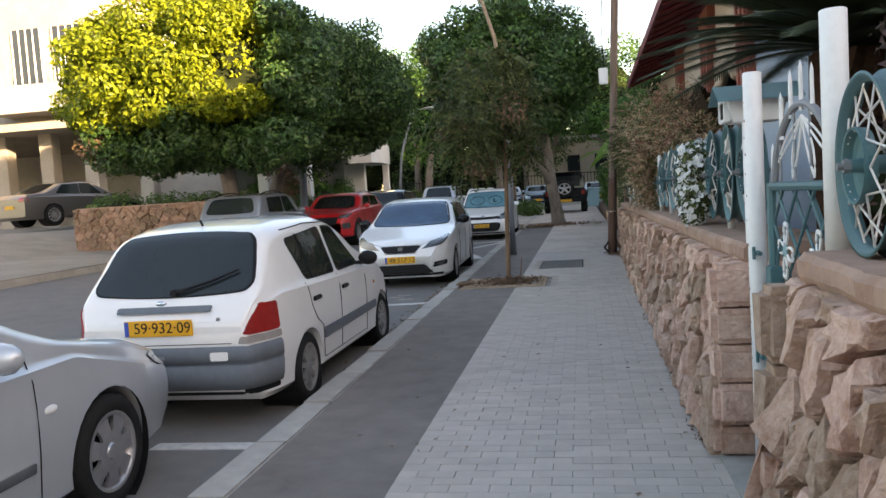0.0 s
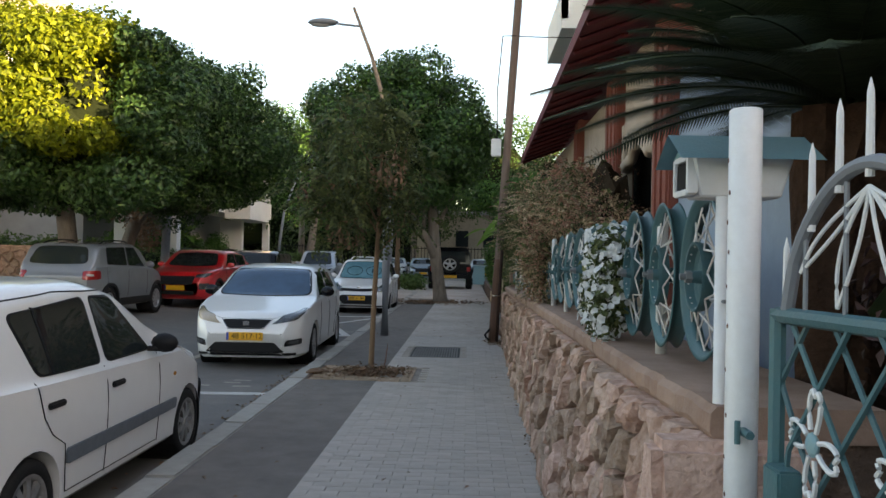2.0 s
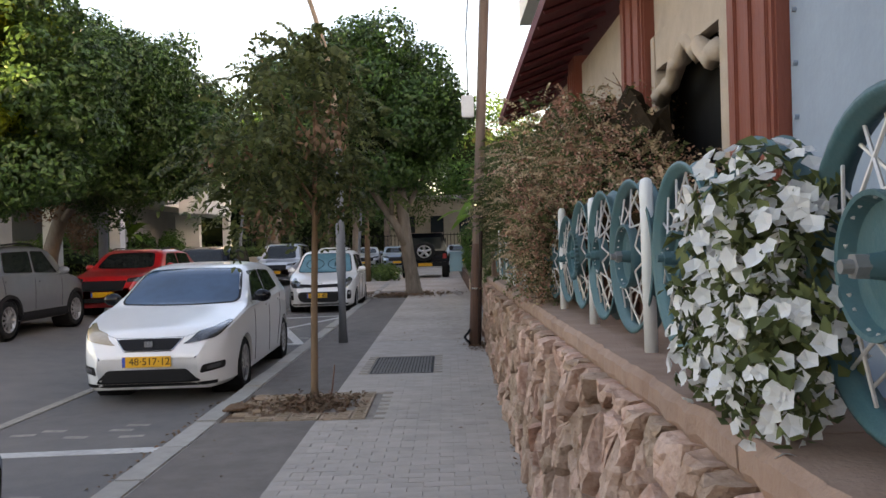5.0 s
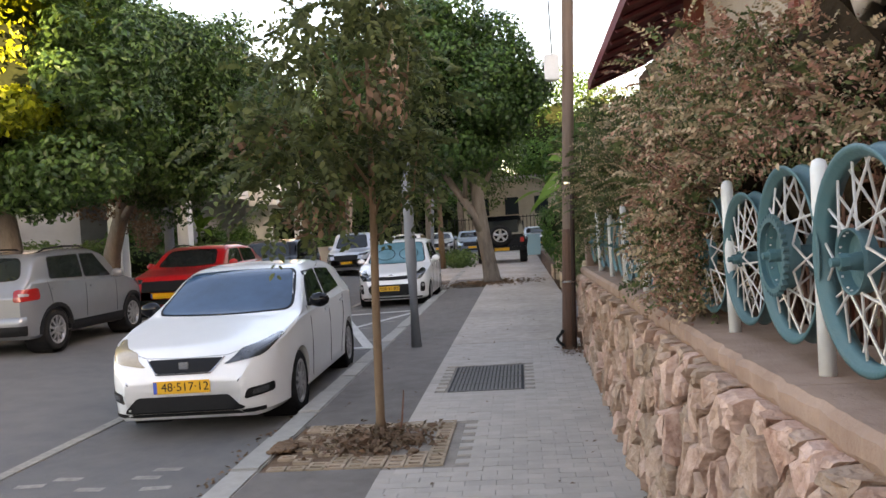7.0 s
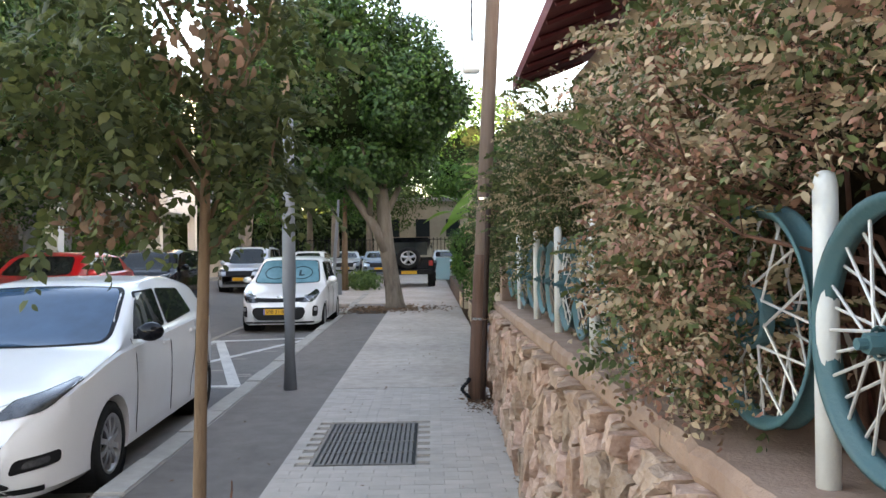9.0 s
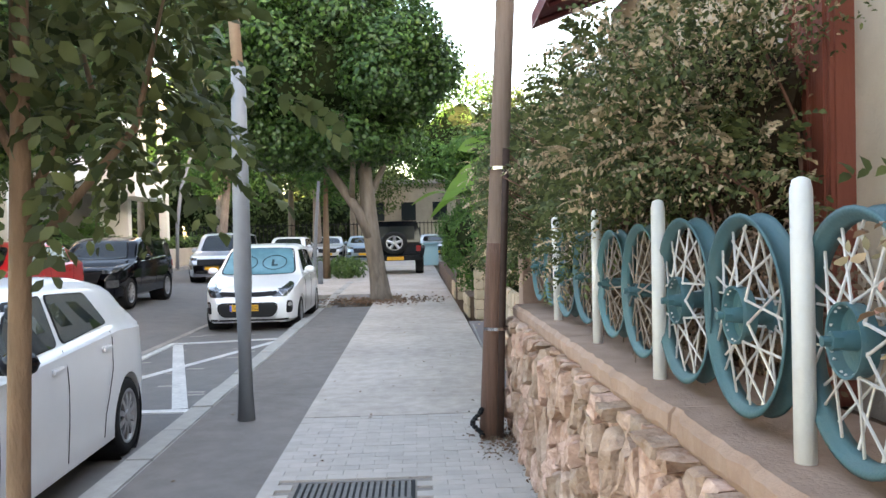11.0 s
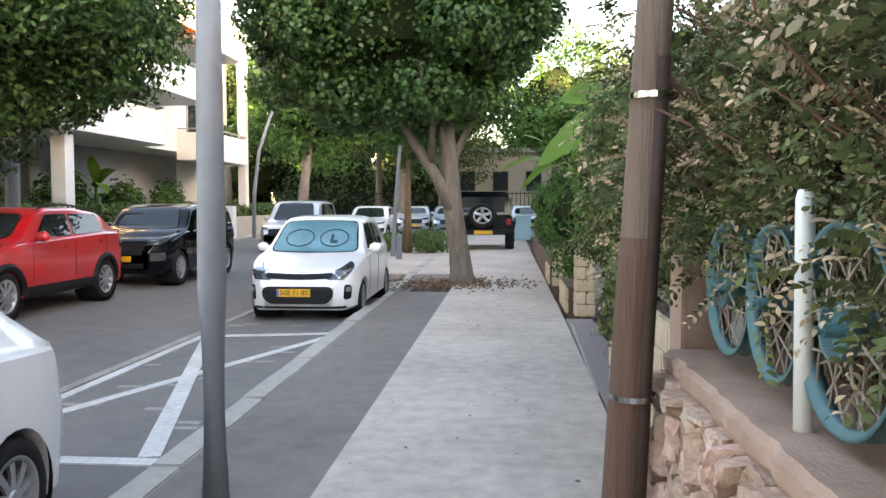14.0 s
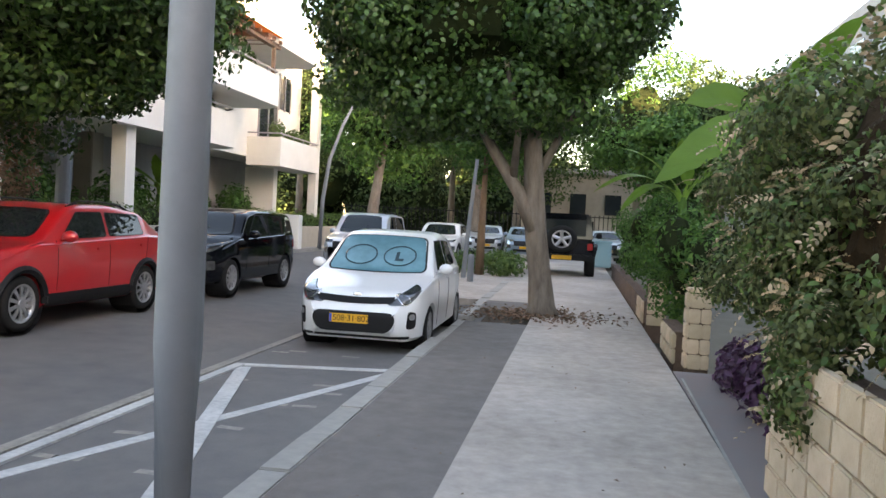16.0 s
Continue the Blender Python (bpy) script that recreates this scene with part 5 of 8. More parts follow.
        skin_patch("grille", bvh, [(-0.46, 0.62), (0.46, 0.62), (0.50, 0.84), (-0.50, 0.84)], "y", -1, M_BLACKP, car, off=0.010, nu=10, nv=4)
        skin_patch("lower_grille", bvh, [(-0.50, 0.36), (0.50, 0.36), (0.50, 0.46), (-0.50, 0.46)], "y", -1, M_BLACKP, car, off=0.010, nu=10, nv=2)
        band("rear_bumper", bvh, L - 0.75, 42, 138, [(0.60, 0.0), (0.58, 0.025), (0.48, 0.035), (0.46, 0.03)], paint, car)
        band("bumper_skirt", bvh, L - 0.75, 42, 138, [(0.46, 0.028), (0.40, 0.032), (0.33, 0.025), (0.28, -0.02)], M_BLACKP, car)
        handle(car, bvh, b - 0.22, 0.95, paint)
        handle(car, bvh, c - 0.05, 0.98, paint)
        door_seams(car, bvh, (a - 0.12, b), 0.45, 1.08)
        if plate_text is not None:
            plate(car, bvh, 0, 0.54, -1, plate_text)
            plate(car, bvh, 0, 0.72, 1, plate_text)
    return car, bvh

suv("crossover_car", "bright red crossover car with black wheel-arch cladding", M_CARRED, -7.15, 24.75, 0, 4.45, 1.80, 1.56, (0.92, 3.62), 0.335)
suv("boxy_suv", "black boxy car parked across the road", M_CARBLACK, -6.98, 30.2, 0, 4.35, 1.80, 1.62, (0.88, 3.55), 0.335, boxy=1.0, cladding=False, rails=False)
suv("small_suv", "grey small off-road car parked across the road", M_CARGREY, -7.78, 23.75, 180, 3.95, 1.70, 1.62, (0.72, 3.22), 0.325, boxy=0.8)
suv("estate_suv", "pale silver off-road car with roof rails", M_CARSILVER, -6.55, 40.0, 0, 4.5, 1.80, 1.75, (0.9, 3.6), 0.35, boxy=0.8)
suv("parked_suv", "white off-road car parked beyond the tree", M_CARWHITE2, -5.6, 49.0, 0, 4.4, 1.8, 1.6, (0.9, 3.5), 0.34, boxy=0.4, detail=True)
suv("parked_car", "pale silver car parked beyond the tree", M_CARSILVER, -4.3, 55.5, 4, 4.3, 1.75, 1.5, (0.9, 3.5), 0.32, z=0.05)
suv("parked_car", "pale blue car parked beyond the tree", M_CARBLUE, -2.3, 54.0, 3, 4.2, 1.75, 1.5, (0.9, 3.5), 0.32, z=0.05)
suv("parked_car", "small silver car parked at the end of the pavement", M_CARSILVER, 1.5, 56.0, 0, 4.2, 1.75, 1.5, (0.9, 3.5), 0.32, z=0.05)

# bronze saloon on the driveway
top = [(0, 0.55), (0.07, 0.70), (0.5, 0.80), (1.25, 0.92), (2.1, 1.38), (2.6, 1.43), (3.3, 1.38), (4.0, 1.08), (4.6, 1.02), (4.7, 0.85)]
car, bvh = make_car("saloon_car", "bronze saloon car parked on the rising driveway", M_CARBRONZE, -16.2, 29.6, 162, 4.7, 1.85, top, [(0, 0.6), (1.2, 0.9), (4.7, 0.95)], 1.0, (0.95, 3.75), 0.33, M_STEELRIM, 10, z=1.20, sill=0.2)
windows(car, bvh, [[(1.85, 0.97), (2.65, 0.99), (2.65, 1.32), (2.25, 1.32)], [(2.72, 0.99), (3.6, 1.02), (3.3, 1.30), (2.72, 1.32)]], [(-0.6, 0.97), (0.6, 0.97), (0.5, 1.33), (-0.5, 1.33)], [(-0.6, 1.10), (0.6, 1.10), (0.5, 1.33), (-0.5, 1.33)])
for s in (-1, 1):
    q = [(s * 0.5, 0.78), (s * 0.82, 0.78), (s * 0.80, 0.92), (s * 0.5, 0.90)]
    skin_patch("tail_light", bvh, q if s > 0 else q[::-1], "y", 1, M_TAIL, car, off=0.012, nu=4, nv=2)
plate(car, bvh, 0, 0.62, 1, "")

# black off-road car at the end of the pavement: upright box body
def jeep():
    car = tagged(empty("off_road_car", -0.37, 44.2, 0), "black upright off-road car with a spare wheel on its tail", "car")
    car.scale = (1.27, 1.0, 1.13)
    bm = bmesh.new()
    box(bm, -0.82, 0.82, 0.05, 3.6, 0.52, 1.12, bevel=0.05)
    part("body", bm, M_CARBLACK, car)
    bm = bmesh.new()
    v = []
    for z, w, y0, y1 in ((1.12, 0.80, 0.06, 2.3), (1.86, 0.70, 0.12, 2.0)):
        v.append([bm.verts.new(p) for p in ((-w, y0, z), (w, y0, z), (w, y1, z), (-w, y1, z))])
    for k in range(4):
        bm.faces.new((v[0][k], v[0][(k + 1) % 4], v[1][(k + 1) % 4], v[1][k]))
    bm.faces.new(v[1])
    bmesh.ops.bevel(bm, geom=bm.edges[:], offset=0.05, segments=2, affect="EDGES")
    part("hard_top", bm, M_CARBLACK, car)
    bm = bmesh.new()
    box(bm, -0.60, 0.60, 0.055, 0.10, 1.20, 1.68, bevel=0.01)
    part("rear_window", bm, M_CARGLASS, car)
    for s in (-1, 1):
        bm = bmesh.new()
        box(bm, s * 0.765 - 0.02, s * 0.765 + 0.02, 0.35, 1.9, 1.20, 1.66, bevel=0.01)
        part("side_window", bm, M_CARGLASS, car)
        bm = bmesh.new()
        box(bm, s * 0.72 - 0.07, s * 0.72 + 0.07, -0.02, 0.06, 0.80, 1.0, bevel=0.01)
        part("tail_light", bm, M_TAIL, car)
        bm = bmesh.new()
        tube(bm, [(s * 0.82, 0.18, 0.60), (s * 0.86, 0.25, 0.86), (s * 0.87, 0.65, 0.95), (s * 0.86, 1.02, 0.84), (s * 0.82, 1.12, 0.60)], 0.06, n=6)
        part("wheel_arch", bm, M_BLACKP, car)
        for wy in (0.65, 3.0):
            car_wheel(car, s * 0.74, wy, 0.40, 0.40, s, M_RIM, 5, width=0.26)
        bm = bmesh.new()
        blob(bm, s * 0.98, 2.05, 1.22, 0.09, 0.06, 0.10, sub=2, rough=0)
        part("mirror", bm, M_BLACKP, car)
    bm = bmesh.new()
    box(bm, -0.80, 0.80, -0.10, 0.05, 0.48, 0.66, bevel=0.03)
    part("rear_bumper", bm, M_BLACKP, car)
    bm = bmesh.new()
    box(bm, -0.26, 0.26, -0.115, -0.10, 0.50, 0.62, bevel=0.004)
    part("number_plate", bm, M_PLATE, car)
    sp = empty("spare_wheel", -0.02, -0.12, 1.10, 90)
    sp.parent = car
    bm = bmesh.new()
    lathe(bm, [(-0.12, 0.25), (-0.12, 0.36), (-0.06, 0.40), (0.06, 0.40), (0.10, 0.36), (0.10, 0.25)], n=32, closed=True)
    part("tyre", bm, M_RUBBER, sp, smooth=True)
    bm = bmesh.new()
    for k in range(5):
        a = 2 * math.pi * k / 5 + 0.3
        rod(bm, (-0.10, 0.04 * math.cos(a), 0.04 * math.sin(a)), (-0.10, 0.245 * math.cos(a), 0.245 * math.sin(a)), 0.05, 0.06, n=6)
    lathe(bm, [(-0.125, 0.262), (-0.125, 0.235), (-0.05, 0.22)], n=28)
    lathe(bm, [(-0.13, 0.001), (-0.13, 0.07), (-0.08, 0.09)], n=16)
    part("rim", bm, M_RIM, sp)
jeep()


# ---- buildings across the road ----
def white_flats():
    b = tagged(empty("apartment_building"), "white rendered apartment building with stepped balconies", "building")
    bm = bmesh.new()
    box(bm, -17.4, -12.3, 33.5, 51.2, 3.7, 9.3)
    part("wall", bm, M_PLASTER, b)
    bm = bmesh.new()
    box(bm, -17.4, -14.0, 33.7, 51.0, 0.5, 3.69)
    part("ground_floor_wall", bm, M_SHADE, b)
    bm = bmesh.new()
    box(bm, -17.6, -12.1, 33.3, 51.4, 9.31, 9.55, bevel=0.03)
    part("roof", bm, M_PLASTER, b)
    bm = bmesh.new()
    box(bm, -11.6, -11.25, 50.6, 51.0, 0.4, 9.0)
    part("corner_column", bm, M_PLASTER, b)
    bm = bmesh.new()
    box(bm, -13.1, -11.9, 47.4, 47.8, 0.4, 3.4)
    part("ground_wall", bm, M_PLASTER, b)
    for x0, x1, y0, y1, z0, z1 in ((-12.3, -10.95, 45.6, 50.6, 3.38, 4.45), (-13.9, -10.95, 28.5, 42.1, 3.65, 4.75), (-12.3, -10.3, 35.6, 44.1, 5.28, 6.33), (-12.3, -10.4, 42.9, 48.2, 7.45, 8.75)):
        bal = empty("balcony")
        bal.parent = b
        bm = bmesh.new()
        prism(bm, [(x0, y0), (x1, y0), (x1, y1 - 0.55), (x1 - 0.55, y1), (x0, y1)], z0, z0 + 0.2)
        part("slab", bm, M_PLASTER, bal)
        bm = bmesh.new()
        prism(bm, [(x0, y0), (x1, y0), (x1, y1 - 0.55), (x1 - 0.55, y1), (x0, y1), (x0, y1 - 0.14), (x1 - 0.61, y1 - 0.14), (x1 - 0.14, y1 - 0.61), (x1 - 0.14, y0 + 0.14), (x0, y0 + 0.14)], z0 + 0.2, z1)
        part("parapet", bm, M_PLASTER, bal)
        bm = bmesh.new()
        tube(bm, [(x0, y0 + 0.07, z1 + 0.15), (x1 - 0.07, y0 + 0.07, z1 + 0.15), (x1 - 0.07, y1 - 0.58, z1 + 0.15), (x1 - 0.58, y1 - 0.07, z1 + 0.15), (x0, y1 - 0.07, z1 + 0.15)], 0.03, n=6)
        part("rail", bm, M_SHADE, bal)
        for k in range(int((y1 - y0) / 1.1)):
            bm = bmesh.new()
            rod(bm, (x1 - 0.07, y0 + 0.4 + 1.1 * k, z1 - 0.02), (x1 - 0.07, y0 + 0.4 + 1.1 * k, z1 + 0.15), 0.02, n=5)
            part("rail_post", bm, M_SHADE, bal)
    for x, y, z1 in ((-11.4, 36.0, 3.66), (-11.4, 31.2, 3.66)):
        bm = bmesh.new()
        box(bm, x - 0.2, x + 0.2, y - 0.22, y + 0.22, 0.4, z1)
        part("column", bm, M_PLASTER, b)
    for y0, z0, w, h in ((36.2, 4.2, 2.0, 1.0), (39.4, 4.2, 1.8, 1.0), (46.6, 4.3, 1.8, 2.1), (37.2, 5.9, 1.8, 2.1), (41.2, 5.9, 1.8, 2.1), (45.0, 6.1, 1.2, 1.0), (48.6, 5.9, 1.2, 1.4), (44.0, 7.9, 2.2, 1.2)):
        win = empty("window")
        win.parent = b
        bm = bmesh.new()
        box(bm, -12.33, -12.27, y0, y0 + w, z0, z0 + h)
        part("pane", bm, M_WIN, win)
        bm = bmesh.new()
        for a, c in ((y0 - 0.06, y0), (y0 + w / 2 - 0.03, y0 + w / 2 + 0.03), (y0 + w, y0 + w + 0.06)):
            box(bm, -12.30, -12.24, a, c, z0 - 0.05, z0 + h + 0.05)
        part("frame", bm, M_SHADE, win)
    for y in (40.2, 43.6):
        bm = bmesh.new()
        box(bm, -10.62, -10.5, y - 0.06, y + 0.06, 6.30, 7.32)
        part("pergola_post", bm, M_WOOD, b)
    bm = bmesh.new()
    box(bm, -10.66, -10.46, 38.6, 44.0, 7.32, 7.44)
    part("pergola_beam", bm, M_WOOD, b, "brown wooden pergola beam")
    for k in range(9):
        bm = bmesh.new()
        box(bm, -12.3, -10.3, 38.8 + 0.6 * k, 38.9 + 0.6 * k, 7.44, 7.56)
        part("pergola_slat", bm, M_WOOD, b)
    bm = bmesh.new()
    sheet(bm, [[(x, y, 7.62 + 0.10 * j) for j, x in enumerate((-10.2, -11.2, -12.3))] for y in (38.6, 41, 43.6)])
    bmesh.ops.solidify(bm, geom=bm.faces[:], thickness=0.05)
    part("awning", bm, M_ORANGE, b, "terracotta roof over the balcony")
white_flats()

def pillar_flats():
    b = tagged(empty("apartment_building"), "pale apartment building raised on columns over parking", "building")
    bm = bmesh.new()
    box(bm, -40, -17.6, 30, 46, 5.0, 12.5)
    part("wall", bm, M_FLATS, b)
    bm = bmesh.new()
    box(bm, -40, -16.6, 29.2, 46, 4.72, 5.0)
    part("floor_slab", bm, M_FLATS, b)
    bm = bmesh.new()
    box(bm, -40, -14.8, 41, 46, 0.4, 5.0)
    part("rear_wall", bm, M_SHADE, b)
    for x, y in ((-16.3, 31.5), (-18.3, 31), (-20.2, 31), (-22.2, 31), (-14.9, 35), (-13.7, 38)):
        bm = bmesh.new()
        box(bm, x - 0.28, x + 0.28, y - 0.28, y + 0.28, 0.4, 4.75, bevel=0.02)
        part("column", bm, M_FLATS, b)
    bal = empty("balcony")
    bal.parent = b
    bm = bmesh.new()
    box(bm, -21, -17.0, 28.6, 30, 5.3, 5.55)
    box(bm, -21, -17.0, 28.6, 28.75, 5.55, 6.3)
    part("slab", bm, M_SHADE, bal)
    for k in range(14):
        bm = bmesh.new()
        rod(bm, (-20.9 + 0.3 * k, 28.7, 6.3), (-20.9 + 0.3 * k, 28.7, 7.2), 0.02, n=5)
        part("bar", bm, M_WHITE, bal)
    for x in (-20.6, -18.9):
        w = empty("window")
        w.parent = b
        bm = bmesh.new()
        box(bm, x, x + 1.2, 29.93, 30.02, 6.0, 8.6)
        part("pane", bm, M_WIN, w)
        bm = bmesh.new()
        for k in range(5):
            box(bm, x + 0.3 * k - 0.02, x + 0.3 * k + 0.02, 29.90, 30.0, 6.0, 8.6)
        part("frame", bm, M_WHITE, w)
pillar_flats()

bm = bmesh.new()
box(bm, -10.75, -10.45, 34, 62, 0.2, 1.15, bevel=0.02)
tagged(part("wall_planter", bm, M_BEIGE), "low beige rendered planter wall across the road", "wall", kind="structure")
cab = tagged(empty("utility_cabinet", -10.15, 45.0, 0.34), "white utility cabinet by the planter wall", "cabinet")
bm = bmesh.new()
box(bm, -0.32, 0.32, -0.2, 0.2, 0, 1.25, bevel=0.015)
part("body", bm, M_PLASTER, cab)
bm = bmesh.new()
box(bm, -0.28, 0.28, -0.215, -0.2, 0.08, 1.18, bevel=0.005)
part("door", bm, M_PLASTER, cab)
# stone wall by the driveway
dw = tagged(empty("wall_driveway"), "brown stone retaining wall beside the driveway", "wall", kind="structure")
bm = bmesh.new()
box(bm, -12.75, -9.0, 21.35, 21.75, 0.2, 1.62, bevel=0.03)
part("wall_body", bm, M_CAP, dw)
# fence and backdrop wall at the end
fence = tagged(empty("end_fence"), "dark steel fence on a low wall at the street's end", "fence", kind="structure")
bm = bmesh.new()
box(bm, -14, 9, 63.8, 64.1, -0.3, 0.9)
part("base_wall", bm, M_SHADE, fence)
bm = bmesh.new()
rod(bm, (0, 0, 0.9), (0, 0, 2.4), 0.025, n=5)
bar2 = bpy.data.meshes.new("bar")
bm.to_mesh(bar2)
bm.free()
bar2.materials.append(M_BLACKP)
for k in range(92):
    ob = new("bar", bar2)
    ob.parent = fence
    ob.matrix_basis = pose(-14 + 0.25 * k, 63.95, 0)
bm = bmesh.new()
for z in (1.1, 2.25):
    box(bm, -14, 9, 63.93, 63.97, z, z + 0.05)
part("rail", bm, M_BLACKP, fence)
far_house = tagged(empty("far_house"), "pale far house behind the fence", "house")
bm = bmesh.new()
box(bm, -4, 5, 74, 80, -0.3, 5.4)
part("wall", bm, M_BEIGE, far_house)
bm = bmesh.new()
box(bm, -4.3, 5.3, 73.7, 80.3, 5.4, 5.7)
part("roof", bm, M_SHADE, far_house)
for x in (-3, -0.6, 1.8):
    bm = bmesh.new()
    box(bm, x, x + 1.1, 73.9, 74.05, 2.6, 4.0)
    part("window", bm, M_WIN, far_house)


# ---- trees and shrubs ----
def tree(name, label, trunk, limbs, clumps, leaf_mat, n, size, aspect=0.55, core=None, seed=1, extra=None, bark=M_BARK, inner=0.55, core_mat=M_CORE, up=0.35, droop=0.5, oval=False):
    t = tagged(empty(name), label, "tree")
    bm = bmesh.new()
    tube(bm, [p for p, _ in trunk], [r for _, r in trunk], n=14, wobble=0.07, seed=seed)
    part("trunk", bm, bark, t, smooth=True)
    for pts in limbs:
        bm = bmesh.new()
        tube(bm, [p for p, _ in pts], [r for _, r in pts], n=8, wobble=0.08, seed=seed + 3)
        part("limb", bm, bark, t, smooth=True)
    p, nr = clump_points(clumps, n, seed, inner=inner, up=up)
    leaves_mesh("crown", p, nr, size, aspect, leaf_mat, t, seed=seed, droop=droop, oval=oval)
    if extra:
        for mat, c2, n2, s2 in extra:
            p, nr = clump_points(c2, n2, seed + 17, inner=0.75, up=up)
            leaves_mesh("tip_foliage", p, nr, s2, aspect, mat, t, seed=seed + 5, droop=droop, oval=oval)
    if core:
        # dark blobs fill the crown in place of its inner shade
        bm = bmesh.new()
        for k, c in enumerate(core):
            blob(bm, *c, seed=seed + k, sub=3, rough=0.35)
        part("crown_shade", bm, core_mat, t)
    return t

# street ficus over the pavement
fc = crown_clumps(-1.85, 32.2, 5.75, 3.05, 2.7, 2.6, 80, 0.75, 3, flat=0.6) + [(-1.6 + 1.5 * math.cos(k * 1.26), 32.1 + 1.3 * math.sin(k * 1.26), 3.85, 0.9, 0.9, 0.6) for k in range(5)] + [(-1.0, 32.1, 3.8, 0.9, 0.8, 0.6), (-2.3, 32.0, 3.75, 1.0, 0.9, 0.6), (-1.6, 31.4, 3.7, 0.9, 0.8, 0.5)]
# lighter green leaves are added over the clumps above z=5.2
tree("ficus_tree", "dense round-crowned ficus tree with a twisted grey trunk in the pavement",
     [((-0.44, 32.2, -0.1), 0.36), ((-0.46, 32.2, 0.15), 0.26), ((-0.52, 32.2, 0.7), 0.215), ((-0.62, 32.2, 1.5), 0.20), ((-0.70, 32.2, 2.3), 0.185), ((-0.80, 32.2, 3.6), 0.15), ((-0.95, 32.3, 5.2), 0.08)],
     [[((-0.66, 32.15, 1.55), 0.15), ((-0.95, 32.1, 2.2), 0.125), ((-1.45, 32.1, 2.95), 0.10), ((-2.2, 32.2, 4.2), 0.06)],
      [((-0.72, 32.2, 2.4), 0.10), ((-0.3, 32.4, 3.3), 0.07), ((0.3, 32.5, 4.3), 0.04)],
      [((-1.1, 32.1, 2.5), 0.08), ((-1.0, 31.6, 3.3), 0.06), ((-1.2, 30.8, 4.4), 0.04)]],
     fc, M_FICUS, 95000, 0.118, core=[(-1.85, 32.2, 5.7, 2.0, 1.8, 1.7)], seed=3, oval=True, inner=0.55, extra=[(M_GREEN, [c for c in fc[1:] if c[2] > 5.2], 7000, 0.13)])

# large trees across the road
# sunlight is coloured in: upper-left clumps get the yellow leaf, the rest plain green
c1 = crown_clumps(-9.0, 21.2, 4.45, 3.5, 2.6, 2.25, 150, 0.52, 5, flat=0.7)
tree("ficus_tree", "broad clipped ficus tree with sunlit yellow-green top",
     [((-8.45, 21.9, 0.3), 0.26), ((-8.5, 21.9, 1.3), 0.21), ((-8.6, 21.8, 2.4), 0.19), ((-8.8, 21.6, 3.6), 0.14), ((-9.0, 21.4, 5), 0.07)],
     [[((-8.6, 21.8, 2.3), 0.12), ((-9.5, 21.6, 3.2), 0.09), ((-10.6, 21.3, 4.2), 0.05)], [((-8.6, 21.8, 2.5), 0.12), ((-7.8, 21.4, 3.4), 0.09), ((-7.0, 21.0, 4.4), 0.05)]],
     [(-9.5, 21.2, 4.75, 2.6, 2.0, 1.6)] + [c for c in c1[1:] if c[2] > 3.75 and c[0] < -6.7], M_FICUS_SUN, 56000, 0.14, core=[(-9.0, 21.4, 4.4, 2.2, 1.5, 1.3)], seed=5, extra=[(M_DRY, [(-11.2, 20.2, 3.1, 0.5, 0.5, 0.35)], 260, 0.12), (M_FICUS, [c for c in c1[1:] if not (c[2] > 3.75 and c[0] < -6.7)] + [(-10.9 + 0.7 * k, 20.8 + 0.5 * (k % 3), 3.0 + 0.15 * (k % 2), 1.0, 0.95, 0.6) for k in range(7)], 38000, 0.125)])
c2 = crown_clumps(-8.0, 27.2, 5.05, 3.1, 3.3, 2.5, 75, 0.85, 8, flat=0.5) + [(-6.4, 25.4, 4.7, 1.0, 1.0, 0.9), (-6.0, 28.4, 4.6, 0.9, 1.1, 0.8)]
tree("ficus_tree", "dark shaded ficus tree reaching over the road",
     [((-9.9, 27.6, 0.3), 0.24), ((-9.7, 27.6, 1.6), 0.20), ((-9.2, 27.5, 3.0), 0.16), ((-8.5, 27.4, 4.6), 0.09)],
     [[((-9.5, 27.6, 2.3), 0.11), ((-8.4, 27.0, 3.2), 0.08), ((-7.2, 26.4, 4.0), 0.05)]],
     c2, M_FICUS, 85000, 0.12, core=[(-8.0, 27.2, 5.0, 2.1, 2.1, 1.5)], seed=8, extra=[(M_DRY, [(-8.8, 25.3, 2.9, 0.6, 0.5, 0.6)], 500, 0.10), (M_FICUS, [(-9.8 + 0.65 * k, 25.6 + 0.9 * (k % 3), 3.25 + 0.2 * (k % 2), 0.9, 0.9, 0.6) for k in range(6)], 14000, 0.12)])
# dry creeper hanging by the far pole
p, nr = clump_points([(-10.6, 30.8, 2.9, 0.6, 0.5, 0.9), (-10.2, 30.6, 2.1, 0.4, 0.4, 0.6)], 1300, 21)
tagged(leaves_mesh("dry_creeper", p, nr, 0.11, 0.5, M_DRY, seed=21), "dry brown creeper hanging from the tree", "creeper")

# young tree in the paved square
cs = crown_clumps(-0.92, 14.95, 2.75, 0.76, 0.9, 0.95, 26, 0.33, 11)
cs = cs[1:] + [(-0.72, 14.95, 2.7, 0.6, 0.6, 0.6), (-1.6, 14.6, 2.35, 0.4, 0.35, 0.4), (-0.45, 14.95, 2.2, 0.25, 0.3, 0.25)]
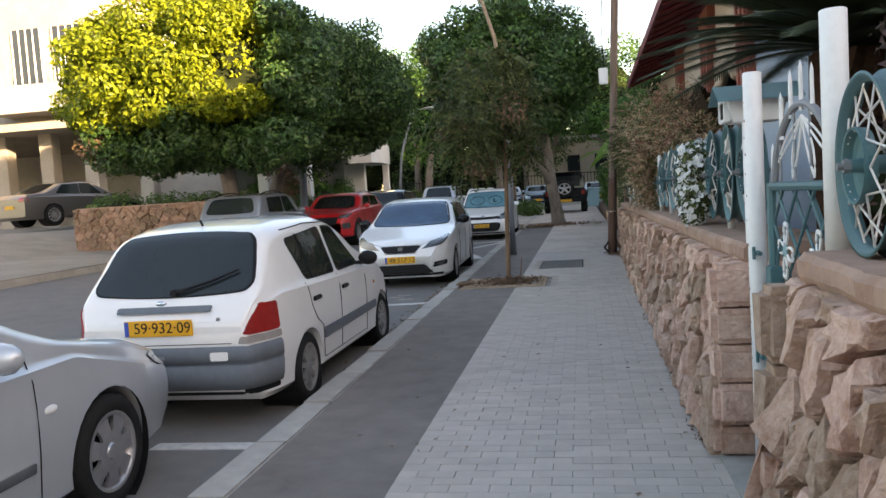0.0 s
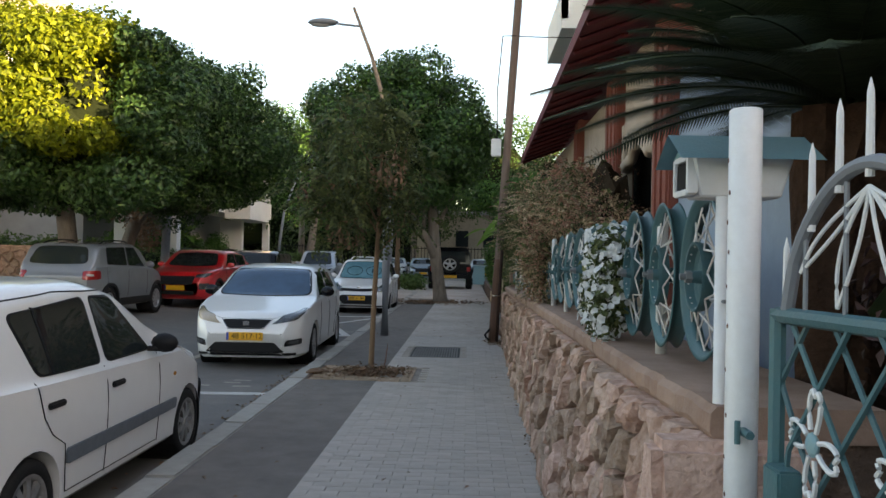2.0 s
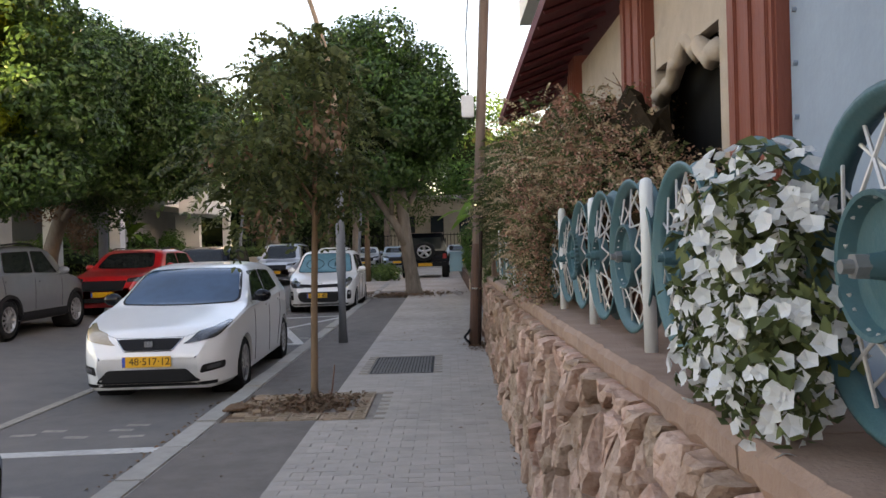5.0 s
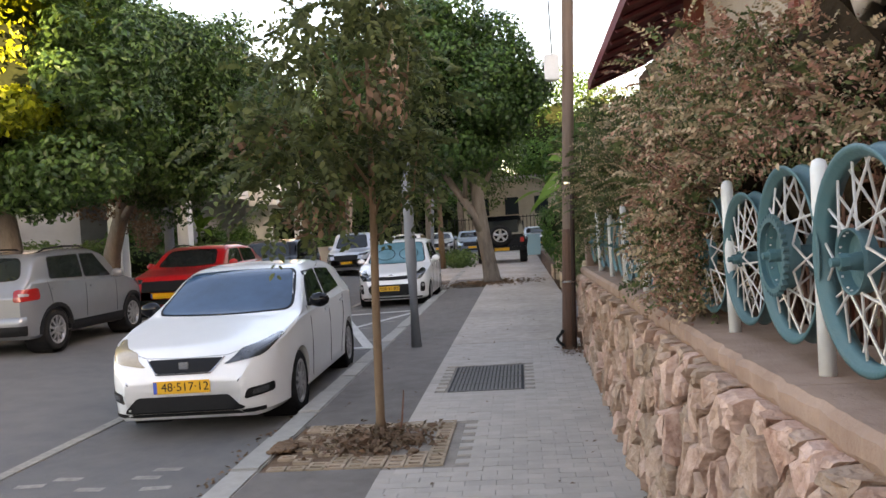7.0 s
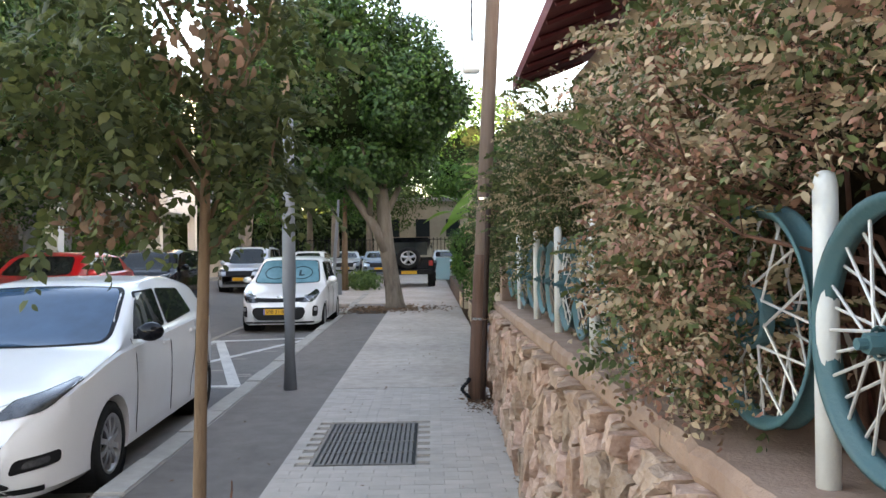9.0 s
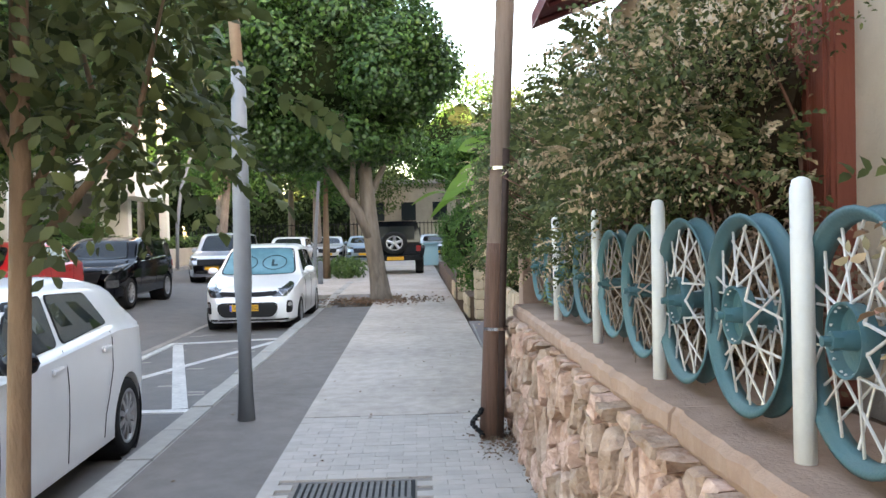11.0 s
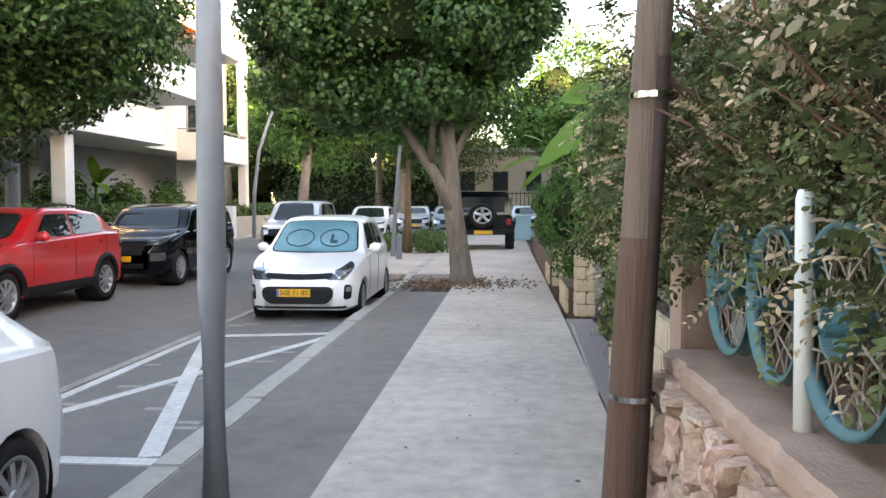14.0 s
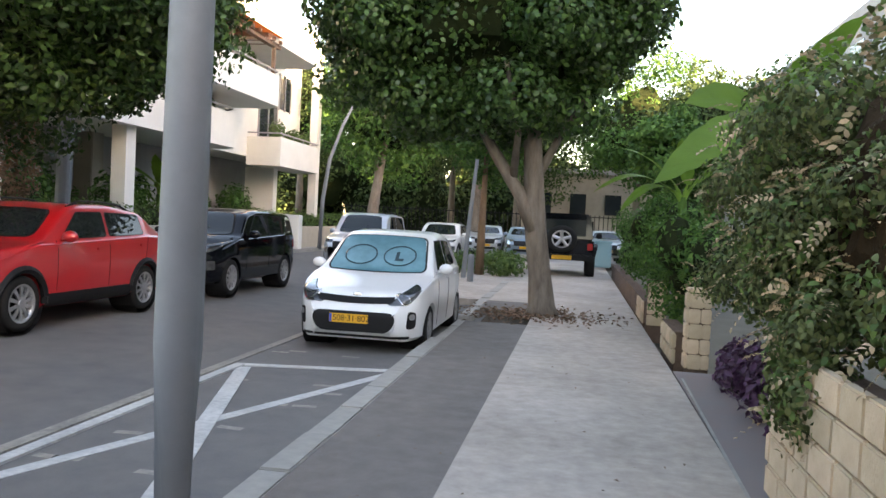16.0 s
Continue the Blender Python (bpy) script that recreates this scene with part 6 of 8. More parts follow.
young = tree("young_tree", "young street tree with a thin trunk and loose dull leaves",
     [((-0.78, 14.93, -0.05), 0.055), ((-0.78, 14.93, 0.1), 0.038), ((-0.765, 14.94, 0.9), 0.033), ((-0.74, 14.95, 1.6), 0.031), ((-0.72, 14.95, 2.3), 0.024), ((-0.70, 14.95, 3.2), 0.012)],
     [[((-0.74, 14.95, 1.55 + 0.15 * k), 0.016), ((-0.74 + 0.35 * math.cos(k * 1.3), 14.95 + 0.35 * math.sin(k * 1.3), 1.95 + 0.17 * k), 0.011), ((-0.80 + 0.5 * math.cos(k * 1.3 + 0.3), 14.95 + 0.5 * math.sin(k * 1.3 + 0.3), 2.45 + 0.16 * k), 0.004)] for k in range(8)],
     cs, M_SAP, 2500, 0.068, aspect=0.5, oval=True, seed=11, bark=M_BARK_Y, inner=0.2, droop=1.2,
     extra=[(M_DRY, [(-1.5, 14.7, 2.35, 0.3, 0.3, 0.25), (-0.55, 14.4, 2.6, 0.25, 0.25, 0.3), (-1.1, 14.5, 1.8, 0.25, 0.25, 0.2)], 420, 0.07)])
p, nr = clump_points(cs, 540, 15, inner=0.35, up=0.1)
sprays_mesh("leaf_sprays", p, nr, 0.24, 7, 0.066, 0.48, M_SAP, young, seed=16, sag=0.45)
sap_dirt = tagged(empty("leaf_litter"), "dry brown leaves and twigs heaped round the young tree", "leaf litter", kind="stuff")
rng = np.random.default_rng(4)
pts = np.column_stack([-0.75 + rng.normal(size=1000) * 0.21, 14.55 + rng.normal(size=1000) * 0.20, np.abs(rng.normal(size=1000)) * 0.024])
ok = (pts[:, 0] > -1.55) & (pts[:, 1] > 13.6) & (pts[:, 1] < 15.3)
leaves_mesh("litter", pts[ok], rng.normal(size=(ok.sum(), 3)) * 0.5 + np.array([0, 0, 1]), 0.055, 0.5, M_DRY, sap_dirt, seed=4)
m = 700
pts = np.column_stack([kerbs := np.array([kerb_x(y) - 0.06 - abs(rng.normal()) * 0.10 for y in np.linspace(9, 17, m)]), np.linspace(9, 17, m) + rng.normal(size=m) * 0.2, np.full(m, -0.13)])
keep = rng.uniform(size=m) < np.clip(1 - np.abs(pts[:, 1] - 14) / 4, 0.1, 1)
leaves_mesh("litter", pts[keep], rng.normal(size=(keep.sum(), 3)) * 0.3 + np.array([0, 0, 1]), 0.05, 0.5, M_DRY, sap_dirt, seed=6)
pts = np.column_stack([-0.5 + rng.normal(size=900) * 0.75, 31.9 + rng.normal(size=900) * 0.6, np.abs(rng.normal(size=900)) * 0.012 + 0.005])
leaves_mesh("litter", pts, rng.normal(size=(900, 3)) * 0.3 + np.array([0, 0, 1]), 0.09, 0.5, M_DRY, sap_dirt, seed=7)
pts = np.column_stack([rng.uniform(-1.3, 1.0, 160), rng.uniform(4, 27, 160), np.full(160, 0.008)])
leaves_mesh("litter", pts, rng.normal(size=(160, 3)) * 0.15 + np.array([0, 0, 1]), 0.035, 0.5, M_DRY, sap_dirt, seed=9)
yy = np.linspace(6.5, 18.6, 900)
pts = np.column_stack([[wall_x(y) - abs(rng.normal()) * 0.03 for y in yy], yy, np.abs(rng.normal(size=900)) * 0.012 + 0.004])
leaves_mesh("litter", pts, rng.normal(size=(900, 3)) * 0.4 + np.array([0, 0, 1]), 0.03, 0.5, M_DRY, sap_dirt, seed=10)
for k, (yc, w) in enumerate(((18.75, 0.28),)):
    pts = np.column_stack([1.05 + rng.normal(size=500) * 0.1, yc + rng.normal(size=500) * w, np.abs(rng.normal(size=500)) * 0.02 + 0.004])
    leaves_mesh("litter", pts, rng.normal(size=(500, 3)) * 0.4 + np.array([0, 0, 1]), 0.035, 0.5, M_DRY, sap_dirt, seed=12)
bm = bmesh.new()
for k in range(14):
    a = k * 2.4
    blob(bm, -1.50 + 0.10 * (k % 4) * 0.4, 14.28 + 0.02 * k, 0.02, 0.05, 0.04, 0.022, seed=k, sub=1, rough=0.4)
for k in range(40):
    blob(bm, -0.75 + random.gauss(0, 0.22), 14.6 + random.gauss(0, 0.2), 0.0, 0.05, 0.05, 0.03, seed=k, sub=1, rough=0.5)
part("soil_heap", bm, M_SOIL, sap_dirt)["kind"] = "stuff"
bm = bmesh.new()
tube(bm, [(-0.60, 14.75, 0), (-0.57, 14.72, 0.12), (-0.55, 14.74, 0.30), (-0.54, 14.70, 0.36)], [0.010, 0.009, 0.006, 0.004], n=6)
tagged(part("seedling", bm, M_TWIG), "bare brown seedling beside the young tree", "plant")

# far trees
far_spec = [(-8.6, 53, 6.8, 3.4, 3, 3.4), (-5.0, 57, 6.6, 3.4, 3, 3.4), (-12.5, 66, 8.6, 4.6, 4, 5.0), (-4, 70, 7.8, 4.8, 4, 4.8), (3.4, 66, 7.6, 4.2, 3, 4.6), (7.2, 60, 6.6, 3.6, 3, 4.0), (-9, 74, 9.0, 5, 4, 5), (-19, 70, 9.5, 5, 5, 4.5), (3.5, 50, 4.6, 1.6, 2.2, 1.9), (9, 76, 7, 5, 4, 3.5)]
for k, (x, y, z, rx, ry, rz) in enumerate(far_spec):
    cl = crown_clumps(x, y, z, rx, ry, rz, 34, rx * 0.30, 40 + k, flat=0.5)
    lean = 0.5 if k == 0 else 0
    tree("street_tree", "leafy green tree beyond the parked cars", [((x - lean, y - 3 * lean, 0), 0.30), ((x - lean * 0.6, y - 2 * lean, z * 0.4), 0.22), ((x, y, z), 0.09)], [], cl,
         M_FAR if k % 2 else M_GREEN, 11000, 0.25, core=[(x, y, z, rx * 0.52, ry * 0.52, rz * 0.52)], seed=40 + k)
cl = crown_clumps(-2.9, 42.4, 4.4, 1.7, 1.6, 1.5, 26, 0.5, 77)
tree("street_tree", "slim street tree with light green leaves", [((-2.9, 42.4, -0.1), 0.15), ((-2.88, 42.4, 1.6), 0.12), ((-2.85, 42.4, 4.0), 0.06)], [], cl, M_GREEN, 6500, 0.16, seed=77, bark=M_BARK_Y)
# wooded backdrop behind the fence
rnd_w = random.Random(44)
wc = [(-34 + 1.9 * k, 82 + rnd_w.uniform(-3, 3), rnd_w.uniform(1.5, 6.5), 2.8, 2.4, rnd_w.uniform(2.0, 3.6)) for k in range(38)]
woods = tagged(empty("far_woods"), "dark green far trees closing the street", "trees", kind="stuff")
p, nr = clump_points(wc, 26000, 45, inner=0.75)
leaves_mesh("foliage", p, nr, 0.42, 0.6, M_FAR, woods, seed=45)
# dark blobs behind the leaves stand in for the woods' depth of shade
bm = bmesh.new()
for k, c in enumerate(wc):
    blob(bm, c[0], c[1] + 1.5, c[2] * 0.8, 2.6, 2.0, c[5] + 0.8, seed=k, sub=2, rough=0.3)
part("inner_shade", bm, M_CORE, woods)["kind"] = "stuff"
# planted verge round the slim tree
p, nr = clump_points([(-2.9 + 0.9 * math.cos(k), 43.5 + 1.6 * math.sin(k * 1.7), 0.35, 0.6, 0.6, 0.4) for k in range(8)], 2600, 31)
tagged(leaves_mesh("low_shrubs", p, nr, 0.13, 0.5, M_HEDGE, seed=31), "low green shrubs on the planted verge", "shrub", kind="stuff")

def hedge(name, label, clumps, mat, n, size, seed, core=True, core_mat=M_CORE, cat="hedge", inner=0.55, aspect=0.5, droop=0.5):
    h = tagged(empty(name), label, cat)
    p, nr = clump_points(clumps, n, seed, inner=inner)
    leaves_mesh("leaves", p, nr, size, aspect, mat, h, seed=seed, droop=droop)
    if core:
        # dark blobs inside the clumps imitate the hedge's inner shade
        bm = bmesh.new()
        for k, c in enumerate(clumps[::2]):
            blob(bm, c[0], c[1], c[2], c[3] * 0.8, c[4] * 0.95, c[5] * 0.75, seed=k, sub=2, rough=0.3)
        part("inner_shade", bm, core_mat, h)["kind"] = "stuff"
    return h
hedge("garden_hedge", "clipped green hedge above the planter wall", [(-11.6 + 0.1 * math.sin(k), 33 + 1.1 * k, 1.25, 0.75, 0.9, 0.5) for k in range(26)], M_HEDGE, 15000, 0.13, 61)
hedge("garden_hedge", "loose green shrubs in the garden across the road", [(-12.4 - 0.8 * (k % 3), 23 + 1.0 * k, 1.3, 0.9, 0.8, 0.7) for k in range(12)], M_HEDGE, 9000, 0.14, 62)
hedge("garden_shrubs", "mixed green shrubs under the apartment building", [(-12.5 - 0.5 * (k % 3), 33.5 + 1.3 * k, 1.5 + 0.3 * (k % 2), 0.6, 0.8, 0.8) for k in range(12)], M_GREEN, 7000, 0.17, 63)

for k, (x, y, z, r) in enumerate(((-11.4, 46.3, 4.70, 0.38), (-11.35, 47.8, 4.66, 0.30), (-11.4, 49.2, 4.64, 0.30), (-10.8, 37.4, 6.5, 0.30), (-10.8, 39.2, 6.5, 0.32), (-10.8, 42.0, 6.5, 0.34), (-11.4, 35.0, 4.9, 0.3), (-11.4, 38.2, 4.9, 0.30), (-11.4, 40.4, 4.92, 0.28))):
    pot = tagged(empty("balcony_plant"), "green pot plant on a white balcony", "plant")
    p, nr = clump_points([(x, y, z, r, r, r * 1.1)], 420, 300 + k, inner=0.2)
    leaves_mesh("leaves", p, nr, 0.13, 0.45, M_HEDGE, pot, seed=300 + k)
    bm = bmesh.new()
    lathe(bm, [(z - r * 1.6, 0.001), (z - r * 1.6, r * 0.45), (z - r * 0.6, r * 0.55), (z - r * 0.6, 0.001)], n=12, axis="z", center=(x, y, 0))
    part("pot", bm, M_ORANGE, pot)
# large dry-tipped shrub over the wheel fence
rnd = random.Random(9)
cb = []
for k in range(64):
    y = 11.2 + 8.4 * rnd.random()
    hi = max(1.62, 2.42 - 0.55 * max(0, (12.7 - y)))
    back = 1.62 if y < 12.5 else 1.35
    cb.append((rnd.uniform(back, 2.05), y, rnd.uniform(min(1.80, hi - 0.1), hi), rnd.uniform(0.22, 0.42), rnd.uniform(0.28, 0.5), rnd.uniform(0.2, 0.36)))
for k in range(26):
    y = rnd.uniform(12.3, 13.6)
    cb.append((rnd.uniform(1.28, 1.50), y, rnd.uniform(1.30, 1.75), 0.17, 0.3, 0.22))
for k in range(9):
    cb.append((rnd.uniform(1.30, 1.45), rnd.uniform(16.4, 18.7), rnd.uniform(1.45, 1.75), 0.14, 0.3, 0.2))
for k in range(10):
    cb.append((rnd.uniform(1.22, 1.4), rnd.uniform(17.6, 19.6), rnd.uniform(1.5, 2.5), 0.25, 0.35, 0.3))
def clear_of_wheels(q):
    return (q[:, 0] > 1.02) & ~((q[:, 1] > 17.2) & (q[:, 1] < 18.98) & (q[:, 0] < 1.32)) & ~((q[:, 1] > 13.65 + 0.15 * np.sin(q[:, 2] * 9)) & (q[:, 1] < 15.25 + 0.2 * np.sin(q[:, 2] * 7) + 0.5 * (q[:, 0] - 1.5))) & ~((q[:, 1] < 12.4) & (q[:, 2] < 1.73) & (q[:, 0] < 1.85)) & ~((q[:, 1] > 13.75) & (q[:, 1] < 16.4) & (q[:, 2] < 1.64 + 0.08 * np.sin(q[:, 1] * 5)) & (q[:, 0] < 1.7))
sh = tagged(empty("garden_shrub"), "large overhanging shrub with dull green and dry pale leaves", "shrub")
p, nr = clump_points(cb, 60000, 71, inner=0.35)
keep = clear_of_wheels(p)
leaves_mesh("leaves", p[keep], nr[keep], 0.028, 0.42, M_BUSH, sh, seed=71, droop=0.8, oval=True)
tips = [(c[0] - 0.05, c[1] - 0.02, c[2] + 0.05, c[3] * 1.05, c[4] * 1.05, c[5] * 1.1) for c in cb if c[1] < 16.5] + cb[64:]
p, nr = clump_points(tips, 58000, 72, inner=0.7)
keep = clear_of_wheels(p) & (np.random.default_rng(1).uniform(size=len(p)) < np.where(p[:, 1] > 17.0, 0.34, np.clip(1.25 - (p[:, 1] - 11) / 5.5, 0.14, 1)))
p, nr = p[keep], nr[keep]
red = (np.random.default_rng(2).uniform(size=len(p)) < 0.55) & (p[:, 1] < 14.5)
leaves_mesh("dry_leaves", p[~red], nr[~red], 0.025, 0.38, M_BUSH_P, sh, seed=72, droop=0.8, oval=True)
leaves_mesh("reddish_leaves", p[red], nr[red], 0.025, 0.38, M_BUSH_R, sh, seed=75, droop=0.8, oval=True)
p, nr = clump_points(cb, 7000, 76, inner=0.9, up=0.5)
nr += np.array([-0.5, -0.2, 0.2])
ok = clear_of_wheels(p - np.array([0, 0, 0.08])) & (p[:, 0] < 1.95)
p, nr = p[ok], nr[ok]
pick = np.random.default_rng(3).uniform(size=len(p)) * 5 + np.where(p[:, 1] > 17.0, 1.35, np.maximum((p[:, 1] - 13.5) * 0.5, (p[:, 1] - 14.2) * 1.15))
sprays_mesh("reddish_sprays", p[pick < 1.3], nr[pick < 1.3], 0.14, 7, 0.027, 0.42, M_BUSH_R, sh, seed=77)
sel = (pick >= 1.3) & (pick < 3.4)
sprays_mesh("pale_sprays", p[sel], nr[sel], 0.15, 7, 0.029, 0.42, M_BUSH_P, sh, seed=78)
sprays_mesh("green_sprays", p[pick >= 3.4], nr[pick >= 3.4], 0.17, 7, 0.034, 0.45, M_BUSH, sh, seed=79)
bm = bmesh.new()
for k in range(150):
    c = rnd.choice([q for q in cb if not 13.4 < q[1] < 15.5])
    b = Vector((rnd.uniform(1.75, 2.0), c[1] + rnd.uniform(-0.5, 0.5), 0.9))
    e = Vector((c[0] - 0.1, c[1], c[2] + 0.25))
    mid = (b + e) / 2 + Vector((0.1, rnd.uniform(-0.2, 0.2), 0.25))
    tube(bm, [b, mid, e, e + Vector((rnd.uniform(-0.15, 0.05), rnd.uniform(-0.15, 0.15), 0.08))], [0.011, 0.008, 0.004, 0.002], n=4)
part("branchwork", bm, M_TWIG, sh)["kind"] = "stuff"
bm = bmesh.new()
for k in range(360):
    b = Vector((rnd.uniform(1.44, 1.72), rnd.uniform(15.4, 18.2), rnd.uniform(1.45, 1.68)))
    e = b + Vector((rnd.uniform(-0.10, 0.10), rnd.uniform(-0.35, 0.35), rnd.uniform(-0.62, -0.25)))
    tube(bm, [b, (b + e) / 2 + Vector((rnd.uniform(-0.05, 0.05), rnd.uniform(-0.08, 0.08), 0.03)), e], [0.005, 0.0035, 0.0015], n=3)
part("dead_growth", bm, M_TWIG_D, sh, "dead grey-brown hanging twigs")["kind"] = "stuff"
dead = [(1.62, 14.9 + 0.3 * k, 1.36, 0.16, 0.26, 0.30) for k in range(11)]
p, nr = clump_points(dead, 9000, 91, inner=0.4)
leaves_mesh("withered_leaves", p, nr, 0.026, 0.4, M_DRY, sh, seed=91, droop=1.0, oval=True)
# dark blobs added as shade within the shrub and behind the wheels
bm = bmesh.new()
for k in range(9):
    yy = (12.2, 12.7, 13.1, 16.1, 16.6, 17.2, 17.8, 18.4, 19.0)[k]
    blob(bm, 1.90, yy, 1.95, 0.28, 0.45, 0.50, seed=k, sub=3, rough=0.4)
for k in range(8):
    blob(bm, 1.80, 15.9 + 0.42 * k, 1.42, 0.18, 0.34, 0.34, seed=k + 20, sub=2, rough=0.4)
part("inner_shade", bm, M_CORE_B, sh)["kind"] = "stuff"

# shrub beyond the wooden pole
cb2 = []
for k in range(46):
    y = 19.9 + 5.2 * rnd.random()
    cb2.append((rnd.uniform(1.62, 2.4), y, rnd.uniform(1.2, 2.55), rnd.uniform(0.28, 0.45), rnd.uniform(0.35, 0.55), rnd.uniform(0.25, 0.4)))
for k in range(8):
    cb2.append((rnd.uniform(1.42, 1.6), rnd.uniform(21.4, 22.8), rnd.uniform(0.75, 1.2), 0.16, 0.25, 0.25))
sh2 = tagged(empty("garden_shrub"), "dense hanging shrub with broad dull green leaves", "shrub")
p, nr = clump_points(cb2, 62000, 73, inner=0.45)
leaves_mesh("leaves", p, nr, 0.052, 0.5, M_BUSH, sh2, seed=73, droop=1.3, oval=True)
p, nr = clump_points(cb2, 700, 84, inner=0.9, up=0.2)
sprays_mesh("dry_sprays", p, nr + np.array([-0.5, -0.3, 0]), 0.18, 6, 0.040, 0.45, M_BUSH_P, sh2, seed=84, sag=0.5)
p, nr = clump_points(cb2, 12000, 74, inner=0.85)
leaves_mesh("dark_leaves", p, nr, 0.055, 0.5, M_HEDGE, sh2, seed=74, droop=1.3, oval=True)
# dark blobs stand in for the shade deep in this shrub
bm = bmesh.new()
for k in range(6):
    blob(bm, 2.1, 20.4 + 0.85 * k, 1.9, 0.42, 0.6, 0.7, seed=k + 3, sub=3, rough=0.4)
part("inner_shade", bm, M_CORE_B, sh2)
hedge("purple_plants", "low purple-leaved plants beside the entrance", [(1.95 + 0.1 * (k % 3), 23.4 + 0.42 * k, 0.22, 0.3, 0.3, 0.26) for k in range(9)], M_PURPLE, 3200, 0.10, 75, core=False, cat="plants")
hedge("garden_bush", "bright green feathery bush above the low wall", [(rnd.uniform(1.45, 2.2), 27.8 + 0.42 * k, rnd.uniform(0.7, 1.9), 0.38, 0.45, 0.5) for k in range(40)], M_GREEN, 26000, 0.085, 76, inner=0.4, core_mat=M_CORE, cat="shrub")

# banana plants
def banana_leaf(bm, base, tip, width, sag, twist=0.0, n=16):
    base, tip = Vector(base), Vector(tip)
    d = tip - base
    side = d.cross(Vector((0, 0, 1))).normalized()
    rows = []
    for k in range(n + 1):
        t = k / n
        c = base + d * t + Vector((0, 0, sag * math.sin(math.pi * t) - 0.05 * t * t))
        w = width * (math.sin(math.pi * min(1, 0.08 + t * 0.95)) ** 0.6) * (1 if t < 0.97 else 0.3)
        s = (side + Vector((0, 0, twist))).normalized()
        nick = 1 - 0.10 * (k % 3 == 0)
        rows.append([c - s * w * nick + Vector((0, 0, 0.10 * w)), c - s * w * 0.5 + Vector((0, 0, 0.10 * w)), c, c + s * w * 0.5 + Vector((0, 0, 0.10 * w)), c + s * w * nick + Vector((0, 0, 0.10 * w))])
    sheet(bm, rows)
    bmesh.ops.solidify(bm, geom=bm.faces[:], thickness=0.003)
    return bm
def banana(x, y, spec, h, label):
    b = tagged(empty("banana_plant"), label, "banana plant")
    bm = bmesh.new()
    tube(bm, [(x, y, 0), (x + 0.02, y, h * 0.5), (x, y, h)], [0.13, 0.11, 0.07], n=12, wobble=0.05)
    part("stem", bm, M_GREEN, b)
    for base, tip, w, sag, tw in spec:
        bm = bmesh.new()
        banana_leaf(bm, base, tip, w, sag, tw)
        part("leaf", bm, M_BANANA, b)
        bm = bmesh.new()
        tube(bm, [(x, y, h - 0.1), ((x + base[0]) / 2, (y + base[1]) / 2, (h + base[2]) / 2), base], [0.04, 0.03, 0.018], n=6)
        part("leaf_stalk", bm, M_BANANA, b)
banana(2.35, 26.3, [((2.0, 25.6, 2.75), (0.85, 25.2, 2.15), 0.23, 0.12, 1.8), ((1.75, 25.8, 2.75), (2.75, 25.4, 3.85), 0.26, -0.1, 1.2), ((2.2, 26.2, 2.8), (1.15, 25.6, 3.0), 0.22, 0.15, 1.5), ((2.4, 26.2, 2.7), (3.2, 25.5, 3.2), 0.22, 0.2, 0.3)], 2.5, "tall banana plant with broad bright green leaves")
banana(1.75, 30.3, [((1.6, 30.2, 2.4), (0.75, 29.9, 2.95), 0.15, 0.1, 0.3), ((1.5, 30.2, 2.35), (0.35, 29.8, 2.25), 0.15, 0.2, 0.2), ((1.6, 30.2, 2.3), (0.75, 29.6, 1.95), 0.14, 0.2, 0.2), ((1.8, 30.2, 2.4), (1.6, 29.6, 3.1), 0.14, 0.0, 0.2), ((1.9, 30.2, 2.4), (2.6, 29.8, 2.8), 0.14, 0.1, 0.2)], 2.2, "young banana plant with a fan of green leaves")
banana(-12.3, 39.4, [((-12.3, 39.3, 2.3), (-13.3, 38.7, 2.9), 0.2, 0.1, 0.3), ((-12.2, 39.3, 2.3), (-11.2, 38.8, 2.7), 0.2, 0.2, 0.2), ((-12.2, 39.3, 2.3), (-12.0, 38.6, 3.2), 0.2, 0.0, 0.2), ((-12.3, 39.3, 2.2), (-11.4, 38.4, 2.0), 0.2, 0.2, 0.2), ((-12.3, 39.3, 2.2), (-13.2, 38.4, 2.0), 0.2, 0.2, 0.2)], 2.0, "banana plant in the garden across the road")

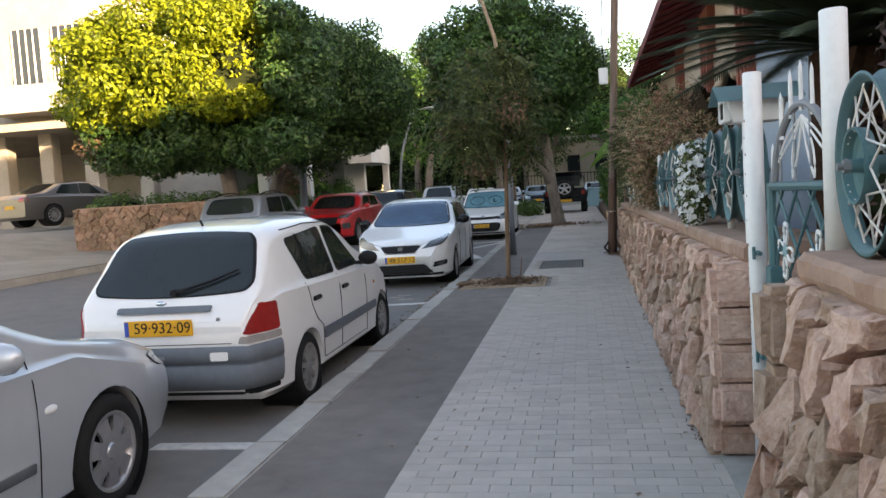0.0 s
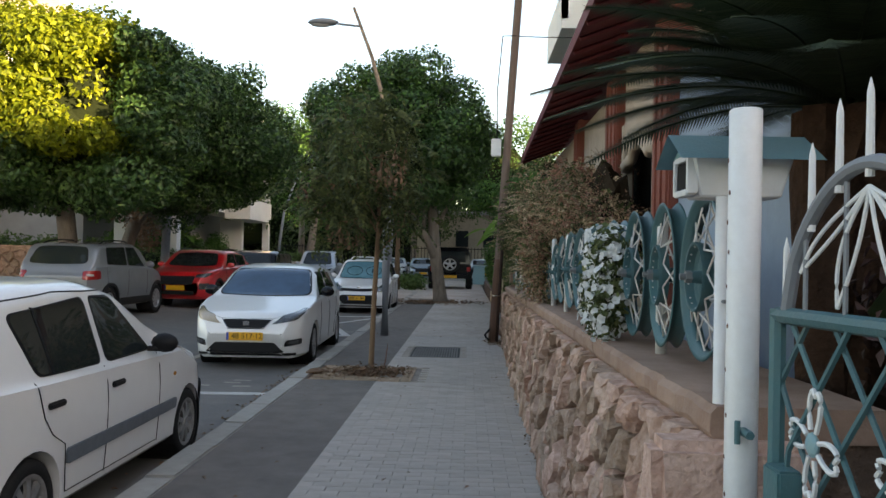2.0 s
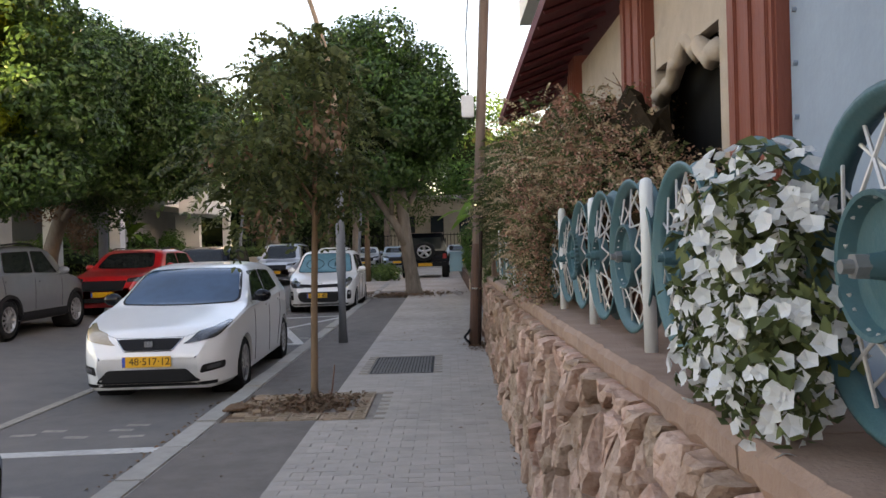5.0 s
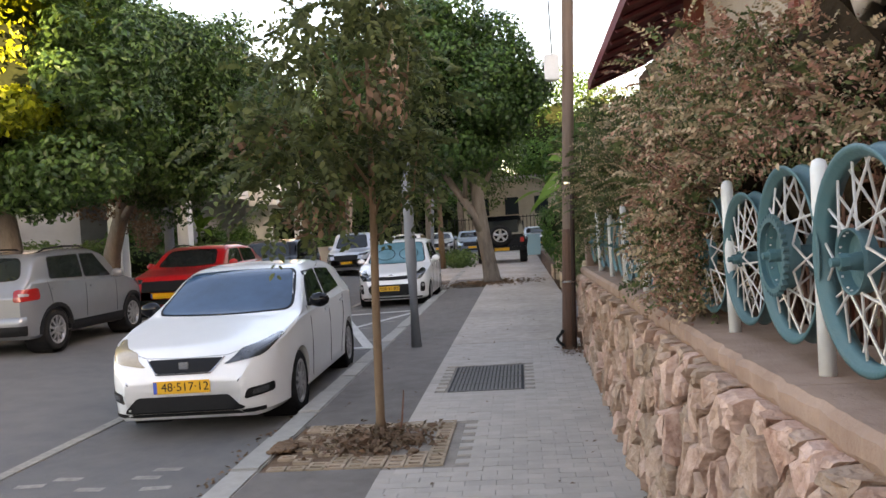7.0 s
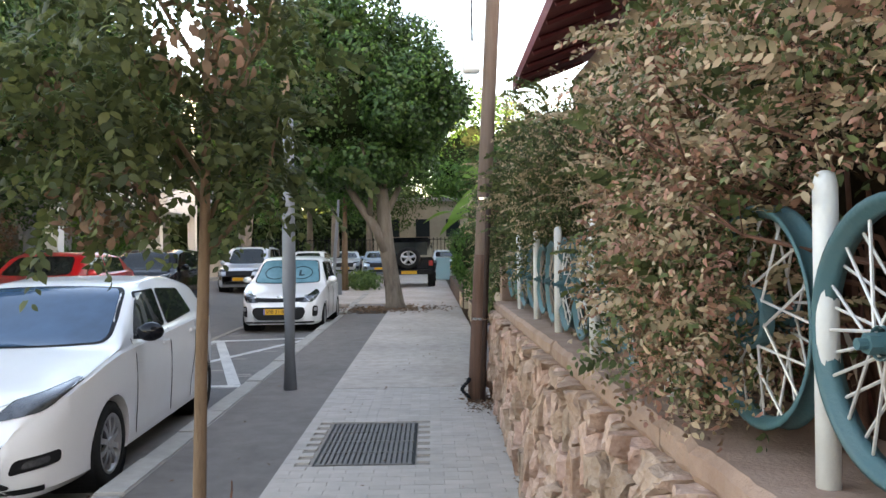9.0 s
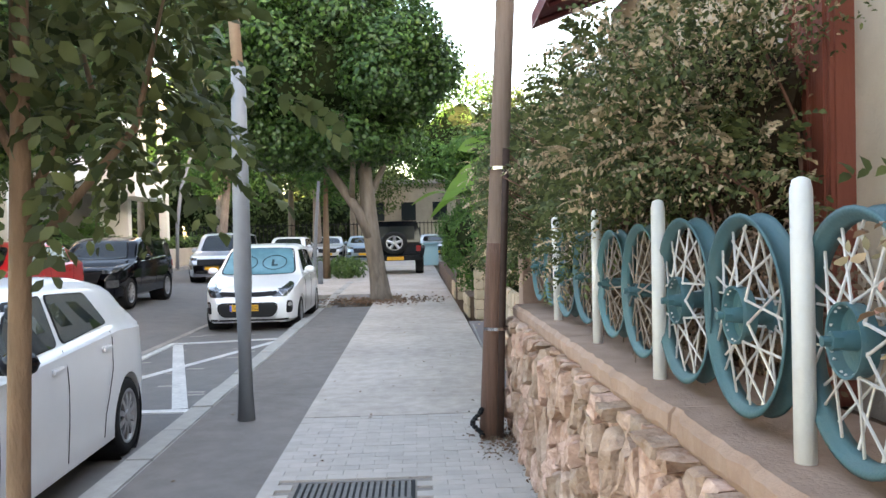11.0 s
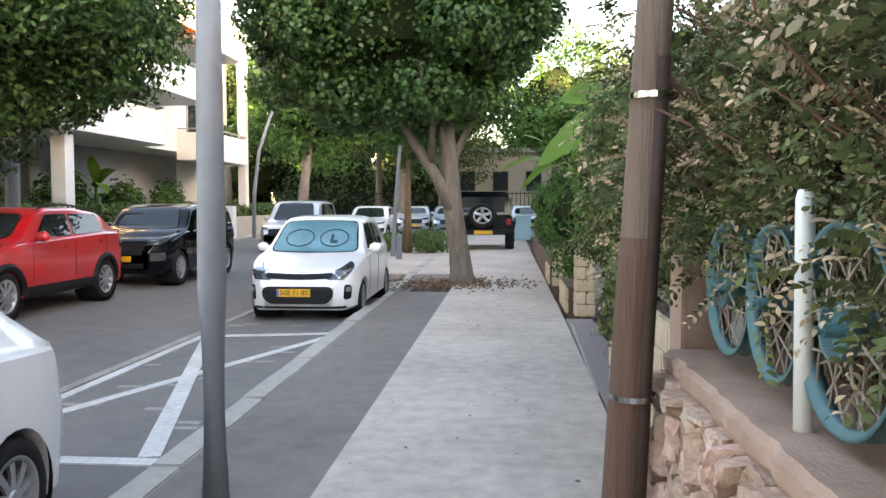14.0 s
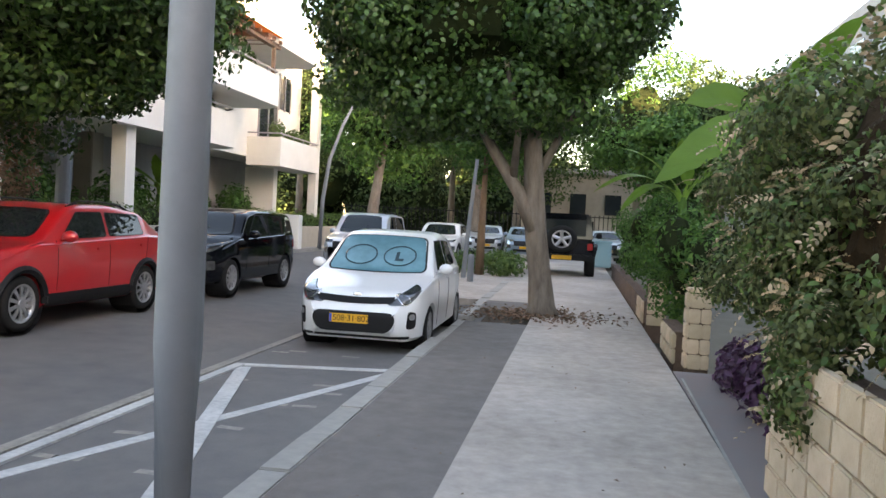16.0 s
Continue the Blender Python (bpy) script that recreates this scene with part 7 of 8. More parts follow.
# cycad by the gate
def cycad(x, y, z, n, length, seed):
    c = tagged(empty("cycad_palm"), "dark green cycad palm with long drooping feather fronds", "palm")
    bm = bmesh.new()
    tube(bm, [(x, y, 0.85), (x, y, z - 0.3), (x, y, z)], [0.15, 0.17, 0.19], n=16, wobble=0.25)
    part("trunk", bm, M_CYTRUNK, c)
    rnd = random.Random(seed)
    for k in range(n):
        a = 2 * math.pi * (k * 0.382)
        elev = 0.28 + 1.02 * (k / n)
        L = length * rnd.uniform(0.85, 1.1)
        pts = []
        for j in range(13):
            t = j / 12
            hor = L * (t * math.cos(elev) * 1.0 + 0.1 * t * t)
            up = L * (t * math.sin(elev) - 0.40 * t * t * math.cos(elev * 0.6))
            pts.append(Vector((x + math.cos(a) * hor, y + math.sin(a) * hor, z + up)))
        bm = bmesh.new()
        tube(bm, pts, [0.010 * (1 - 0.7 * j / 12) for j in range(13)], n=5)
        side = Vector((-math.sin(a), math.cos(a), 0))
        for j in range(1, 72):
            t = 0.08 + 0.92 * j / 72
            i = min(11, int(t * 12))
            f = t * 12 - i
            p = pts[i].lerp(pts[min(12, i + 1)], f)
            d = (pts[min(12, i + 1)] - pts[i]).normalized()
            ln = 0.20 * math.sin(math.pi * min(0.97, t * 0.9 + 0.1)) ** 0.7 + 0.02
            for s in (-1, 1):
                e = p + (side * s * 0.82 + d * 0.55 + Vector((0, 0, -0.10))).normalized() * ln
                w = d * 0.0085
                v = [bm.verts.new(q) for q in (p - w, p + w, e)]
                bm.faces.new(v)
        part("frond", bm, M_PALM, c)
cycad(1.97, 7.22, 2.12, 104, 1.15, 3)
cycad(2.75, 3.3, 1.95, 30, 1.0, 6)


# ---- poles, lamps ----
def street_lamp_near():
    lamp = tagged(empty("street_lamp"), "grey steel street lamp post with a bent upper arm", "street lamp")
    bm = bmesh.new()
    tube(bm, [(-1.09, 19.61, -0.1), (-1.09, 19.61, 1.2), (-1.085, 19.61, 2.4), (-1.08, 19.61, 3.1)], [0.083, 0.078, 0.070, 0.063], n=20)
    part("post", bm, M_GREYM, lamp, smooth=True)
    # upper pole in a browner colour than the post
    bm = bmesh.new()
    tube(bm, [(-1.08, 19.61, 3.05), (-1.13, 19.61, 3.9), (-1.24, 19.61, 4.7), (-1.46, 19.61, 5.45), (-1.83, 19.61, 6.40)], [0.052, 0.047, 0.042, 0.036, 0.028], n=12)
    part("upper_pole", bm, material("brown_upper_pole", (0.36, 0.25, 0.17), 0.7, scale=9, vary=0.4), lamp, smooth=True)
    bm = bmesh.new()
    rod(bm, (-1.66, 19.61, 6.03), (-2.15, 19.58, 6.07), 0.022, n=8)
    part("arm", bm, M_GREYM, lamp)
    bm = bmesh.new()
    blob(bm, -2.42, 19.56, 6.09, 0.30, 0.13, 0.075, sub=3, rough=0.05)
    part("lamp_head", bm, M_GREYM, lamp, smooth=True)
    bm = bmesh.new()
    blob(bm, -2.46, 19.56, 6.05, 0.21, 0.10, 0.055, sub=2, rough=0)
    part("diffuser", bm, material("lamp_diffuser", (0.5, 0.48, 0.45), 0.3, scale=9, vary=0.2), lamp, smooth=True)
street_lamp_near()

def street_lamp_far():
    lamp = tagged(empty("street_lamp"), "slim pale curved street lamp across the road", "street lamp")
    bm = bmesh.new()
    tube(bm, [(-9.75, 47.0, 0.3), (-9.7, 47.0, 2.2), (-9.55, 47.2, 3.8), (-9.2, 47.6, 5.2), (-8.84, 48.1, 6.3)], [0.085, 0.08, 0.07, 0.06, 0.045], n=10)
    part("post", bm, M_GREYM, lamp, smooth=True)
    bm = bmesh.new()
    rod(bm, (-8.84, 48.1, 6.28), (-8.2, 48.0, 6.34), 0.03, n=6)
    part("arm", bm, M_GREYM, lamp)
    bm = bmesh.new()
    blob(bm, -7.95, 48.0, 6.36, 0.32, 0.13, 0.08, sub=2, rough=0)
    part("lamp_head", bm, M_GREYM, lamp, smooth=True)
street_lamp_far()

pole = tagged(empty("utility_pole", -0.04, 0, 0), "weathered wooden utility pole at the pavement's edge", "pole")
bm = bmesh.new()
tube(bm, [(1.02 + 0.062 * t * 0.9, 18.74, -0.1 + t) for t in (0, 0.6, 1.4, 2.4, 3.6, 5.0, 6.6, 8.6)], [0.078, 0.077, 0.076, 0.075, 0.074, 0.073, 0.070, 0.065], n=18, wobble=0.03, seed=2)
part("shaft", bm, M_WOOD, pole, smooth=True)
bm = bmesh.new()
tube(bm, [(1.02 + 0.0558 * t, 18.74, -0.1 + t) for t in (0, 0.5, 1.0, 1.5, 1.62)], [0.083, 0.082, 0.081, 0.080, 0.077], n=18, wobble=0.02, seed=5)
part("tarred_base", bm, material("tarred_wood", (0.17, 0.085, 0.055), 0.8, scale=10, vary=0.5, bump=0.8, bump_scale=50, stretch=(3, 3, 0.12), second=(0.08, 0.04, 0.028)), pole, "dark tarred pole base", smooth=True)
bm = bmesh.new()
tube(bm, [(1.095, 18.68, -0.05), (1.125, 18.68, 0.8), (1.160, 18.68, 1.6), (1.19, 18.68, 2.25)], 0.030, n=12)
part("conduit", bm, material("brown_conduit", (0.06, 0.034, 0.026), 0.6, scale=14, vary=0.4, spec=0.2), pole, "dark cable conduit", smooth=True)
for z in (0.86, 2.1):
    bm = bmesh.new()
    lathe(bm, [(-0.012, 0.098), (0.012, 0.098)], n=24, axis="z", center=(1.043 + 0.053 * z, 18.72, z))
    part("band", bm, M_CHROME, pole)
bm = bmesh.new()
box(bm, 0.93, 1.11, 18.60, 18.74, 3.40, 3.72, bevel=0.015)
part("junction_box", bm, M_WHITE, pole, "white junction box")
bm = bmesh.new()
tube(bm, [(1.03, 18.62, 3.72), (1.02, 18.6, 4.6), (1.10, 18.62, 5.6), (1.34, 18.66, 5.62)], 0.010, n=5)
part("cable", bm, M_BLACKP, pole)
bm = bmesh.new()
for k in range(10):
    a = k * 0.7
    blob(bm, 0.92 + 0.035 * math.cos(a), 18.66, 0.04 + 0.022 * k, 0.025, 0.03, 0.02, seed=k, sub=1, rough=0.4)
part("tar_lump", bm, M_BLACKP, pole)["kind"] = "stuff"
bm = bmesh.new()
tube(bm, [(1.34 + t * 4.2, 18.7 - 1.5 * t, 5.62 + 0.25 * t - 0.25 * math.sin(math.pi * t)) for t in [j / 10 for j in range(11)]], 0.009, n=5)
tagged(part("overhead_wire", bm, M_BLACKP), "black overhead wire from the wooden pole", "wire")

post3 = tagged(empty("sign_post"), "thin leaning grey post beyond the parked car", "post")
bm = bmesh.new()
tube(bm, [(-3.15, 40.6, -0.1), (-3.05, 40.6, 1.6), (-2.9, 40.6, 3.5)], [0.075, 0.065, 0.05], n=10)
part("shaft", bm, M_GREYM, post3)
bol = tagged(empty("bollard", -2.75, 39.2, 0), "short grey bollard by the verge", "bollard")
bm = bmesh.new()
lathe(bm, [(-0.05, 0.09), (0.70, 0.09), (0.76, 0.06), (0.77, 0.001)], n=16, axis="z")
part("shaft", bm, M_GREYM, bol)
pl = tagged(empty("utility_pole"), "grey utility pole across the road", "pole")
bm = bmesh.new()
tube(bm, [(-10.15, 31.8, 0.3), (-10.1, 31.8, 2.2), (-10.05, 31.8, 4.4), (-10.0, 31.8, 7)], [0.15, 0.145, 0.14, 0.12], n=14, wobble=0.03)
part("shaft", bm, M_GREYM, pl)
bin_ = tagged(empty("waste_container", 1.15, 50.5, 0), "pale green waste container at the pavement's end", "container")
bm = bmesh.new()
box(bm, -0.35, 0.35, -0.35, 0.35, 0.08, 1.05, bevel=0.04)
part("body", bm, M_TEAL_L, bin_)
bm = bmesh.new()
box(bm, -0.38, 0.38, -0.38, 0.38, 1.05, 1.15, bevel=0.03)
part("lid", bm, M_TEAL_L, bin_)
for s in (-1, 1):
    bm = bmesh.new()
    lathe(bm, [(s * 0.34, 0.001), (s * 0.34, 0.09), (s * 0.39, 0.09), (s * 0.39, 0.001)], n=12, center=(0, 0.25, 0.09))
    part("wheel", bm, M_RUBBER, bin_)

# ---- fence of painted motorcycle wheels ----
R = 0.284
def wheel_thing(kind, worn=False):
    w = tagged(empty("motorcycle_wheel"), "old teal motorcycle wheel with weathered brownish spokes" if worn else "old motorcycle wheel painted teal with pale spokes" if kind != "sprocket" else "old motorcycle wheel painted teal with a toothed sprocket", "wheel", group="wheels along the wall")
    bm = bmesh.new()
    h = 0.034
    prof = [(-h, R), (-h + 0.006, R - 0.010), (-h + 0.016, R - 0.014), (-0.016, R - 0.020), (0.0, R - 0.026), (0.016, R - 0.020), (h - 0.016, R - 0.014), (h - 0.006, R - 0.010), (h, R),
            (h - 0.003, R + 0.010), (h - 0.010, R + 0.002), (0.016, R - 0.014), (-0.016, R - 0.014), (-h + 0.010, R + 0.002), (-h + 0.003, R + 0.010)]
    lathe(bm, prof, n=44, closed=True)
    bmesh.ops.recalc_face_normals(bm, faces=bm.faces)
    part("rim", bm, M_TEAL, w, smooth=True)
    drum = {"plain": 0.084, "drum": 0.122, "sprocket": 0.114, "small": 0.034}[kind]
    bm = bmesh.new()
    f = 0.058 if drum > 0.1 else 0.054
    core = min(0.030, drum * 0.9)
    lathe(bm, [(-f - 0.006, 0.001), (-f - 0.006, 0.020), (-f + 0.030, 0.024), (-f + 0.034, drum * 0.62), (-f + 0.030, drum * 0.86), (-f + 0.002, drum * 0.93), (-f, drum), (-f + 0.010, drum * 1.01), (-f + 0.042, drum * 0.96), (-f + 0.052, core), (0.055, core), (0.060, drum * 0.62), (0.080, drum * 0.60), (0.080, 0.001)], n=36)
    bmesh.ops.recalc_face_normals(bm, faces=bm.faces)
    part("hub", bm, M_TEAL, w, smooth=False)
    if kind == "sprocket":
        bm = bmesh.new()
        rings = []
        for x in (-0.078, -0.062):
            outer, inner = [], []
            for k in range(136):
                a = 2 * math.pi * k / 136
                rad = 0.137 if k % 4 in (0, 1) else 0.123
                outer.append(bm.verts.new((x, math.cos(a) * rad, math.sin(a) * rad)))
                inner.append(bm.verts.new((x, math.cos(a) * 0.110, math.sin(a) * 0.110)))
            rings += [outer, inner]
        of, nf, ob_, nb = rings
        for k in range(136):
            m = (k + 1) % 136
            for u, v in ((of, nf), (nb, ob_), (ob_, of), (nf, nb)):
                bm.faces.new((u[k], u[m], v[m], v[k]))
        part("sprocket", bm, M_TEAL, w)
    bm = bmesh.new()
    rod(bm, (-f - 0.045, 0, 0), (0.10, 0, 0), 0.012, n=10)
    rod(bm, (-f - 0.026, 0, 0), (-f - 0.004, 0, 0), 0.022, n=6)
    part("axle", bm, M_STEELRIM if kind == "drum" else M_TEAL, w)
    for k in range(32):
        bm = bmesh.new()
        side = -1 if k % 2 else 1
        a = 2 * math.pi * k / 32
        cross = 0.75 if (k // 2) % 2 else -0.75
        hr = max(0.030, drum * (0.90 if side < 0 else 0.58))
        rod(bm, (-0.045 if side < 0 else 0.058, math.cos(a + cross) * hr, math.sin(a + cross) * hr), (side * 0.006, math.cos(a) * (R - 0.022), math.sin(a) * (R - 0.022)), 0.0040, n=5)
        part("spoke", bm, M_SPOKE_W if worn else M_SPOKE, w)
    return w
rnd = random.Random(3)
protos = {}
wheel_ys = (6.99, 7.61, 8.16, 8.76, 9.42, 10.09, 10.72, 11.30, 11.84, 12.45, 13.02, 13.60, 14.16, 14.72, 15.24, 15.74, 16.24, 16.83, 17.40, 17.95, 18.45)
kinds = ["drum", "drum", "drum", "plain", "plain", "drum", "plain", "sprocket", "small", "plain", "drum", "plain", "plain", "plain", "plain", "small", "small", "small", "plain", "small", "plain"]
def put_wheel(kind, x, y, z, size=1.0):
    m = pose(x, y, z, rnd.uniform(0, 360), 0, rnd.uniform(-4, 4)) @ Matrix.Scale(size, 4)
    key = (kind, y > 15.5)
    if key not in protos:
        protos[key] = wheel_thing(*key)
        protos[key].matrix_basis = m
    else:
        copy_thing(protos[key], m)
for y, kd in zip(wheel_ys, kinds):
    size = 1.04 if y < 11.5 else 0.93
    put_wheel(kd, (1.388 if y < 13.3 else 1.372) + rnd.uniform(-0.008, 0.008), y, wall_top(y) + (0.062 if y < 13.3 else 0.04) + (R + 0.01) * size, size)
for y, kd in ((5.00, "drum"), (4.36, "drum"), (3.72, "plain")):
    put_wheel(kd, 1.36, y, 1.15 + R + 0.02)
proto_post = None
for y in (7.80, 8.85, 9.86, 11.03, 12.10, 13.20, 14.36, 15.48, 16.50, 17.62):
    z0 = wall_top(y)
    if proto_post is None:
        proto_post = tagged(empty("fence_post", 1.408, y, z0), "short round white-painted fence post on the wall", "post", group="white posts along the wall")
        bm = bmesh.new()
        tube(bm, [(0, 0, -0.02), (0, 0, 0.64), (0, 0, 0.665), (0, 0, 0.672)], [0.026, 0.026, 0.020, 0.006], n=14)
        part("shaft", bm, M_WHITE, proto_post, smooth=True)
    else:
        copy_thing(proto_post, pose(1.372 if y < 13.3 else 1.342, y, z0, 0, 0.6 * math.sin(y * 9), y * 50))

# white-flowered plant on the wall
pet = tagged(empty("petunia_plant"), "white-flowered trailing petunia on the wall's coping", "flowering plant")
pc = [(1.31, 8.42 + 0.12 * k, 1.36 + 0.05 * math.sin(k * 2), 0.13, 0.14, 0.24) for k in range(5)] + [(1.30, 8.60, 1.58, 0.13, 0.24, 0.15), (1.26, 8.45, 1.25, 0.10, 0.18, 0.18), (1.28, 8.85, 1.22, 0.10, 0.16, 0.16)]
p, nr = clump_points(pc, 2600, 81, inner=0.3)
leaves_mesh("leaves", p, nr, 0.045, 0.5, M_BUSH, pet, seed=81, droop=0.6)
bm = bmesh.new()
rnd = random.Random(12)
P, Nn = clump_points(pc, 620, 82, inner=0.88)
for q, nn in zip(P, Nn):
    nv = (Vector(nn) + Vector((-0.8 + rnd.uniform(-0.5, 0.5), -0.5 + rnd.uniform(-0.6, 0.6), 0.1 + rnd.uniform(-0.5, 0.5)))).normalized()
    rot = nv.to_track_quat("Z", "Y").to_matrix()
    c = Vector(q)
    r = rnd.uniform(0.016, 0.029)
    ctr = bm.verts.new(c)
    ring = [bm.verts.new(c + rot @ Vector((math.cos(a) * r * (1 if j % 2 else 0.80), math.sin(a) * r * (1 if j % 2 else 0.80), r * rnd.uniform(0.25, 0.6)))) for j, a in enumerate([2 * math.pi * i / 10 for i in range(10)])]
    for j in range(10):
        bm.faces.new((ctr, ring[j], ring[(j + 1) % 10]))
part("blossom", bm, M_PETAL, pet, "white trumpet flowers")["kind"] = "stuff"

# ---- gate, posts and bird house ----
def white_post(x, y, z0, z1, r, label):
    p = tagged(empty("gate_post", x, y, z0), label, "post")
    bm = bmesh.new()
    tube(bm, [(0, 0, -0.02), (0, 0, (z1 - z0) * 0.5), (0, 0, z1 - z0 - 0.004), (0, 0, z1 - z0)], [r, r, r, r * 0.9], n=20)
    part("shaft", bm, M_WHITE, p, smooth=True)
    return p
gp = white_post(1.25, 6.24, 0.02, 1.93, 0.043, "tall white-painted steel gate post with rust specks")
for z in (0.55, 1.05):
    bm = bmesh.new()
    rod(bm, (-0.01, 0.0, z), (-0.01, -0.10, z), 0.012, n=6)
    rod(bm, (-0.03, -0.06, z - 0.03), (-0.03, -0.06, z + 0.03), 0.008, n=6)
    part("hinge", bm, M_TEAL, gp)
bm = bmesh.new()
for k in range(16):
    blob(bm, -0.042, 0.012 * math.sin(k * 3.1), 0.3 + 0.1 * k + 0.03 * math.sin(k * 7), 0.003, 0.005, 0.008, sub=1, rough=0.3)
part("rust_spot", bm, M_TWIG, gp)["kind"] = "stuff"
white_post(1.36, 5.36, 1.15, 2.03, 0.048, "stout white-painted post on the stone wall")

gate = tagged(empty("garden_gate"), "teal steel garden gate with flower ornaments and lattice", "gate")
GX0, GY0, GX1, GY1 = 1.29, 6.10, 1.40, 5.42
def gpt(u, z, off=0.0):
    return Vector((GX0 + (GX1 - GX0) * u + off, GY0 + (GY1 - GY0) * u, z))
for a, b in (((0, 0.10), (0, 1.40)), ((1, 0.10), (1, 1.40)), ((0, 1.385), (1, 1.385)), ((0, 0.13), (1, 0.13)), ((0, 0.75), (1, 0.75))):
    bm = bmesh.new()
    rod(bm, gpt(*a), gpt(*b), 0.021, n=8)
    part("frame_bar", bm, M_TEAL, gate)
for k in range(5):
    for s in (1, -1):
        bm = bmesh.new()
        u0 = k * 0.25 - 0.125
        pts = []
        for j in range(9):
            z = 0.14 + 1.23 * j / 8
            u = u0 + s * 1.3 * (j / 8)
            u = abs((u % 2 + 2) % 2)
            u = 2 - u if u > 1 else u
            pts.append(gpt(u, z, 0.006 * s))
        for p0, p1 in zip(pts, pts[1:]):
            rod(bm, p0, p1, 0.0075, n=5)
        part("lattice_bar", bm, M_TEAL, gate)
for cu_, cz in ((0.27, 1.10), (0.73, 1.08), (0.5, 0.52)):
    fl = empty("flower_ornament", *gpt(cu_, cz, -0.018))
    fl.parent = gate
    bm = bmesh.new()
    blob(bm, 0, 0, 0, 0.012, 0.03, 0.03, sub=2, rough=0)
    part("centre", bm, M_TEAL_L, fl)
    for k in range(4):
        a = math.pi / 2 * k + 0.12
        bm = bmesh.new()
        pts = []
        for j in range(17):
            t = j / 16
            rr = 0.035 + 0.10 * math.sin(math.pi * t) ** 0.7
            ang = a + 0.42 * math.cos(math.pi * t) * (1 - 0.35 * math.sin(math.pi * t))
            rr -= 0.022 * math.exp(-((t - 0.5) / 0.10) ** 2)
            pts.append((0, math.cos(ang) * rr, math.sin(ang) * rr))
        tube(bm, pts, 0.0065, n=6)
        part("petal", bm, M_WHITE, fl)
bm = bmesh.new()
pts = [gpt(0.06 + 0.88 * j / 20, 1.40 + 0.33 * math.sin(math.pi * j / 20) ** 0.55) for j in range(21)]
tube(bm, pts, 0.017, n=8)
part("arch", bm, M_GREYM, gate, "grey arched top bar")
for k, (du, rt) in enumerate(((-0.10, 0.24), (0.10, 0.24), (-0.24, 0.17), (0.24, 0.17))):
    bm = bmesh.new()
    pts = []
    for j in range(15):
        t = j / 14
        w = math.sin(math.pi * t) * 0.06
        pts.append(gpt(0.5 + du * t * 1.5 + (w if du > 0 else -w), 1.68 - rt * t * 1.1))
    pts += [gpt(0.5 + du * (1 - t) * 1.5 - (0.35 * math.sin(math.pi * t) * 0.06 if du > 0 else -0.35 * math.sin(math.pi * t) * 0.06), 1.68 - rt * (1 - t) * 1.1) for t in [j / 14 for j in range(15)]]
    tube(bm, pts, 0.005, n=6)
    part("leaf_loop", bm, M_WHITE, gate)
for k in range(7):
    u = 0.05 + 0.15 * k
    z0 = 1.40 + 0.33 * math.sin(math.pi * min(1, max(0, (u - 0.06) / 0.88))) ** 0.55
    bm = bmesh.new()
    rod(bm, gpt(u, z0 - 0.03), gpt(u, z0 + 0.15), 0.010, 0.008, n=8)
    rod(bm, gpt(u, z0 + 0.15), gpt(u, z0 + 0.18), 0.008, 0.001, n=8)
    part("spike", bm, M_WHITE, gate)
for k in range(4):
    u = 0.17 + 0.22 * k
    bm = bmesh.new()
    rod(bm, gpt(u, 1.39), gpt(u, 1.41 + 0.30 * math.sin(math.pi * (u - 0.06) / 0.88) ** 0.6), 0.006, n=5)
    part("upright", bm, M_GREYM, gate)
bm = bmesh.new()
box(bm, 1.25, 1.31, 5.98, 6.08, 0.80, 1.02, bevel=0.006)
part("lock_box", bm, M_TEAL, gate)

bird = tagged(empty("bird_house", 1.29, 6.54, 0.02), "white wooden bird house, pale teal roof, on a white pole", "bird house")
bm = bmesh.new()
tube(bm, [(-0.03, -0.08, 0.02), (-0.03, -0.08, 1.69)], 0.02, n=12)
part("pole", bm, M_WHITE, bird, smooth=True)
bm = bmesh.new()
v = []
for z, x0, x1, d in ((1.69, -0.095, 0.145, 0.075), (1.82, -0.125, 0.175, 0.105)):
    v.append([bm.verts.new((a, b, z)) for a, b in ((x0, -d), (x1, -d), (x1, d), (x0, d))])
for k in range(4):
    bm.faces.new((v[0][k], v[0][(k + 1) % 4], v[1][(k + 1) % 4], v[1][k]))
bm.faces.new(v[0][::-1])
bm.faces.new(v[1])
bmesh.ops.bevel(bm, geom=bm.edges[:], offset=0.006, segments=1, affect="EDGES")
part("box", bm, M_WHITE, bird)
# solid dark block imitates the shade within the opening
bm = bmesh.new()
box(bm, -0.128, -0.104, -0.065, 0.065, 1.715, 1.80, bevel=0.004)
part("opening", bm, M_DARKIN, bird)
bm = bmesh.new()
for y0, y1, z0, z1 in ((-0.085, -0.065, 1.70, 1.815), (0.065, 0.085, 1.70, 1.815), (-0.065, 0.065, 1.695, 1.714), (-0.065, 0.065, 1.80, 1.818)):
    box(bm, -0.136, -0.104, y0, y1, z0, z1, bevel=0.002)
part("opening_frame", bm, M_WHITE, bird)
for s in (-1, 1):
    bm = bmesh.new()
    sheet(bm, [[(x, 0.0, 1.885), (x, s * 0.16, 1.795)] for x in (-0.175, 0.24)])
    bmesh.ops.solidify(bm, geom=bm.faces[:], thickness=0.012)
    part("roof_board", bm, M_TEAL_L, bird)
bm = bmesh.new()
v = [bm.verts.new(p) for p in ((-0.13, -0.10, 1.82), (-0.13, 0.10, 1.82), (-0.13, 0.0, 1.865), (0.18, -0.10, 1.82), (0.18, 0.10, 1.82), (0.18, 0.0, 1.865))]
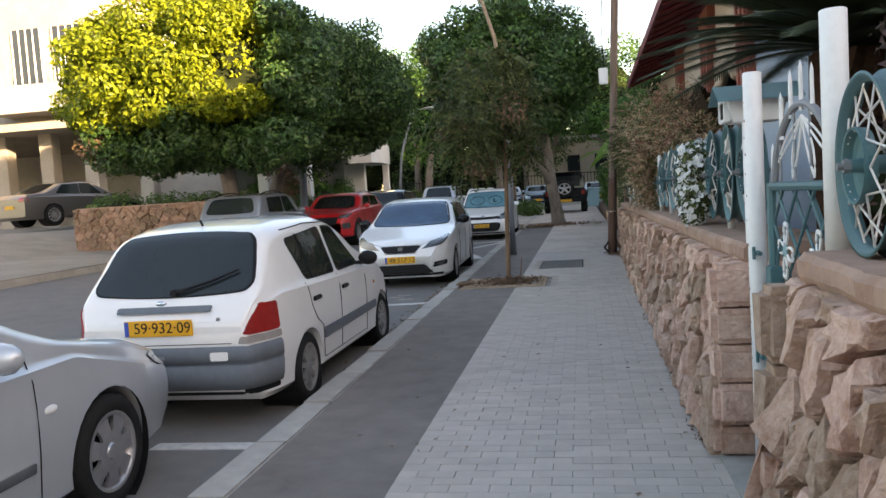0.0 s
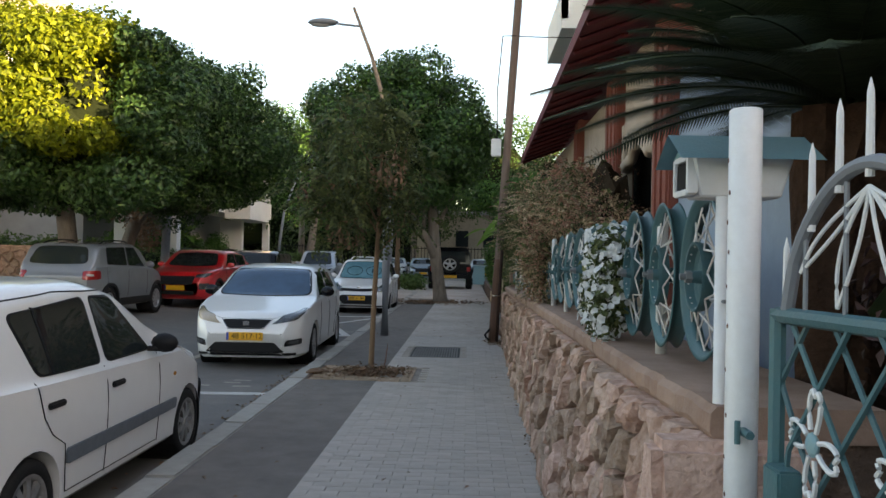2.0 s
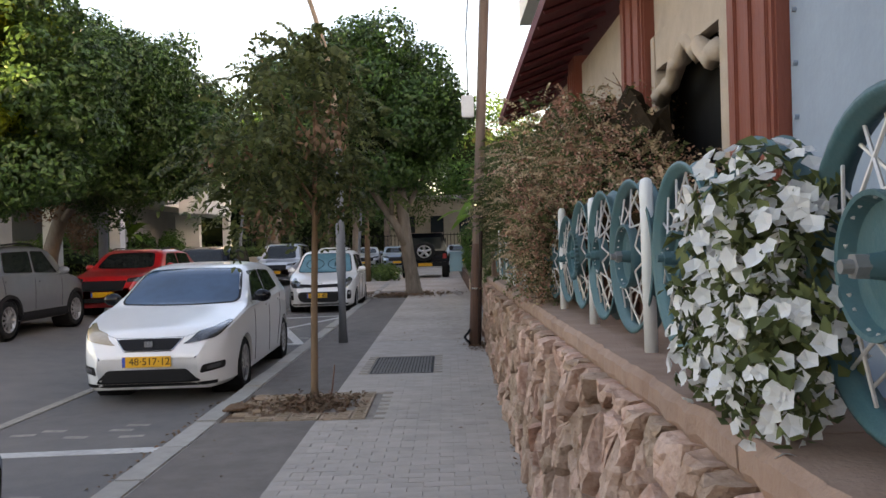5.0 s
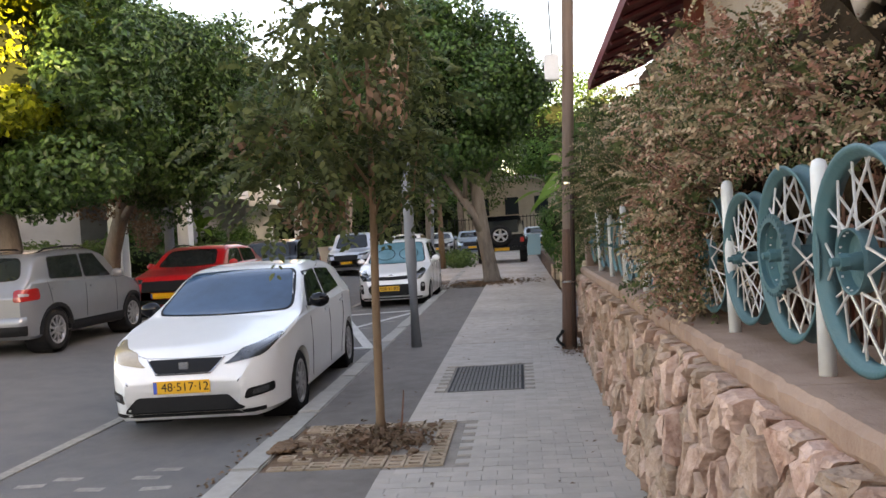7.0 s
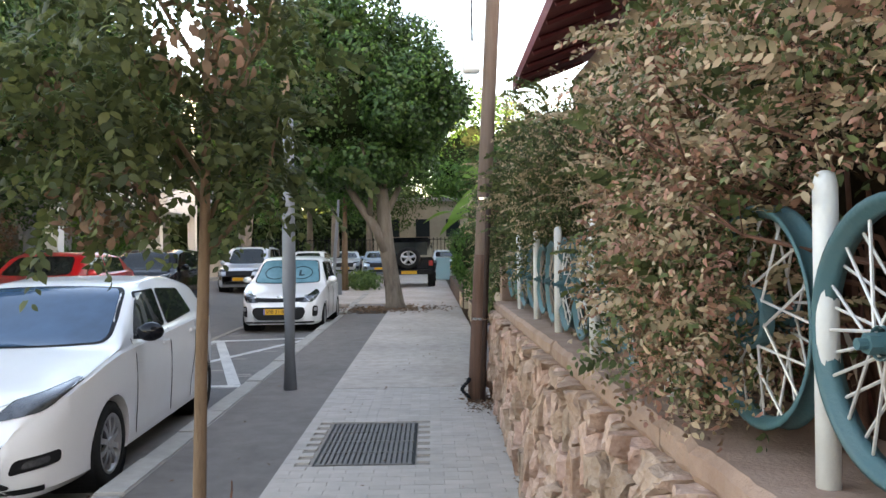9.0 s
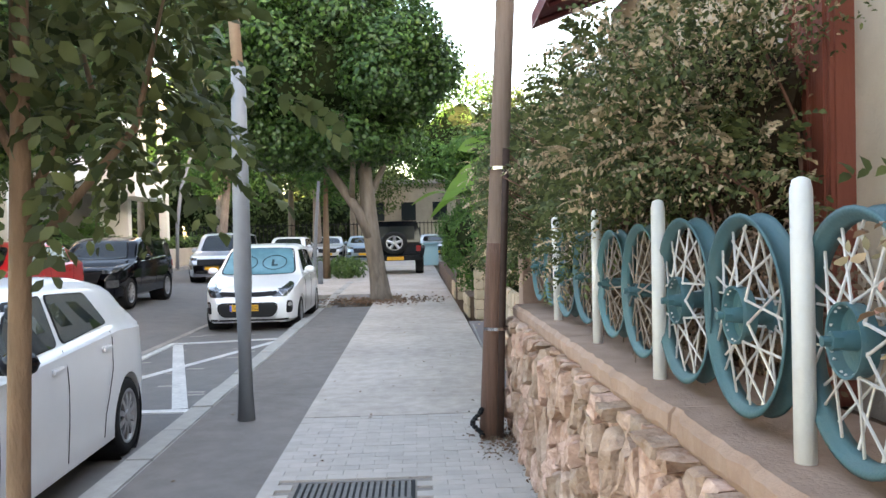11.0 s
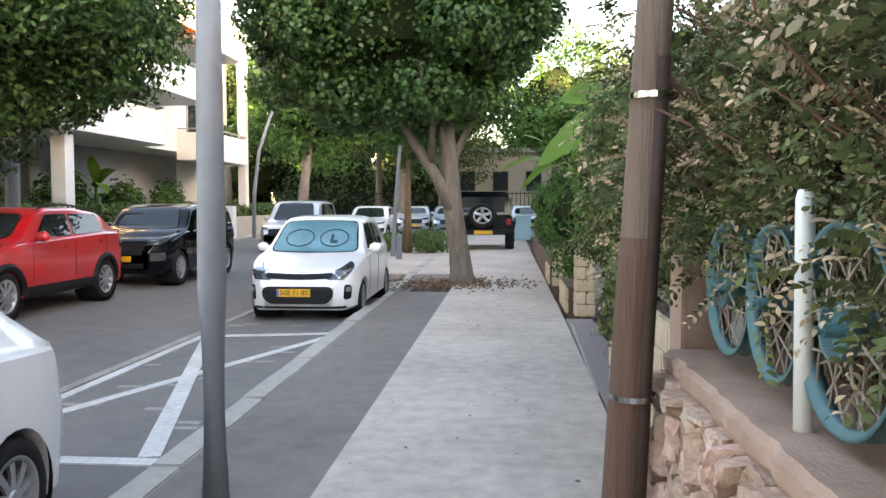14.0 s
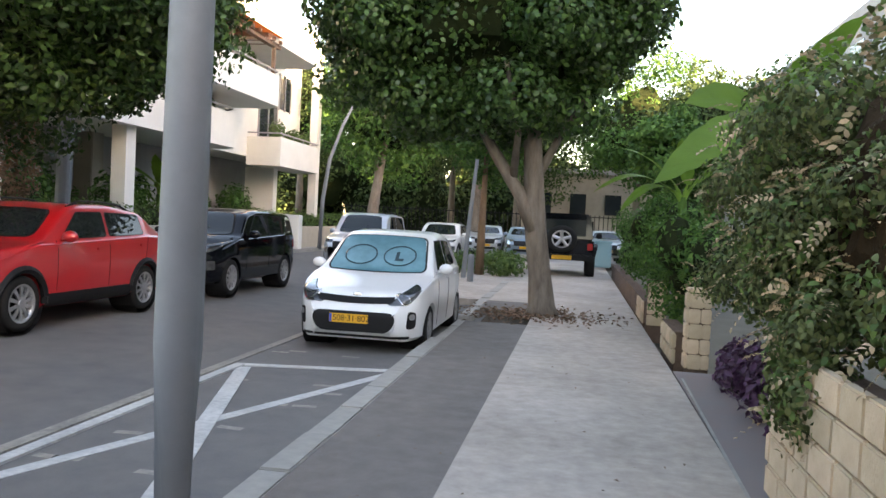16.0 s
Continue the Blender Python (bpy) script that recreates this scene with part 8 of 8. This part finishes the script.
for f in ((0, 1, 2), (3, 5, 4), (0, 2, 5, 3), (1, 4, 5, 2), (0, 3, 4, 1)):
    bm.faces.new([v[i] for i in f])
part("gable", bm, M_TEAL_L, bird)
bm = bmesh.new()
rod(bm, (-0.03, -0.12, 1.38), (-0.03, 0.02, 1.38), 0.006, n=6)
part("clamp", bm, M_STEELRIM, bird)

# garden plants behind the gate
hedge("garden_shrub", "dark red-leaved shrub behind the gate", [(2.15 + 0.22 * (k % 3), 4.8 + 0.16 * k, 0.7 + 0.33 * (k % 5), 0.34, 0.34, 0.4) for k in range(15)], material("dark_red_leaf", (0.075, 0.035, 0.032), 0.6, scale=4, vary=0.4, island=0.4), 11000, 0.06, 91, core=True, cat="shrub")
bm = bmesh.new()
box(bm, 1.9, 2.5, 5.5, 6.3, 0.02, 0.55, bevel=0.03)
tagged(part("planter_box", bm, M_WHITE), "white planter box behind the gate", "planter")
bm = bmesh.new()
box(bm, 3.3, 3.4, 3.0, 7.2, -0.2, 2.4)
tagged(part("wall_yard", bm, M_BLUEW), "pale blue-grey yard wall behind the gate", "wall", kind="structure")


# ---- stones of the garden walls ----
def voronoi_cell(c, others, bounds):
    """The part of a rectangle that lies nearer to c than to the other seeds."""
    y0, y1, z0, z1 = bounds
    poly = [Vector((y0, z0)), Vector((y1, z0)), Vector((y1, z1)), Vector((y0, z1))]
    for o in others:
        m, d = (c + o) / 2, o - c
        out = []
        for a, b in zip(poly, poly[1:] + poly[:1]):
            fa, fb = (a - m).dot(d), (b - m).dot(d)
            if fa <= 0:
                out.append(a)
            if fa * fb < 0:
                out.append(a.lerp(b, fa / (fa - fb)))
        poly = out
        if len(poly) < 3:
            return []
    return poly


def stone_geometry(poly, face, rnd, proud):
    """verts, faces of one rough stone whose outline is poly in (y, z); face(y, z) gives the wall's x."""
    n0 = len(poly)
    c = sum(poly, Vector((0, 0))) / n0
    ring = []
    for a, b in zip(poly, poly[1:] + poly[:1]):
        ring.append(a)
        if (b - a).length > 0.09:
            ring.append(a.lerp(b, 0.5) + (c - a.lerp(b, 0.5)) * rnd.uniform(-0.02, 0.16))
    ring = [p + (c - p) * min(0.35, 0.010 / max(0.02, (c - p).length)) for p in ring]
    n = len(ring)
    V, F = [], []
    tx, ty = rnd.uniform(-0.25, 0.25), rnd.uniform(-0.16, 0.16)
    ridge = rnd.uniform(0, 6.28)
    for k, (shrink, out) in enumerate(((0.0, 0.045), (0.05, -proud * 0.45), (0.16, -proud), (0.52, -proud * 1.1))):
        for p in ring:
            q = p + (c - p) * shrink + Vector((rnd.uniform(-1, 1), rnd.uniform(-1, 1))) * (0.009 if k else 0)
            e = q - c
            chip = 0.016 * noise.noise(Vector((q.x * 14, q.y * 9, ridge))) + rnd.uniform(-0.009, 0.009)
            V.append((face(q.x, q.y) + out + (tx * e.x + ty * e.y + chip if k > 1 else chip * 0.4 if k else 0), q.x, q.y))
    V.append((face(c.x, c.y) - proud * rnd.uniform(0.8, 1.45), c.x, c.y))
    for k in range(3):
        for j in range(n):
            F.append((k * n + j, (k + 1) * n + j, (k + 1) * n + (j + 1) % n, k * n + (j + 1) % n))
    for j in range(n):
        F.append((3 * n + j, 4 * n, 3 * n + (j + 1) % n))
    return V, F


def stone_wall(parent, y0, y1, top, x_top, sy, sz, seed, limit_y=None, mat=M_STONE, mat_j=M_STONE_J):
    rnd = random.Random(seed)
    seeds = []
    rows = int(1.16 / sz) + 1
    for r in range(rows):
        z = 0.02 + sz * (r + 0.5)
        n = int((y1 - y0) / sy)
        for k in range(n):
            seeds.append(Vector((y0 + sy * (k + 0.5 + 0.5 * (r % 2)) + rnd.uniform(-0.46, 0.46) * sy, z + rnd.uniform(-0.46, 0.46) * sz)))
    seeds = [c for c in seeds if rnd.random() > 0.16]
    slant = 0.30
    seeds = [Vector((c.x + slant * (c.y - 0.55), c.y * 0.72)) for c in seeds]
    def face(y, z):
        t = max(0, min(1, z / 1.1))
        return wall_x(y) + (x_top - wall_x(y)) * t + 0.012 * noise.noise(Vector((y * 1.7, z * 2.3, 5)))
    joined_v, joined_f = [], []
    count = 0
    for c in seeds:
        zt = (top(c.x) - 0.085) * 0.72
        near = [o for o in seeds if o is not c and abs(o.x - c.x) < 3 * sy and abs(o.y - c.y) < 3 * sz]
        poly = voronoi_cell(c, near, (y0 - 0.5, y1 + 0.5, -0.02, zt))
        poly = [Vector((min(y1, max(y0, v.x - slant * (v.y / 0.72 - 0.55))), v.y / 0.72)) for v in poly]
        if len(poly) < 3:
            continue
        area = abs(sum(a.x * b.y - b.x * a.y for a, b in zip(poly, poly[1:] + poly[:1]))) / 2
        if area < 0.0012:
            continue
        V, F = stone_geometry(poly, face, rnd, rnd.uniform(0.015, 0.075))
        if limit_y is None or c.x < limit_y:
            me = bpy.data.meshes.new("stone")
            me.from_pydata(V, [], [f[::-1] for f in F])
            me.materials.append(mat)
            ob = new("stone", me)
            ob.parent = parent
            count += 1
        else:
            o = len(joined_v)
            joined_v += V
            joined_f += [tuple(i + o for i in f[::-1]) for f in F]
    if joined_v:
        me = bpy.data.meshes.new("stones_far")
        me.from_pydata(joined_v, [], joined_f)
        me.materials.append(mat_j)
        ob = tagged(new("stones_far", me), kind="stuff")
        ob.parent = parent
stone_wall(garden_wall, 6.42, 18.95, wall_top, 1.20, 0.120, 0.215, 21, limit_y=12.9)
stone_wall(near_wall, 2.2, 5.32, lambda y: 1.15, 1.20, 0.15, 0.24, 22)
# squared end stones at the gate
rnd = random.Random(2)
z = 0.0
for h in (0.17, 0.22, 0.20, 0.19, 0.23):
    bm = bmesh.new()
    box(bm, wall_x(6.4) + 0.0, 1.52, 6.34, 6.50, z + 0.006, z + h - 0.006, bevel=0.03)
    for v in bm.verts:
        v.co += Vector((noise.noise(v.co * 9), noise.noise(v.co * 8 + Vector((3, 0, 0))), 0)) * 0.02
    part("stone", bm, M_STONE, garden_wall)
    z += h
z = 0.0
for h in (0.24, 0.2, 0.3, 0.3):
    bm = bmesh.new()
    box(bm, wall_x(5.3) + 0.02, 1.6, 5.20, 5.38, z + 0.006, z + h - 0.006, bevel=0.035)
    for v in bm.verts:
        v.co += Vector((noise.noise(v.co * 9), noise.noise(v.co * 8 + Vector((3, 0, 0))), 0)) * 0.022
    part("stone", bm, M_STONE, near_wall)
    z += h
# driveway wall stones
bm_v, bm_f = [], []
rnd = random.Random(31)
seeds = [Vector((-12.8 + 0.25 * (k + 0.5 * (r % 2)) + rnd.uniform(-0.1, 0.1), 0.40 + 0.165 * r + rnd.uniform(-0.06, 0.06))) for r in range(8) for k in range(16)]
for c in seeds:
    near = [o for o in seeds if o is not c and (o - c).length < 1.0]
    poly = voronoi_cell(c, near, (-12.78, -9.0, 0.3, 1.6))
    if len(poly) < 3:
        continue
    V, F = stone_geometry(poly, lambda y, z: 0.0, rnd, rnd.uniform(0.02, 0.06))
    V = [(p[1], 21.34 + p[0], p[2]) for p in V]
    me = bpy.data.meshes.new("stone")
    me.from_pydata(V, [], F)
    me.materials.append(M_STONE_D)
    ob = new("stone", me)
    ob.parent = dw

# ---- pavers ----
def paver_mesh(w, d):
    bm = bmesh.new()
    box(bm, -w / 2 + 0.0012, w / 2 - 0.0012, -d / 2 + 0.0012, d / 2 - 0.0012, -0.05, 0.0)
    top = [e for e in bm.edges if all(v.co.z > -0.01 for v in e.verts)]
    bmesh.ops.bevel(bm, geom=top, offset=0.0022, segments=1, affect="EDGES")
    me = bpy.data.meshes.new("paver")
    bm.to_mesh(me)
    bm.free()
    me.materials.append(M_PAVER)
    return me
PW, PD = 0.20, 0.10
pm = paver_mesh(PW, PD)
base_v = np.array([v.co[:] for v in pm.vertices])
base_f = [tuple(p.vertices) for p in pm.polygons]
rnd = random.Random(8)
jv, jf = [], []
placed = 0
rows = int((19.6 - 2.0) / PD)
for r in range(rows):
    y = 2.0 + PD * (r + 0.5)
    x = -0.59 - (PW / 2 if r % 2 else 0)
    while x < wall_x(y) + 0.02:
        cx = x + PW / 2
        half = x < -0.6
        dz = 0.0008 * math.sin(r * 1.7 + x * 9) + rnd.uniform(-0.0012, 0.0012)
        inside_grate = -0.40 < cx < 0.44 and 16.25 < y < 17.78
        inside_pit = cx < 0.0 and 13.85 < y < 15.15
        if not inside_grate and not inside_pit:
            if 8.6 < y < 12.2 and placed < 300 and not half and rnd.random() < 0.98:
                ob = new("paver", pm)
                ob.parent = pavement
                ob.matrix_basis = pose(cx, y, dz, rnd.uniform(-0.25, 0.25), rnd.uniform(-0.2, 0.2), rnd.uniform(-0.3, 0.3))
                placed += 1
            else:
                o = len(jv) * len(base_v)
                jv.append(base_v * np.array([0.5 if half else 1, 1, 1]) + np.array([cx + (PW / 4 if half else 0), y, dz]))
                jf += [tuple(i + o for i in f) for f in base_f]
        x += PW
me = bpy.data.meshes.new("pavers_far")
me.from_pydata(np.concatenate(jv).tolist(), [], jf)
me.materials.append(M_PAVER_J)
ob = tagged(new("pavers_far", me), kind="stuff")
ob.parent = pavement
